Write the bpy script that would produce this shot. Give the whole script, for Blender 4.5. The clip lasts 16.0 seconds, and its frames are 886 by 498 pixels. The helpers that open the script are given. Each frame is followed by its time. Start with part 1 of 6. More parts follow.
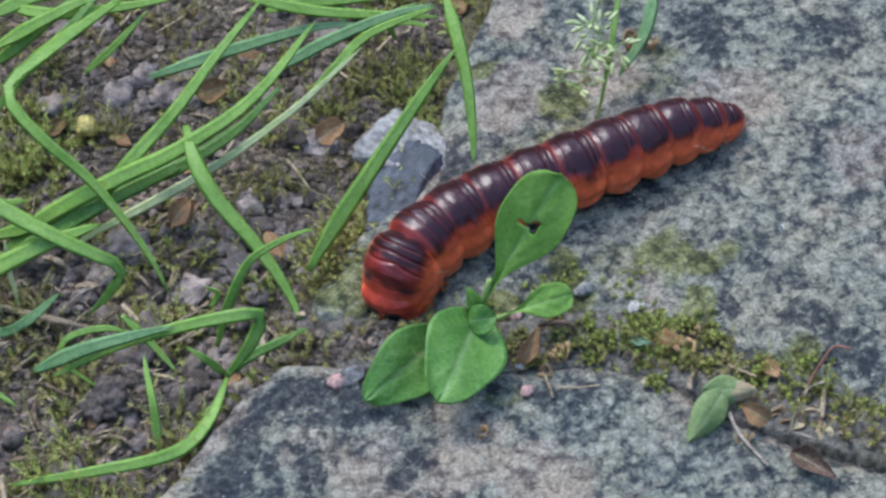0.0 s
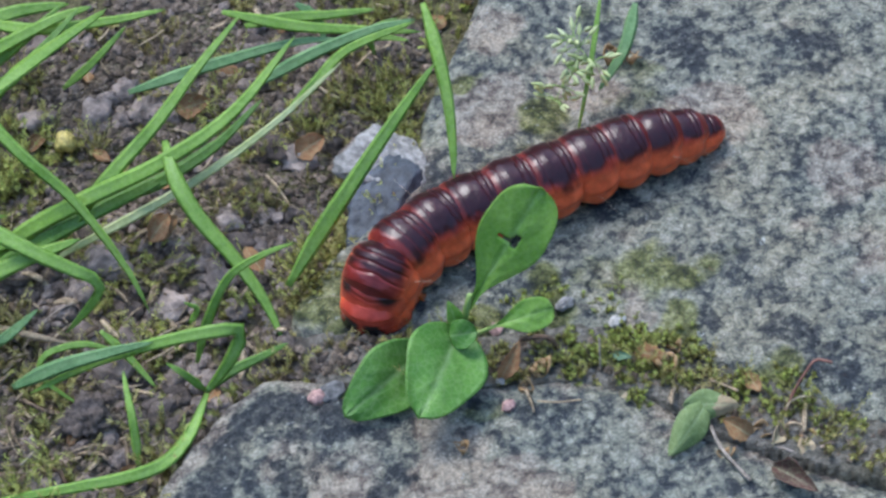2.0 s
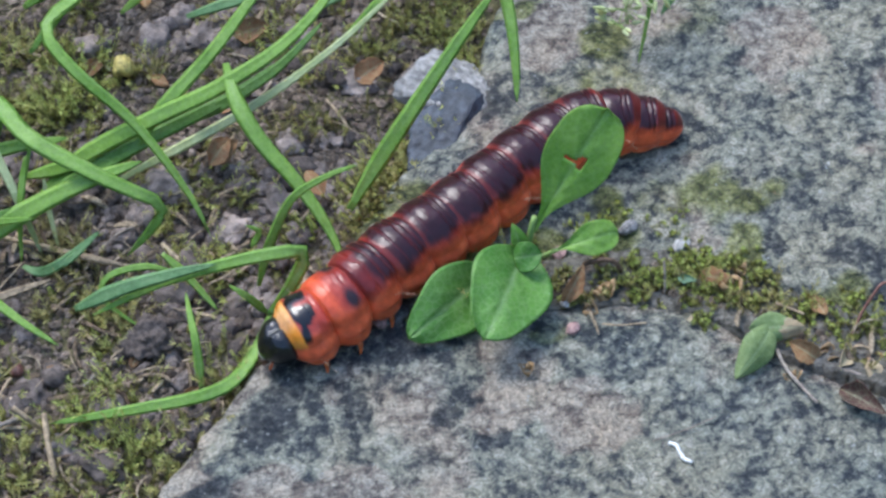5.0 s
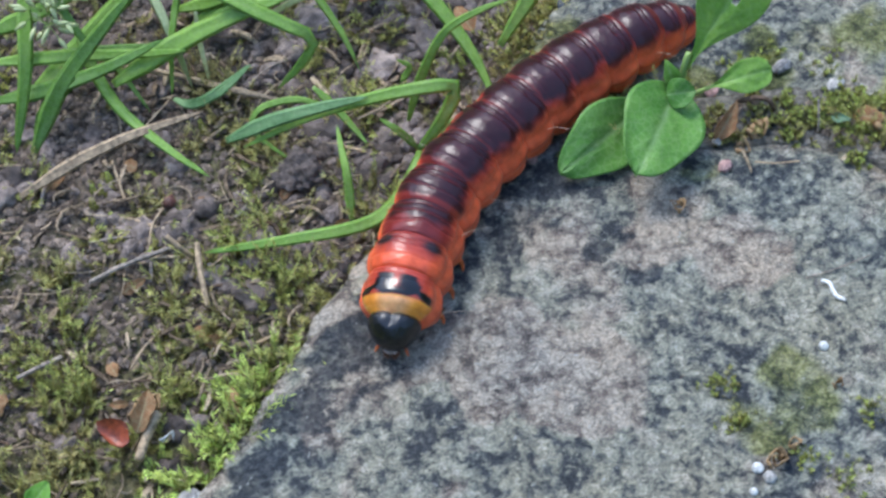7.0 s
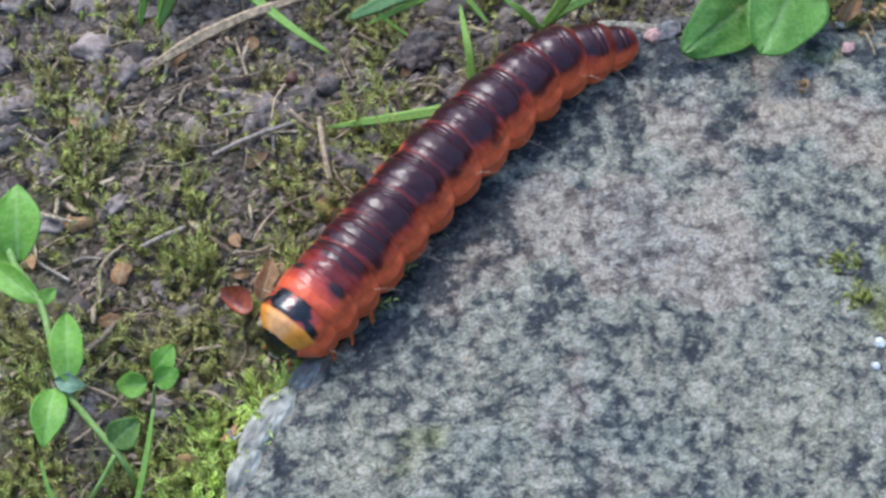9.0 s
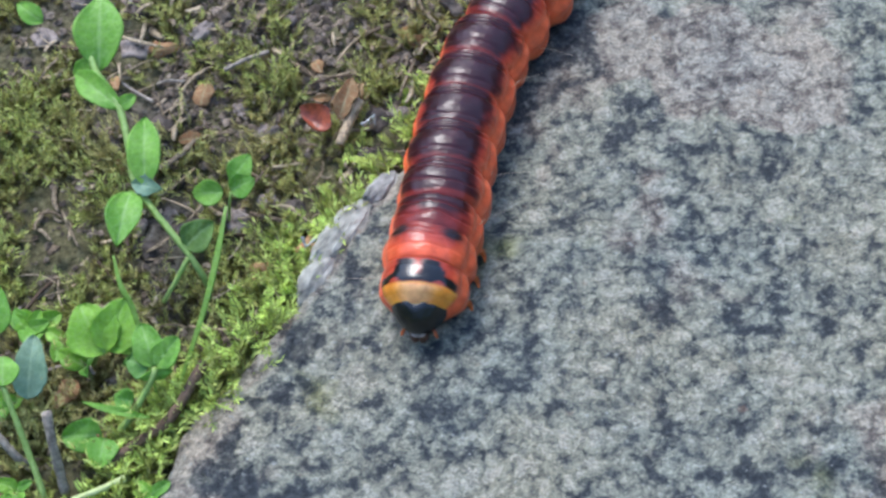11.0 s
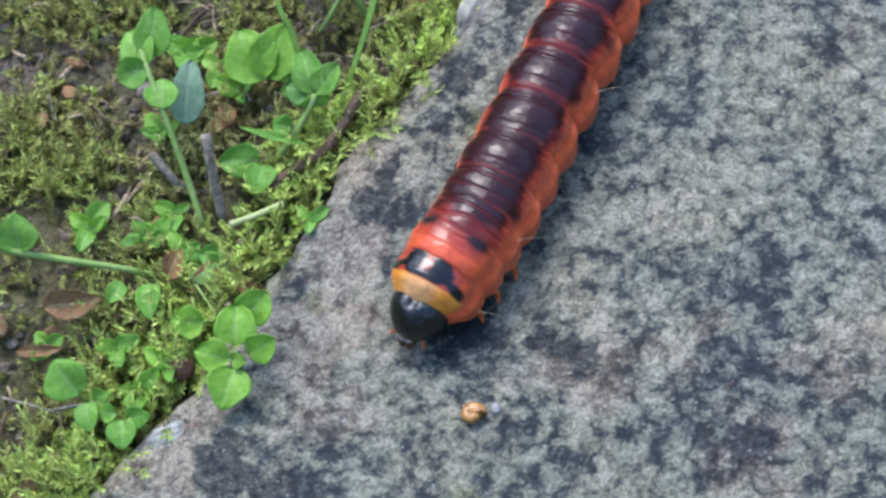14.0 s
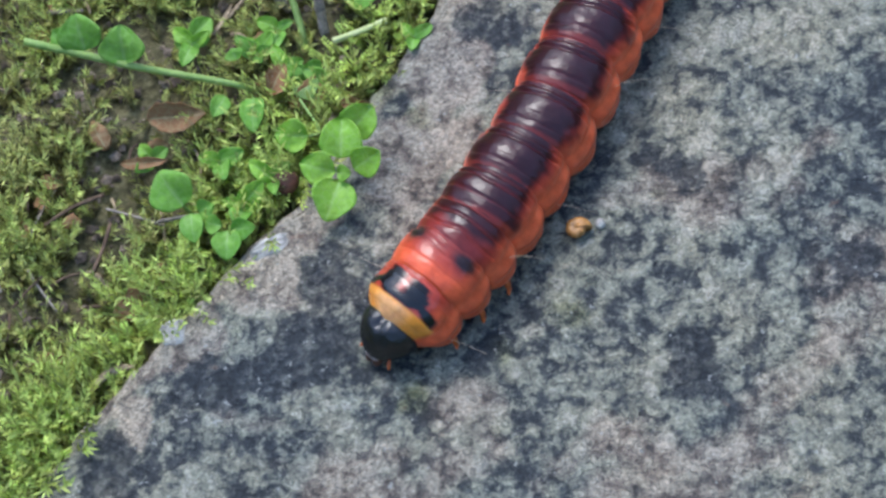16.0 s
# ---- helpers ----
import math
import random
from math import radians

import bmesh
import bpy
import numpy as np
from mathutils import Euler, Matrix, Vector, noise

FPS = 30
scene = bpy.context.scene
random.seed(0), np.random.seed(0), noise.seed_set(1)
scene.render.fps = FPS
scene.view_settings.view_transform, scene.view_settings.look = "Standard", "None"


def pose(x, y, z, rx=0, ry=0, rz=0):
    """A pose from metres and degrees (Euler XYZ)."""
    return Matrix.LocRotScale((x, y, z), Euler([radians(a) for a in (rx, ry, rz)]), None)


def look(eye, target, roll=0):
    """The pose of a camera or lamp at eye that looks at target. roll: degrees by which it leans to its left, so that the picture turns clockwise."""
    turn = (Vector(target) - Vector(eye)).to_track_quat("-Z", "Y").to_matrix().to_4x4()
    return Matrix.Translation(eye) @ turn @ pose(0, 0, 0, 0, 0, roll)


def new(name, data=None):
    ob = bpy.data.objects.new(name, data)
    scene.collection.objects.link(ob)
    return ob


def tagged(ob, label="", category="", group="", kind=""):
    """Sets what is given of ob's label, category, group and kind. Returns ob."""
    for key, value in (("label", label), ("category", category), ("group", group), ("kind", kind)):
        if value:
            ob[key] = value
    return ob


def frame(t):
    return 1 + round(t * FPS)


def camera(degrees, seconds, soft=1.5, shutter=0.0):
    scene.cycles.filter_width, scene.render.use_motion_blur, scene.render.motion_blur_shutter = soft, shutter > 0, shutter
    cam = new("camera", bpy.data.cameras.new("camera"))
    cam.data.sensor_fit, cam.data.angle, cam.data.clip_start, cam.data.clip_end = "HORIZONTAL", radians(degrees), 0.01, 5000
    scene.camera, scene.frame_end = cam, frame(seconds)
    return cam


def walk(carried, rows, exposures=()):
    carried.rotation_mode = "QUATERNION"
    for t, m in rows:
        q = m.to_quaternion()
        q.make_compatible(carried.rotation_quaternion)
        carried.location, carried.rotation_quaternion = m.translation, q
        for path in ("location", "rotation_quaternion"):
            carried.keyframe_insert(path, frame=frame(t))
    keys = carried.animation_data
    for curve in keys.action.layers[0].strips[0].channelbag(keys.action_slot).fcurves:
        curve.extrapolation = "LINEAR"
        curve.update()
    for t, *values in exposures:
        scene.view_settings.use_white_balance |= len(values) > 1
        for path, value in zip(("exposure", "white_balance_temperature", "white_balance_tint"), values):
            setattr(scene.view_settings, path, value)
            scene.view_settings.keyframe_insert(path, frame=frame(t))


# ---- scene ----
# ---------------------------------------------------------------- camera
cam = camera(22.0, 16.0, soft=2.7)
PATH = [
    (0, (-0.02103, -0.29757, 0.31809), (0.00223, -0.01118, -0.02824), -5.92),
    (0.5, (-0.01947, -0.29670, 0.31695), (0.00264, -0.01055, -0.02965), -6.10),
    (1, (-0.02171, -0.29688, 0.31786), (0.00314, -0.00992, -0.02788), -5.73),
    (1.5, (-0.02302, -0.29698, 0.31755), (0.00470, -0.01009, -0.02803), -5.37),
    (2, (-0.02146, -0.29755, 0.31661), (0.00664, -0.00884, -0.02742), -5.36),
    (2.5, (-0.02249, -0.29734, 0.31527), (0.00555, -0.00979, -0.02973), -5.57),
    (3, (-0.02199, -0.29733, 0.31474), (0.00433, -0.00957, -0.03023), -5.78),
    (5.5, (-0.03571, -0.29958, 0.30990), (-0.01572, -0.02095, -0.04289), -6.08),
    (6, (-0.04082, -0.29917, 0.30757), (-0.02947, -0.02435, -0.04858), -7.10),
    (6.5, (-0.03854, -0.30096, 0.30657), (-0.03190, -0.02658, -0.05005), -7.92),
    (7, (-0.03902, -0.30364, 0.30778), (-0.04013, -0.03685, -0.05461), -8.99),
    (7.5, (-0.04285, -0.30835, 0.30518), (-0.04511, -0.04436, -0.05924), -8.99),
    (8, (-0.04214, -0.30655, 0.30525), (-0.05611, -0.04868, -0.06326), -10.94),
    (8.5, (-0.04966, -0.30825, 0.30515), (-0.06283, -0.04959, -0.06285), -10.52),
    (11, (-0.04529, -0.34395, 0.27913), (-0.08592, -0.07358, -0.07829), -13.23),
    (11.5, (-0.04618, -0.34406, 0.27824), (-0.08607, -0.07441, -0.07981), -13.18),
    (12, (-0.04847, -0.34624, 0.27667), (-0.09047, -0.08151, -0.08479), -13.44),
    (12.5, (-0.05035, -0.34521, 0.27692), (-0.09336, -0.08776, -0.08965), -13.66),
    (13, (-0.05243, -0.34824, 0.27366), (-0.09909, -0.09684, -0.09663), -14.27),
    (13.5, (-0.06077, -0.35248, 0.27272), (-0.10666, -0.10332, -0.09919), -13.77),
    (14, (-0.05884, -0.35033, 0.27228), (-0.11830, -0.11195, -0.10474), -16.26),
    (14.5, (-0.05883, -0.35670, 0.26880), (-0.11936, -0.11926, -0.10864), -16.33),
    (15, (-0.06412, -0.35692, 0.27048), (-0.12239, -0.13259, -0.11524), -16.33),
    (15.5, (-0.06263, -0.35488, 0.27068), (-0.13159, -0.14158, -0.11951), -19.03),
    (16, (-0.06781, -0.35815, 0.26993), (-0.13719, -0.14093, -0.11801), -18.61),
]
walk(cam, [(t, look(eye, target, roll)) for t, eye, target, roll in PATH], [(0, 1.58, 6080, 9), (8.5, 1.70, 6080, 9), (12.5, 1.74, 6080, 9), (14.5, 1.62, 6080, 9), (15.4, 1.57, 6080, 9), (16, 1.58, 6080, 9)])

# ---------------------------------------------------------------- light: open shade under a pale sky
world = bpy.data.worlds.new("sky")
scene.world = world
world.use_nodes = True
sky = world.node_tree.nodes.new("ShaderNodeTexSky")
sky.sky_type = "NISHITA"
sky.sun_disc = False
sky.sun_elevation = radians(58)
sky.sun_rotation = radians(-25)
world.node_tree.links.new(sky.outputs["Color"], world.node_tree.nodes["Background"].inputs["Color"])
world.node_tree.nodes["Background"].inputs["Strength"].default_value = 0.15
sun = new("sun", bpy.data.lights.new("sun", "SUN"))
sun.data.energy, sun.data.angle, sun.data.color = 0.95, radians(22), (1.0, 0.97, 0.92)
sun.matrix_world = look((-0.22, 0.48, 0.85), (0, 0, 0))

# ---------------------------------------------------------------- small tools; lengths below are in millimetres
MM = 0.001
TABLE = np.random.RandomState(3).rand(256, 256)


def vnoise(x, y):
    """Smooth value noise, 0 to 1, on arrays."""
    xi, yi = np.floor(x).astype(int), np.floor(y).astype(int)
    fx, fy = x - xi, y - yi
    fx, fy = fx * fx * (3 - 2 * fx), fy * fy * (3 - 2 * fy)
    a, b = TABLE[xi % 256, yi % 256], TABLE[(xi + 1) % 256, yi % 256]
    c, d = TABLE[xi % 256, (yi + 1) % 256], TABLE[(xi + 1) % 256, (yi + 1) % 256]
    return (a * (1 - fx) + b * fx) * (1 - fy) + (c * (1 - fx) + d * fx) * fy


def fbm(x, y, size, octaves=4):
    """Layered noise about 0, between -0.5 and 0.5; size in millimetres."""
    x, y = np.asarray(x, float), np.asarray(y, float)
    out, amp, total = 0 * x, 1.0, 0.0
    for n in range(octaves):
        out, total = out + amp * (vnoise(x / size + 17.3 * n, y / size + 9.1 * n) - 0.5), total + amp
        amp, size = amp * 0.5, size * 0.5
    return out / total


def smooth(a, b, v):
    u = np.clip((np.asarray(v, float) - a) / (b - a), 0, 1)
    return u * u * (3 - 2 * u)


def inside(x, y, outline):
    """Signed distance to a closed outline, positive inside."""
    best, within = np.full(np.shape(x), 1e9), np.zeros(np.shape(x), bool)
    for (ax, ay), (bx, by) in zip(outline, outline[1:] + outline[:1]):
        dx, dy = bx - ax, by - ay
        u = np.clip(((x - ax) * dx + (y - ay) * dy) / (dx * dx + dy * dy), 0, 1)
        best = np.minimum(best, np.hypot(x - ax - u * dx, y - ay - u * dy))
        cross = (ay > y) != (by > y)
        within ^= cross & (x < (bx - ax) * (y - ay) / (by - ay + 1e-12) + ax)
    return np.where(within, best, -best)


def blots(x, y, spots):
    """How deep in a set of round spots (x, y, radius) a place lies, 0 to 1."""
    out = 0 * x
    for cx, cy, r in spots:
        out = np.maximum(out, 1 - smooth(0.55 * r, 1.25 * r, np.hypot(x - cx, y - cy)))
    return out


def mesh(name, verts, faces, material=None, soft=True):
    me = bpy.data.meshes.new(name)
    verts = np.asarray(verts, float) * MM
    if isinstance(faces, np.ndarray):
        count, sides = faces.shape
        me.vertices.add(len(verts))
        me.vertices.foreach_set("co", verts.ravel())
        me.loops.add(count * sides)
        me.loops.foreach_set("vertex_index", faces.ravel().astype(np.int32))
        me.polygons.add(count)
        me.polygons.foreach_set("loop_start", (np.arange(count) * sides).astype(np.int32))
    else:
        me.from_pydata(verts.tolist(), [], [[int(k) for k in f] for f in faces])
    me.update(calc_edges=True)
    me.polygons.foreach_set("use_smooth", np.full(len(me.polygons), soft))
    if material:
        me.materials.append(material)
    return me


def paint(me, name, rgb):
    layer = me.color_attributes.new(name, "FLOAT_COLOR", "POINT")
    rgb = np.asarray(rgb, float)
    layer.data.foreach_set("color", np.concatenate([rgb, np.ones((len(rgb), 1))], 1).ravel())


def thing(name, at, label, category, group=""):
    ob = new(name)
    ob.empty_display_size = 0.002
    ob.location = Vector(at) * MM
    return tagged(ob, label, category, group)


def part(name, me, parent, label=""):
    """A mesh given in world millimetres, as a part of a thing that is not turned."""
    ob = new(name, me)
    ob.parent = parent
    ob.location = -(parent.location + (parent.parent.location if parent.parent else Vector()))
    return tagged(ob, label)


def spline(points, count):
    """A smooth line through points, evenly stepped."""
    p = np.asarray(points, float)
    p = np.vstack([2 * p[0] - p[1], p, 2 * p[-1] - p[-2]])
    line = []
    for a, b, c, d in zip(p, p[1:], p[2:], p[3:]):
        for u in np.linspace(0, 1, 12, endpoint=False):
            line.append(0.5 * (2 * b + (c - a) * u + (2 * a - 5 * b + 4 * c - d) * u**2 + (3 * b - a - 3 * c + d) * u**3))
    line = np.array(line + [p[-2]])
    way = np.r_[0, np.cumsum(np.linalg.norm(np.diff(line, axis=0), axis=1))]
    at = np.linspace(0, way[-1], count)
    return np.stack([np.interp(at, way, line[:, n]) for n in range(p.shape[1])], 1)


def unit(v):
    return v / np.maximum(np.linalg.norm(v, axis=-1, keepdims=True), 1e-9)


def tube(points, radius, sides=7, count=14):
    """Verts and faces of a round stalk along a line; radius: a number or one for each step."""
    line = spline(points, count)
    ahead = unit(np.gradient(line, axis=0))
    side = unit(np.cross(ahead, (0.1, -0.62, 0.78)))
    up = np.cross(side, ahead)
    radius = np.broadcast_to(radius, (count,))
    angle = np.linspace(0, 2 * np.pi, sides, endpoint=False)
    ring = np.cos(angle)[None, :, None] * side[:, None] + np.sin(angle)[None, :, None] * up[:, None]
    verts = (line[:, None] + ring * radius[:, None, None]).reshape(-1, 3)
    faces = [(i * sides + k, i * sides + (k + 1) % sides, (i + 1) * sides + (k + 1) % sides, (i + 1) * sides + k) for i in range(count - 1) for k in range(sides)]
    return verts, faces + [tuple(range(sides))[::-1], tuple(range((count - 1) * sides, count * sides))]


def grid_faces(nx, ny, keep=None):
    i, j = np.meshgrid(np.arange(nx - 1), np.arange(ny - 1), indexing="ij")
    a = (i * ny + j).ravel()
    f = np.stack([a, a + ny, a + ny + 1, a + 1], 1)
    return f if keep is None else f[keep[f].all(1)]


def steps(fine_a, fine_b, step, far_a, far_b):
    """Grid lines: fine within a stretch, ever wider outside."""
    line, out, d = list(np.arange(fine_a, fine_b, step)), step, step
    while line[-1] < far_b:
        d *= 1.35
        line.append(line[-1] + d)
    d = step
    while line[0] > far_a:
        d *= 1.35
        line.insert(0, line[0] - d)
    return np.array(line)


# ---------------------------------------------------------------- materials
def material(name, rough=0.6, spec=0.5):
    m = bpy.data.materials.new(name)
    m.use_nodes = True
    shader = m.node_tree.nodes["Principled BSDF"]
    shader.inputs["Roughness"].default_value = rough
    shader.inputs["Specular IOR Level"].default_value = spec
    return m, m.node_tree, shader


def node(tree, kind, **inputs):
    n = tree.nodes.new(kind)
    for key, value in inputs.items():
        n.inputs[key.replace("_", " ")].default_value = value
    return n


def noise_node(tree, coord, millimetres, detail=4.0, rough=0.55):
    n = node(tree, "ShaderNodeTexNoise", Scale=1000.0 / millimetres, Detail=detail, Roughness=rough)
    tree.links.new(coord, n.inputs["Vector"])
    return n.outputs["Fac"]


def ramp(tree, fac, *stops):
    r = tree.nodes.new("ShaderNodeValToRGB")
    e = r.color_ramp.elements
    while len(e) < len(stops):
        e.new(0.5)
    for k, (at, c) in enumerate(stops):
        e[k].position, e[k].color = at, (*c, 1) if len(c) == 3 else c
    tree.links.new(fac, r.inputs["Fac"])
    return r.outputs["Color"]


def mixed(tree, fac, a, b, how="MIX"):
    m = tree.nodes.new("ShaderNodeMix")
    m.data_type, m.blend_type = "RGBA", how
    for socket, value in ((m.inputs[0], fac), (m.inputs[6], a), (m.inputs[7], b)):
        if isinstance(value, (int, float)):
            socket.default_value = value
        elif isinstance(value, tuple):
            socket.default_value = (*value, 1)
        else:
            tree.links.new(value, socket)
    return m.outputs[2]


def bump(tree, shader, height, millimetres, strength=1.0):
    b = node(tree, "ShaderNodeBump", Strength=strength, Distance=millimetres * MM)
    tree.links.new(height, b.inputs["Height"])
    if shader.inputs["Normal"].is_linked:
        tree.links.new(shader.inputs["Normal"].links[0].from_socket, b.inputs["Normal"])
    tree.links.new(b.outputs["Normal"], shader.inputs["Normal"])


def place(tree):
    return tree.nodes.new("ShaderNodeTexCoord").outputs["Object"]


def attribute(tree, name):
    a = tree.nodes.new("ShaderNodeAttribute")
    a.attribute_name = name
    return a


def stone_material():
    """Blue-grey weathered stone under a crust of pale, rounded lichen grains."""
    m, tree, shader = material("weathered_stone", 0.8, 0.3)
    at = place(tree)
    split = tree.nodes.new("ShaderNodeSeparateColor")
    tree.links.new(attribute(tree, "stain").outputs["Color"], split.inputs["Color"])

    def blend(first, weight, second):
        n = tree.nodes.new("ShaderNodeMath")
        n.operation = "MULTIPLY_ADD"
        n.inputs[1].default_value = weight
        tree.links.new(first, n.inputs[0])
        if isinstance(second, float):
            n.inputs[2].default_value = second
        else:
            tree.links.new(second, n.inputs[2])
        return n.outputs[0]

    warp = node(tree, "ShaderNodeTexNoise", Scale=420.0, Detail=4.0, Roughness=0.6)
    tree.links.new(at, warp.inputs["Vector"])
    bent = tree.nodes.new("ShaderNodeVectorMath")
    bent.operation = "SCALE"
    bent.inputs["Scale"].default_value = 0.0034
    tree.links.new(warp.outputs["Color"], bent.inputs[0])
    moved = tree.nodes.new("ShaderNodeVectorMath")
    tree.links.new(at, moved.inputs[0])
    tree.links.new(bent.outputs[0], moved.inputs[1])
    bumps = node(tree, "ShaderNodeTexVoronoi", Scale=380.0)
    crumbs = node(tree, "ShaderNodeTexVoronoi", Scale=1050.0)
    for cell in (bumps, crumbs):
        tree.links.new(moved.outputs[0], cell.inputs["Vector"])
    broad, patch = noise_node(tree, at, 24, 4, 0.6), noise_node(tree, moved.outputs[0], 4.4, 7, 0.68)
    fine, grain = noise_node(tree, at, 1.5, 5, 0.7), noise_node(tree, at, 0.55, 3, 0.6)
    level = blend(patch, 0.95, blend(broad, 0.42, blend(fine, 0.58, blend(bumps.outputs["Distance"], -0.40, blend(crumbs.outputs["Distance"], -0.20, 0.075)))))
    level = blend(split.outputs["Green"], 0.06, blend(split.outputs["Red"], -0.13, level))
    grey = ramp(tree, level, (0.50, (0.045, 0.052, 0.061)), (0.60, (0.092, 0.103, 0.106)), (0.655, (0.180, 0.190, 0.170)), (0.72, (0.265, 0.274, 0.224)), (0.82, (0.355, 0.360, 0.288)), (0.92, (0.46, 0.455, 0.39)))
    bare = ramp(tree, level, (0.50, (0.080, 0.072, 0.064)), (0.62, (0.195, 0.162, 0.142)), (0.74, (0.335, 0.295, 0.245)), (0.88, (0.48, 0.435, 0.365)))
    algae = ramp(tree, level, (0.50, (0.032, 0.038, 0.018)), (0.64, (0.105, 0.120, 0.042)), (0.80, (0.235, 0.250, 0.098)), (0.94, (0.36, 0.37, 0.19)))
    base = mixed(tree, ramp(tree, split.outputs["Green"], (0.20, (0, 0, 0)), (0.52, (0.95, 0.95, 0.95))), grey, bare)
    base = mixed(tree, ramp(tree, split.outputs["Blue"], (0.32, (0, 0, 0)), (0.66, (0.95, 0.95, 0.95))), base, algae)
    black = blend(patch, -0.75, blend(fine, -0.30, blend(split.outputs["Red"], 0.54, 0.71)))
    crust = ramp(tree, black, (0.52, (0, 0, 0)), (0.62, (0.80, 0.80, 0.80)))
    base = mixed(tree, crust, base, ramp(tree, fine, (0.36, (0.022, 0.027, 0.034)), (0.5, (0.052, 0.060, 0.070)), (0.64, (0.155, 0.165, 0.165))))
    tint = ramp(tree, broad, (0.36, (0.97, 1.0, 1.01)), (0.64, (1.12, 1.02, 0.90)))
    base = mixed(tree, 0.8, base, tint, "MULTIPLY")
    base = mixed(tree, 0.8, base, ramp(tree, grain, (0.36, (0.68, 0.69, 0.70)), (0.5, (1.0, 1.0, 1.0)), (0.64, (1.36, 1.34, 1.30))), "MULTIPLY")
    vein = tree.nodes.new("ShaderNodeMath")
    vein.operation = "ABSOLUTE"
    tree.links.new(blend(noise_node(tree, moved.outputs[0], 3.4, 5, 0.6), 1.0, -0.5), vein.inputs[0])
    seams = ramp(tree, vein.outputs[0], (0.0, (0.75, 0.75, 0.75)), (0.030, (0, 0, 0)))
    base = mixed(tree, seams, base, mixed(tree, 0.75, base, (0.030, 0.036, 0.042)))
    speck = ramp(tree, noise_node(tree, at, 1.25, 2, 0.5), (0.69, (0, 0, 0)), (0.73, (0.55, 0.55, 0.55)))
    base = mixed(tree, speck, base, (0.52, 0.53, 0.49))
    rust = ramp(tree, noise_node(tree, at, 4.1, 3, 0.5), (0.70, (0, 0, 0)), (0.76, (0.35, 0.35, 0.35)))
    base = mixed(tree, rust, base, (0.34, 0.20, 0.13))
    tree.links.new(base, shader.inputs["Base Color"])
    bump(tree, shader, patch, 1.5, 0.8)
    bump(tree, shader, level, 1.2, 0.8)
    bump(tree, shader, fine, 0.5, 0.8)
    bump(tree, shader, vein.outputs[0], 1.6, 0.7)
    return m


def soil_material():
    m, tree, shader = material("damp_soil", 0.9, 0.25)
    at = place(tree)
    grain, clump = noise_node(tree, at, 1.4, 6, 0.7), noise_node(tree, at, 9, 5, 0.6)
    base = ramp(tree, grain, (0.32, (0.034, 0.027, 0.022)), (0.46, (0.120, 0.098, 0.084)), (0.58, (0.235, 0.200, 0.178)), (0.72, (0.36, 0.315, 0.285)))
    base = mixed(tree, ramp(tree, clump, (0.40, (0, 0, 0)), (0.62, (1, 1, 1))), base, ramp(tree, grain, (0.3, (0.036, 0.027, 0.020)), (0.7, (0.19, 0.142, 0.098))))
    green = attribute(tree, "stain")
    split = tree.nodes.new("ShaderNodeSeparateColor")
    tree.links.new(green.outputs["Color"], split.inputs["Color"])
    base = mixed(tree, split.outputs["Red"], base, ramp(tree, grain, (0.34, (0.05, 0.046, 0.040)), (0.5, (0.17, 0.16, 0.135)), (0.68, (0.32, 0.30, 0.255))))
    base = mixed(tree, split.outputs["Blue"], base, ramp(tree, grain, (0.3, (0.038, 0.033, 0.016)), (0.5, (0.115, 0.102, 0.048)), (0.7, (0.25, 0.222, 0.115))))
    tree.links.new(base, shader.inputs["Base Color"])
    bump(tree, shader, clump, 2.5, 0.8)
    bump(tree, shader, grain, 1.3, 1.0)
    return m


def crumb_material(name, dark, light, rough=0.85):
    m, tree, shader = material(name, rough, 0.3)
    at = place(tree)
    grain = noise_node(tree, at, 1.2, 5, 0.7)
    info = tree.nodes.new("ShaderNodeObjectInfo")
    island = tree.nodes.new("ShaderNodeNewGeometry")
    tone = tree.nodes.new("ShaderNodeMath")
    tone.operation = "ADD"
    tree.links.new(info.outputs["Random"], tone.inputs[0])
    tree.links.new(island.outputs["Random Per Island"], tone.inputs[1])
    half = tree.nodes.new("ShaderNodeMath")
    half.operation = "FRACT"
    tree.links.new(tone.outputs[0], half.inputs[0])
    base = ramp(tree, half.outputs[0], (0.0, dark), (1.0, light))
    base = mixed(tree, 0.9, base, ramp(tree, grain, (0.36, (0.35, 0.35, 0.35)), (0.5, (0.9, 0.9, 0.9)), (0.64, (1.5, 1.5, 1.5))), "MULTIPLY")
    tree.links.new(base, shader.inputs["Base Color"])
    bump(tree, shader, grain, 1.0, 1.0)
    return m


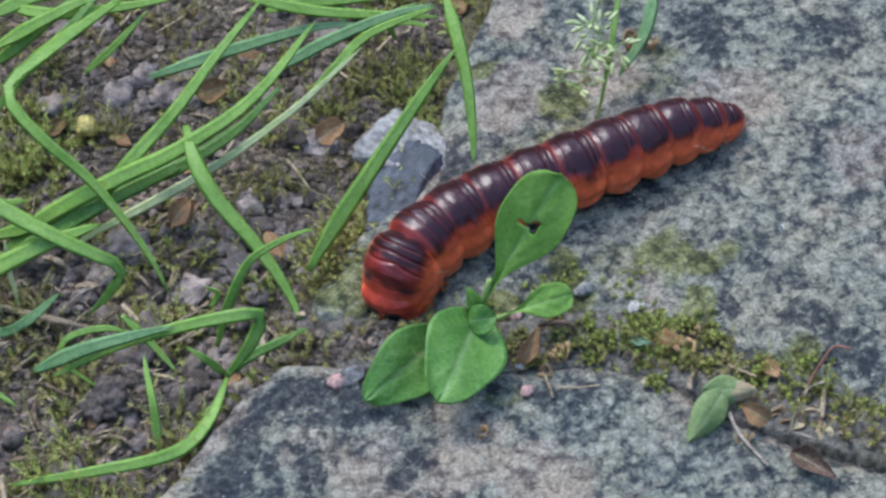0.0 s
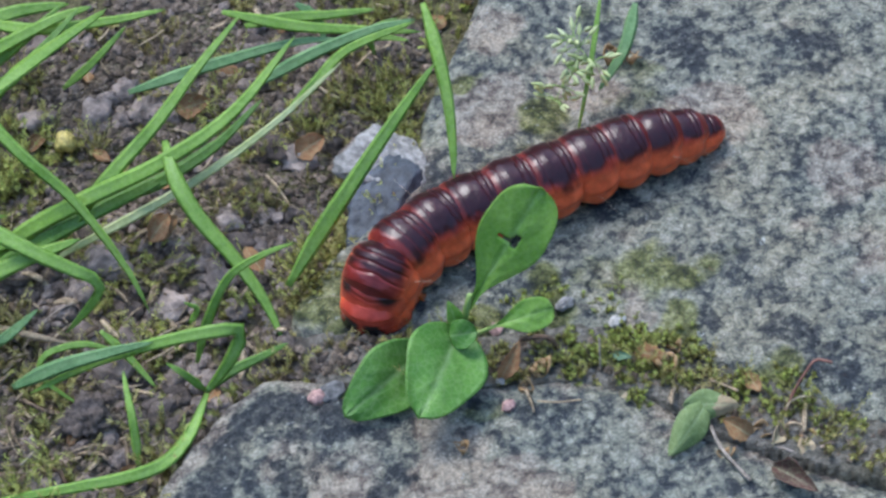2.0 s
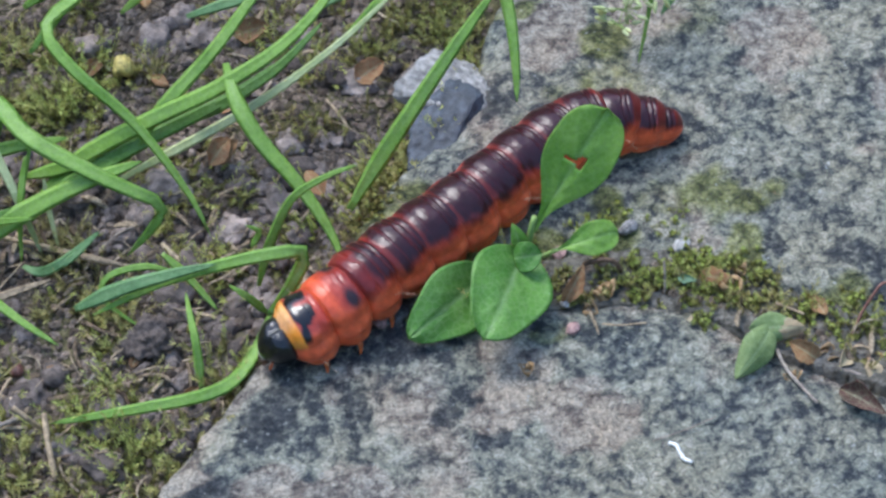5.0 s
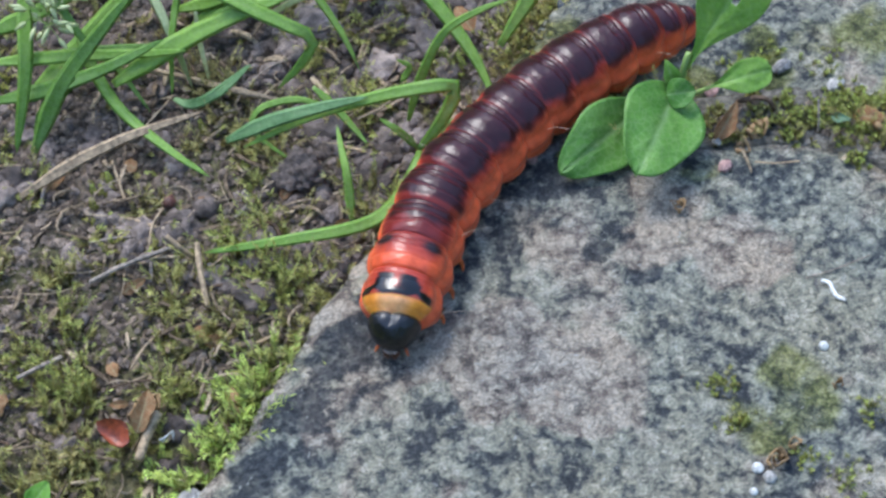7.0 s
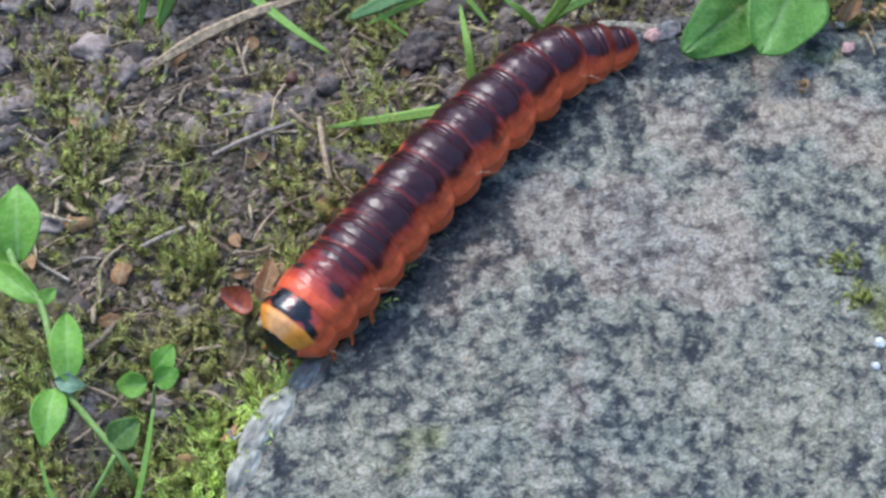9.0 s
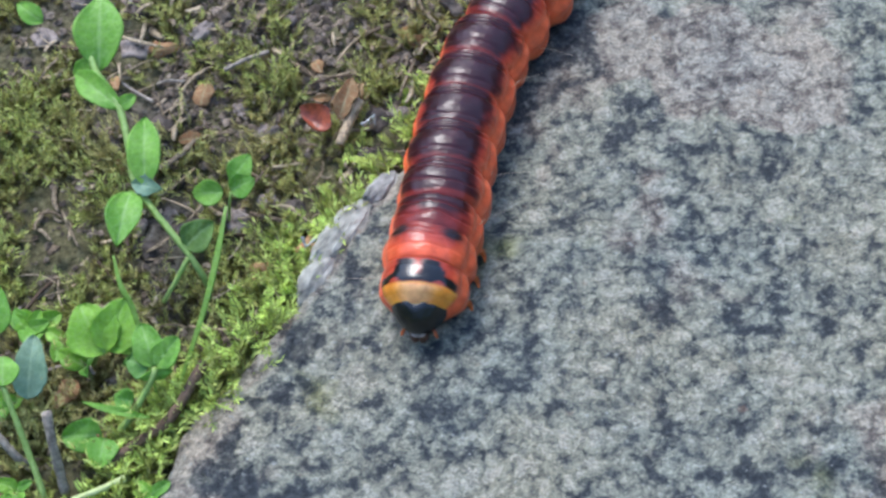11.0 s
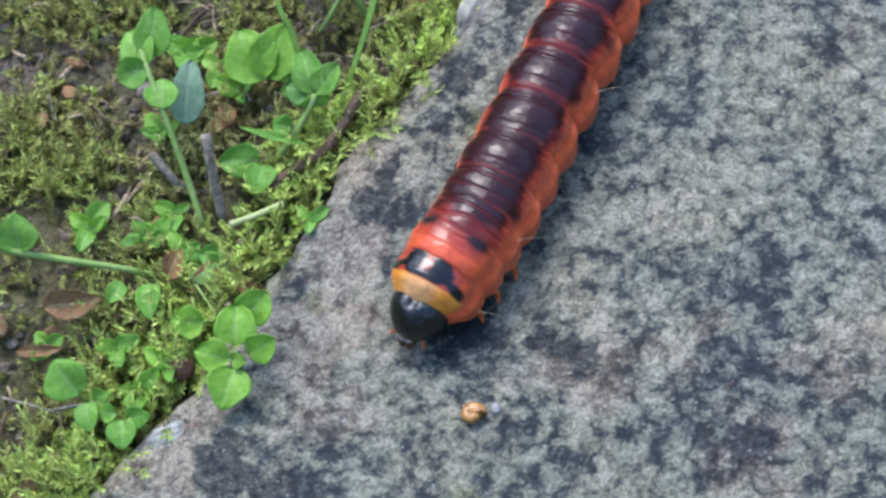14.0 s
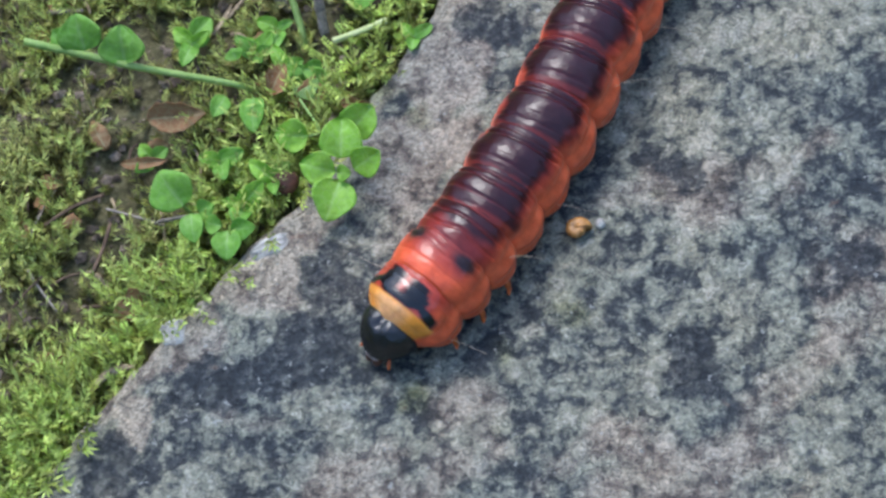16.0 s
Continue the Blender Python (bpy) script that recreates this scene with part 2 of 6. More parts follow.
def leaf_material(name, dark, light, glow=0.3, rough=0.42, flecks=0.0):
    m, tree, shader = material(name, rough, 0.28)
    at = place(tree)
    tone, grain = noise_node(tree, at, 7, 4, 0.6), noise_node(tree, at, 0.9, 4, 0.6)
    info = tree.nodes.new("ShaderNodeObjectInfo")
    base = ramp(tree, tone, (0.3, dark), (0.7, light))
    base = mixed(tree, 0.6, base, ramp(tree, grain, (0.3, (0.70, 0.74, 0.66)), (0.7, (1.24, 1.2, 1.24))), "MULTIPLY")
    base = mixed(tree, 0.7, base, ramp(tree, info.outputs["Random"], (0.0, (0.82, 0.86, 0.8)), (1.0, (1.15, 1.1, 1.05))), "MULTIPLY")
    veins = attribute(tree, "vein")
    base = mixed(tree, veins.outputs["Fac"], base, mixed(tree, 0.27, base, (0.62, 0.72, 0.42)))
    net = node(tree, "ShaderNodeTexVoronoi", Scale=800.0)
    net.feature = "DISTANCE_TO_EDGE"
    tree.links.new(at, net.inputs["Vector"])
    base = mixed(tree, ramp(tree, net.outputs["Distance"], (0.0, (0.12, 0.12, 0.12)), (0.12, (0, 0, 0))), base, (0.50, 0.62, 0.34))
    dust = ramp(tree, noise_node(tree, at, 1.3, 6, 0.75), (0.66, (0, 0, 0)), (0.74, (0.6, 0.6, 0.6)))
    base = mixed(tree, dust, base, (0.55, 0.58, 0.48))
    if flecks:
        base = mixed(tree, ramp(tree, noise_node(tree, at, 3.5, 5, 0.7), (0.66, (0, 0, 0)), (0.74, (flecks,) * 3)), base, (0.30, 0.19, 0.09))
    tree.links.new(base, shader.inputs["Base Color"])
    bump(tree, shader, grain, 0.2, 0.8)
    bump(tree, shader, tone, 1.2, 0.4)
    thin = tree.nodes.new("ShaderNodeBsdfTranslucent")
    tree.links.new(base, thin.inputs["Color"])
    mix = node(tree, "ShaderNodeMixShader", Fac=glow)
    tree.links.new(shader.outputs[0], mix.inputs[1])
    tree.links.new(thin.outputs[0], mix.inputs[2])
    tree.links.new(mix.outputs[0], tree.nodes["Material Output"].inputs["Surface"])
    return m


def moss_material():
    m, tree, shader = material("moss", 0.55, 0.3)
    tint, island = attribute(tree, "tint"), tree.nodes.new("ShaderNodeNewGeometry")
    vary = ramp(tree, island.outputs["Random Per Island"], (0.0, (0.6, 0.65, 0.6)), (1.0, (1.35, 1.3, 1.2)))
    base = mixed(tree, 1.0, tint.outputs["Color"], vary, "MULTIPLY")
    tree.links.new(base, shader.inputs["Base Color"])
    thin = tree.nodes.new("ShaderNodeBsdfTranslucent")
    tree.links.new(base, thin.inputs["Color"])
    mix = node(tree, "ShaderNodeMixShader", Fac=0.3)
    tree.links.new(shader.outputs[0], mix.inputs[1])
    tree.links.new(thin.outputs[0], mix.inputs[2])
    tree.links.new(mix.outputs[0], tree.nodes["Material Output"].inputs["Surface"])
    return m


def skin_material(name="larva_skin"):
    m, tree, shader = material(name, 0.30, 0.30)
    at = place(tree)
    colour = attribute(tree, "hue")
    fine = noise_node(tree, at, 0.6, 3, 0.5)
    blotch = noise_node(tree, at, 2.4, 4, 0.6)
    base = mixed(tree, 0.75, colour.outputs["Color"], ramp(tree, blotch, (0.3, (0.66, 0.56, 0.52)), (0.7, (1.28, 1.35, 1.35))), "MULTIPLY")
    tree.links.new(base, shader.inputs["Base Color"])
    shader.inputs["Coat Weight"].default_value = 0.12
    shader.inputs["Coat Roughness"].default_value = 0.13
    shader.inputs["Subsurface Weight"].default_value = 0.22
    shader.inputs["Subsurface Scale"].default_value = 0.001
    shader.inputs["Subsurface Radius"].default_value = (1.0, 0.35, 0.2)
    wave = tree.nodes.new("ShaderNodeMapping")
    wave.inputs["Scale"].default_value = (1.9, 0.6, 0.6)
    tree.links.new(at, wave.inputs["Vector"])
    folds = noise_node(tree, wave.outputs["Vector"], 2.6, 2, 0.5)
    bump(tree, shader, folds, 1.0, 0.16 if name == "larva_skin" else 0.05)
    bump(tree, shader, noise_node(tree, at, 1.9, 2, 0.45), 0.5, 0.30 if name == "larva_skin" else 0.12)
    crimp = tree.nodes.new("ShaderNodeMapping")
    crimp.inputs["Scale"].default_value = (2.6, 0.7, 0.7)
    tree.links.new(at, crimp.inputs["Vector"])
    bump(tree, shader, noise_node(tree, crimp.outputs["Vector"], 1.7, 2, 0.5), 0.5, 0.12 if name == "larva_skin" else 0.05)
    bump(tree, shader, fine, 0.06, 0.6)
    return m


def plain(name, colour, rough=0.5, spec=0.5, grain=0.9, depth=0.2):
    m, tree, shader = material(name, rough, spec)
    n = noise_node(tree, place(tree), grain, 5, 0.65)
    lo, hi = tuple(0.5 * c for c in colour), tuple(min(1, 1.45 * c) for c in colour)
    wide = ramp(tree, noise_node(tree, place(tree), 3.7 * grain, 3, 0.6), (0.35, (0.7, 0.7, 0.7)), (0.65, (1.2, 1.2, 1.2)))
    tree.links.new(mixed(tree, 0.8, ramp(tree, n, (0.34, lo), (0.66, hi)), wide, "MULTIPLY"), shader.inputs["Base Color"])
    bump(tree, shader, n, depth, 0.7)
    return m


STONE, SOIL, MOSS, SKIN = stone_material(), soil_material(), moss_material(), skin_material()
SHIELD = skin_material("neck_shield")
SHIELD.node_tree.nodes["Principled BSDF"].inputs["Roughness"].default_value = 0.24
SHIELD.node_tree.nodes["Principled BSDF"].inputs["Coat Weight"].default_value = 0.45
SHIELD.node_tree.nodes["Principled BSDF"].inputs["Coat Roughness"].default_value = 0.16
GRASS = leaf_material("grass_blade_green", (0.17, 0.345, 0.042), (0.31, 0.52, 0.095), 0.35)
GRASS_DARK = leaf_material("grass_blade_dark", (0.11, 0.25, 0.034), (0.20, 0.375, 0.068), 0.3)
GRASS_BLUE = leaf_material("grass_blade_bluish", (0.12, 0.265, 0.095), (0.23, 0.40, 0.165), 0.3)
STRAW_GREEN = leaf_material("pale_stalk", (0.46, 0.54, 0.20), (0.72, 0.76, 0.46), 0.2)
LEAF = leaf_material("leaf_green", (0.080, 0.222, 0.036), (0.155, 0.325, 0.064), 0.25, 0.42)
LEAF_PALE = leaf_material("leaf_pale_green", (0.175, 0.375, 0.052), (0.31, 0.52, 0.10), 0.3, 0.45)
LEAF_LIGHT = leaf_material("leaf_light_green", (0.165, 0.40, 0.048), (0.30, 0.55, 0.095), 0.38)
LEAF_BRIGHT = leaf_material("leaf_bright_green", (0.21, 0.46, 0.040), (0.36, 0.61, 0.085), 0.38)
LEAF_SILVER = leaf_material("leaf_silvery", (0.13, 0.24, 0.14), (0.26, 0.38, 0.27), 0.2, 0.7)
LEAF_BROWNED = leaf_material("leaf_browned", (0.14, 0.27, 0.05), (0.24, 0.36, 0.10), 0.3, 0.5, 1.0)
LEAF_WILTED = leaf_material("leaf_wilted", (0.17, 0.25, 0.085), (0.30, 0.38, 0.155), 0.25, 0.5, 0.8)
DEAD_LEAF = leaf_material("dead_leaf", (0.20, 0.095, 0.040), (0.44, 0.235, 0.115), 0.15, 0.75)
CURL_LEAF = leaf_material("beige_dead_leaf", (0.34, 0.24, 0.14), (0.56, 0.43, 0.28), 0.15, 0.75)
DARK_LEAF = leaf_material("dark_red_dead_leaf", (0.075, 0.040, 0.034), (0.18, 0.090, 0.075), 0.12, 0.6)
RED_STEM = plain("reddish_stem", (0.22, 0.10, 0.07), 0.7)
STEM = leaf_material("stem_green", (0.22, 0.36, 0.085), (0.37, 0.51, 0.16), 0.15)
STRAW = plain("dry_straw", (0.37, 0.27, 0.16), 0.7)
TWIG = plain("grey_twig", (0.29, 0.24, 0.19), 0.85)
BARK = plain("brown_bark", (0.13, 0.085, 0.055), 0.9, 0.3, 1.2, 0.6)
CLOD = crumb_material("soil_clod", (0.088, 0.068, 0.056), (0.31, 0.25, 0.212))
FIBRE = crumb_material("plant_fibre", (0.17, 0.12, 0.075), (0.55, 0.43, 0.28))
GRIT = crumb_material("grit", (0.065, 0.047, 0.034), (0.33, 0.255, 0.19))
PEBBLE = crumb_material("pebble", (0.16, 0.16, 0.16), (0.36, 0.34, 0.32))
QUARTZ = plain("white_quartz", (0.36, 0.345, 0.31), 0.6, 0.5, 1.2, 0.3)
PINK_STONE = plain("pink_stone", (0.40, 0.24, 0.21), 0.7)
WHITE_BIT = plain("white_scrap", (0.62, 0.62, 0.57), 0.5)
RED_SEED = plain("red_seed_husk", (0.25, 0.055, 0.022), 0.3)
RIM_ROCK = plain("worn_pale_rock", (0.33, 0.315, 0.262), 0.8, 0.3, 2.4, 0.5)
BERRY = plain("red_brown_berry", (0.13, 0.052, 0.036), 0.6)
SHELL = plain("amber_snail_shell", (0.42, 0.20, 0.06), 0.25)
CURL = plain("curled_brown_husk", (0.40, 0.26, 0.13), 0.8, 0.3, 0.9, 0.4)
BLACK_HEAD = plain("black_head_capsule", (0.006, 0.006, 0.007), 0.15, 0.5, 1.7, 0.6)
BLACK_HEAD.node_tree.nodes["Principled BSDF"].inputs["Coat Weight"].default_value = 0.3
JAW = plain("brown_jaw", (0.09, 0.035, 0.02), 0.3)
MOUTH = plain("pale_mouth_plate", (0.30, 0.25, 0.23), 0.3)
CLAW = plain("dark_spiracle", (0.025, 0.008, 0.006), 0.4)
FLESH = plain("orange_flesh", (0.62, 0.14, 0.035), 0.35, 0.5, 1.4, 0.12)
BRISTLE = plain("pale_bristle", (0.62, 0.50, 0.36), 0.4)

# ---------------------------------------------------------------- the ground and the two stone slabs
LOWER = [(-31, -53), (-18, -57), (-7, -60), (6, -62), (22, -64), (35, -71), (44, -81), (56, -90), (68, -97), (112, -124), (700, -480),
         (700, -900), (-620, -900), (-240, -330), (-172, -242), (-163, -228), (-151, -213), (-144, -204), (-138, -198), (-133, -187), (-125, -176)]
LOWER += [(-120, -166), (-118, -160), (-110, -152), (-104, -144), (-98, -137), (-95, -131), (-94, -126), (-87, -120), (-82, -113), (-76, -105),
          (-69, -96), (-64, -88), (-57, -79), (-50, -70), (-44, -63), (-38, -57)]
UPPER = [(-24, -46), (-16, -48), (-8, -47), (6, -54), (15, -54), (28, -56), (38, -62), (46, -68), (57, -75), (68, -85), (115, -112), (700, -450),
         (700, 900), (300, 700), (60, 110), (20, 27), (16, 20), (9, 9), (6, 3), (4, -8), (-4, -18), (-13, -26), (-19, -32), (-24, -38)]


def rim(x, y, outline):
    """Depth inside a slab whose broken rim is ragged."""
    return inside(x, y, outline) + 2.6 * fbm(x, y, 7, 4) + 1.4 * fbm(x + 50, y, 2.5, 3)


def stone_top(x, y, depth):
    worn = 1.5 * fbm(x, y, 38, 3) + 0.9 * fbm(x + 90, y + 40, 8, 4) + 0.35 * fbm(x, y, 1.8, 3)
    lip = -1.3 * (1 - smooth(0, 7, depth)) ** 1.5
    side = -13.0 * (1 - smooth(-2.6, 0.7, depth))
    return worn + lip + side


def stone_stain(x, y, depth, dark, pale, green, outline_dark):
    """Stains of the stone: black crust, bare pale stone, green algae, each 0 to 1."""
    wx = x + 11 * fbm(x, y, 11, 4) + 3 * fbm(x, y + 60, 3, 3)
    wy = y + 11 * fbm(x + 31, y + 77, 11, 4) + 3 * fbm(x + 12, y, 3, 3)
    speck = fbm(x, y, 5, 5)
    r = 0.72 * blots(wx, wy, dark) + 0.35 * smooth(0.0, 0.25, fbm(x, y, 15, 5)) + 0.24 * smooth(-165, -205, y) + 1.0 * speck - 0.35 * blots(wx, wy, pale)
    g = 1.0 * blots(wx, wy, pale) + 0.5 * smooth(0.0, 0.25, fbm(x + 200, y, 20, 4)) + 1.0 * fbm(x + 70, y, 5, 5)
    b = 0.7 * blots(wx, wy, green) + 0.3 * smooth(0.05, 0.25, fbm(x, y + 300, 24, 4)) + 1.0 * fbm(x, y + 170, 6, 5)
    band = np.exp(-(((depth - 7 - 6 * fbm(x, y + 9, 12, 3)) / 3.5) ** 2)) * (outline_dark > 0)
    r = r + 0.45 * band * smooth(-190, -170, y)
    g = g + 0.5 * (1 - smooth(1.0, 4.5, depth + 3 * speck)) * (outline_dark > 0)
    r = r - 0.5 * (1 - smooth(1.0, 4.5, depth + 3 * speck)) * (outline_dark > 0)
    return np.clip(np.stack([r, g, b], 1), 0, 1)


def slab(name, outline, xs, ys, dark, pale, green, label):
    x, y = (a.ravel() for a in np.meshgrid(xs, ys, indexing="ij"))
    depth = rim(x, y, outline)
    keep = depth > -3.2
    faces = grid_faces(len(xs), len(ys), keep)
    used = np.unique(faces)
    back = np.zeros(len(x), int)
    back[used] = np.arange(len(used))
    x, y, depth = x[used], y[used], depth[used]
    me = mesh(name, np.stack([x, y, stone_top(x, y, depth)], 1), back[faces], STONE)
    paint(me, "stain", stone_stain(x, y, depth, dark, pale, green, int("lower" in name)))
    return tagged(new(name, me), label, "stone slab", kind="structure")


def joint(x, y):
    """How far a place lies within the narrow joint between the slabs, 0 to 1."""
    return smooth(-26, -12, np.minimum(inside(x, y, LOWER), 0) + np.minimum(inside(x, y, UPPER), 0)) * smooth(-30, -18, x + 0.0 * y)


def soil_height(x, y):
    z = -6.0 + 4.0 * fbm(x, y, 34, 3) + 3.2 * fbm(x + 60, y + 10, 9, 4) + 1.0 * fbm(x, y, 2.2, 3)
    low, up = inside(x, y, LOWER), inside(x, y, UPPER)
    z = z + (5.4 - 0.5 * (z + 6)) * joint(x, y) + 1.6 * smooth(-14, -1, low) * smooth(-60, -95, y)
    return np.where(np.maximum(low, up) > 1.8, -11.0, z)


def moss_cover(x, y):
    """Share of the ground that moss covers, and how fresh it is."""
    low, up = inside(x, y, LOWER), inside(x, y, UPPER)
    wild = fbm(x + 11, y + 5, 16, 4)
    far = smooth(-26, -74, y)
    cover = smooth(0.0, 0.2, wild) * 0.55 + 0.14 + 0.12 * smooth(-140, -165, y) + far * (0.62 + 1.5 * wild)
    cover = cover + 0.42 * smooth(-14, 8, y) * smooth(-0.22, 0.05, wild)
    by_low = smooth(-15, -2, low) * smooth(-84, -104, y)
    by_up = smooth(-12, -2, up) * smooth(-50, -30, y)
    seam = joint(x, y) * smooth(-0.04, 0.12, fbm(x, y, 9, 3))
    fresh = np.clip(0.20 + 0.75 * by_low + 0.18 * far + 0.3 * far * smooth(-140, -175, y) + 0.9 * fbm(x + 70, y + 44, 13, 4), 0, 1)
    fresh = fresh * (1 - 0.75 * joint(x, y))
    cover = cover * (1 - 0.75 * joint(x, y))
    return np.clip(np.maximum.reduce([cover, by_low * 0.95, by_up * 0.85, seam * 0.34]), 0, 1), fresh


def build_ground():
    xs, ys = steps(-205, 75, 0.9, -9000, 9000), steps(-250, 62, 0.9, -9000, 9000)
    x, y = (a.ravel() for a in np.meshgrid(xs, ys, indexing="ij"))
    me = mesh("ground", np.stack([x, y, soil_height(x, y)], 1), grid_faces(len(xs), len(ys)), SOIL)
    cover, fresh = moss_cover(x, y)
    paint(me, "stain", np.stack([0.85 * joint(x, y), fresh, smooth(0.15, 0.7, cover) * (1 - 0.6 * joint(x, y))], 1))
    tagged(new("ground", me), "bare brown crumbly soil with moss and litter", "soil", kind="structure")


build_ground()
slab("stone_slab_lower", LOWER, steps(-180, 70, 0.75, -620, 680), steps(-252, -50, 0.75, -900, 0),
     [(-33, -68, 13), (-44, -77, 8), (-20, -67, 6), (-13, -80, 5), (-58, -97, 9), (-66, -105, 8), (-74, -115, 8), (-47, -112, 6), (-30, -79, 4),
      (-8, -88, 3), (-33, -83, 4), (-88, -124, 4), (-93, -133, 4), (-101, -146, 5), (-107, -157, 4), (-111, -170, 6), (-100, -178, 8),
      (-130, -209, 6), (-146, -226, 7), (-157, -234, 7), (-163, -241, 6), (-135, -221, 8), (-120, -216, 6), (-99, -192, 6), (-87, -196, 5), (-82, -226, 5)],
     [(-44, -95, 9), (-37, -106, 8), (-26, -103, 7), (-31, -94, 7), (0, -74, 7), (-6, -81, 7), (8, -87, 8), (-114, -163, 6), (-108, -152, 4),
      (-94, -129, 4), (-122, -190, 8), (-134, -200, 6), (-140, -207, 7), (-152, -218, 6), (-156, -230, 4), (-20, -110, 9), (-118, -176, 6), (-62, -83, 4)],
     [(14, -115, 8), (4, -120, 7), (-14, -63, 6), (8, -67, 4)],
     "grey lichen-mottled stone slab with a broken edge")
slab("stone_slab_upper", UPPER, steps(-32, 105, 0.75, -60, 700), steps(-95, 70, 0.75, -460, 880),
     [(35, -27, 6), (73, -24, 7), (64, -70, 7), (47, -58, 4), (58, -62, 5), (8, -10, 6), (20, -38, 5), (80, 0, 10), (60, 10, 7), (28, 12, 6), (5, -18, 5)],
     [(60, -10, 10), (20, 0, 8), (32, -55, 2.5), (80, -30, 8), (38, 3, 7), (22, 22, 6)],
     [(39, -46, 8), (46, -48, 5), (31, -44, 5), (20, -47, 6), (-18, -36, 8), (-14, -44, 6), (8, -50, 5), (40, -58, 6), (55, -70, 6), (30, -3, 5), (13, 10, 4)],
     "grey lichen-mottled stone slab with green algae patches")


# ---------------------------------------------------------------- broken stones, pebbles, clods
def lump(name, radius, seed, material, flat=0.7, rough=0.28, detail=3, cut=(0.72, 0.98)):
    """A worn lump of stone or soil about its own origin: chipped flat facets, then fine roughness."""
    bm = bmesh.new()
    bmesh.ops.create_icosphere(bm, subdivisions=detail, radius=1.0)
    shift = Vector((seed * 3.7, seed * 1.3, seed * 7.1))
    rng = np.random.RandomState(seed)
    cuts = [(Vector(unit(rng.normal(size=3))), rng.uniform(*cut)) for _ in range(13)]
    for v in bm.verts:
        d = v.co.normalized()
        r = min([1.12] + [h / d.dot(n) for n, h in cuts if d.dot(n) > 0.05]) if rough > 0.15 else 1.0
        r *= 1 + 0.5 * rough * noise.noise(d * 1.7 + shift) + 0.5 * rough * noise.noise(d * 4.3 + shift) + 0.45 * rough * noise.noise(d * 9.5 + shift)
        v.co = Vector((d.x * r, d.y * r, d.z * r * flat)) * radius * MM
    me = bpy.data.meshes.new(name)
    bm.to_mesh(me)
    bm.free()
    me.polygons.foreach_set("use_smooth", [True] * len(me.polygons))
    me.materials.append(material)
    return me


def put(name, me, x, y, z, turn, label, category, group="", stretch=(1, 1, 1)):
    ob = new(name, me)
    ob.matrix_world = pose(x * MM, y * MM, z * MM, 0, 0, turn) @ Matrix.Diagonal((*stretch, 1))
    return tagged(ob, label, category, group)


PALE_ROCK = plain("pale_rock", (0.29, 0.275, 0.25), 0.85, 0.3, 1.6, 1.2)
BLUE_ROCK = plain("dark_blue_rock", (0.062, 0.071, 0.083), 0.6, 0.4, 2.2, 1.0)
put("broken_stone", lump("broken_stone", 10.5, 1, PALE_ROCK, 0.5, 0.17, 5, (0.5, 0.9)), -3.0, -6.5, -2.2, 20, "pale rough broken stone at the slab's edge", "stone", "broken stones", (0.95, 1.1, 1))
put("broken_stone", lump("broken_stone", 10.5, 2, BLUE_ROCK, 0.5, 0.18, 5, (0.5, 0.9)), -4.5, -18.5, -3.0, 50, "dark bluish broken stone at the slab's edge", "stone", "broken stones", (1.2, 0.9, 1))
put("edge_stone", lump("edge_stone", 4.7, 5, RIM_ROCK, 0.42, 0.14, 5), -93.2, -126.6, -1.5, 55, "smooth pale lip of stone on the slab's rim", "stone", "edge stones", (1.55, 0.62, 1))
put("edge_stone", lump("edge_stone", 3.4, 26, RIM_ROCK, 0.55, 0.2, 4), -97.6, -134.8, -1.9, 62, "pale worn stone on the slab's rim", "stone", "edge stones", (1.5, 0.7, 1))
put("edge_stone", lump("edge_stone", 3.0, 27, PALE_ROCK, 0.5, 0.24, 4), -86.6, -118.6, -1.8, 50, "grey chipped stone on the slab's rim", "stone", "edge stones", (1.7, 0.7, 1))
put("edge_stone", lump("edge_stone", 3.2, 6, QUARTZ, 0.5, 0.3), -140.2, -205.0, -1.0, 15, "flat white quartz piece on the slab's edge", "stone", "edge stones", (1.2, 0.6, 1))
put("edge_stone", lump("edge_stone", 2.2, 7, QUARTZ, 0.6, 0.3), -153.5, -217.4, -1.0, 15, "white pebble set in the slab's edge", "stone", "edge stones")
put("edge_stone", lump("edge_stone", 2.0, 8, PINK_STONE, 0.35, 0.3), -145.2, -216.4, -0.7, 15, "pinkish pebble set in the slab", "stone", "edge stones", (1.2, 0.8, 1))
put("edge_stone", lump("edge_stone", 2.0, 9, QUARTZ, 0.35, 0.3), -140.4, -216.5, -0.7, 15, "pale pebble set in the slab", "stone", "edge stones")
put("pebble", lump("pebble", 1.6, 10, PEBBLE, 0.6), 23.4, -49.4, 0.5, 30, "small grey pebble on the stone", "pebble", "pebbles", (1.2, 0.8, 1))
put("pebble", lump("pebble", 2.4, 11, PEBBLE, 0.65), -20.0, -59.6, -0.6, 10, "grey pebble beside the seedling", "pebble", "pebbles", (1.2, 0.9, 1))
put("pebble", lump("pebble", 1.7, 12, PINK_STONE, 0.7), -22.5, -60.5, 0.2, 10, "pink pebble on the stone's edge", "pebble", "pebbles")
put("pebble", lump("pebble", 1.5, 13, PINK_STONE, 0.7), 10.5, -51.5, -0.6, 10, "reddish pebble in the joint", "pebble", "pebbles")
put("pebble", lump("pebble", 1.4, 14, PINK_STONE, 0.5), 9.5, -69.2, 0.3, 50, "reddish pebble on the stone", "pebble", "pebbles", (1.1, 0.8, 1))
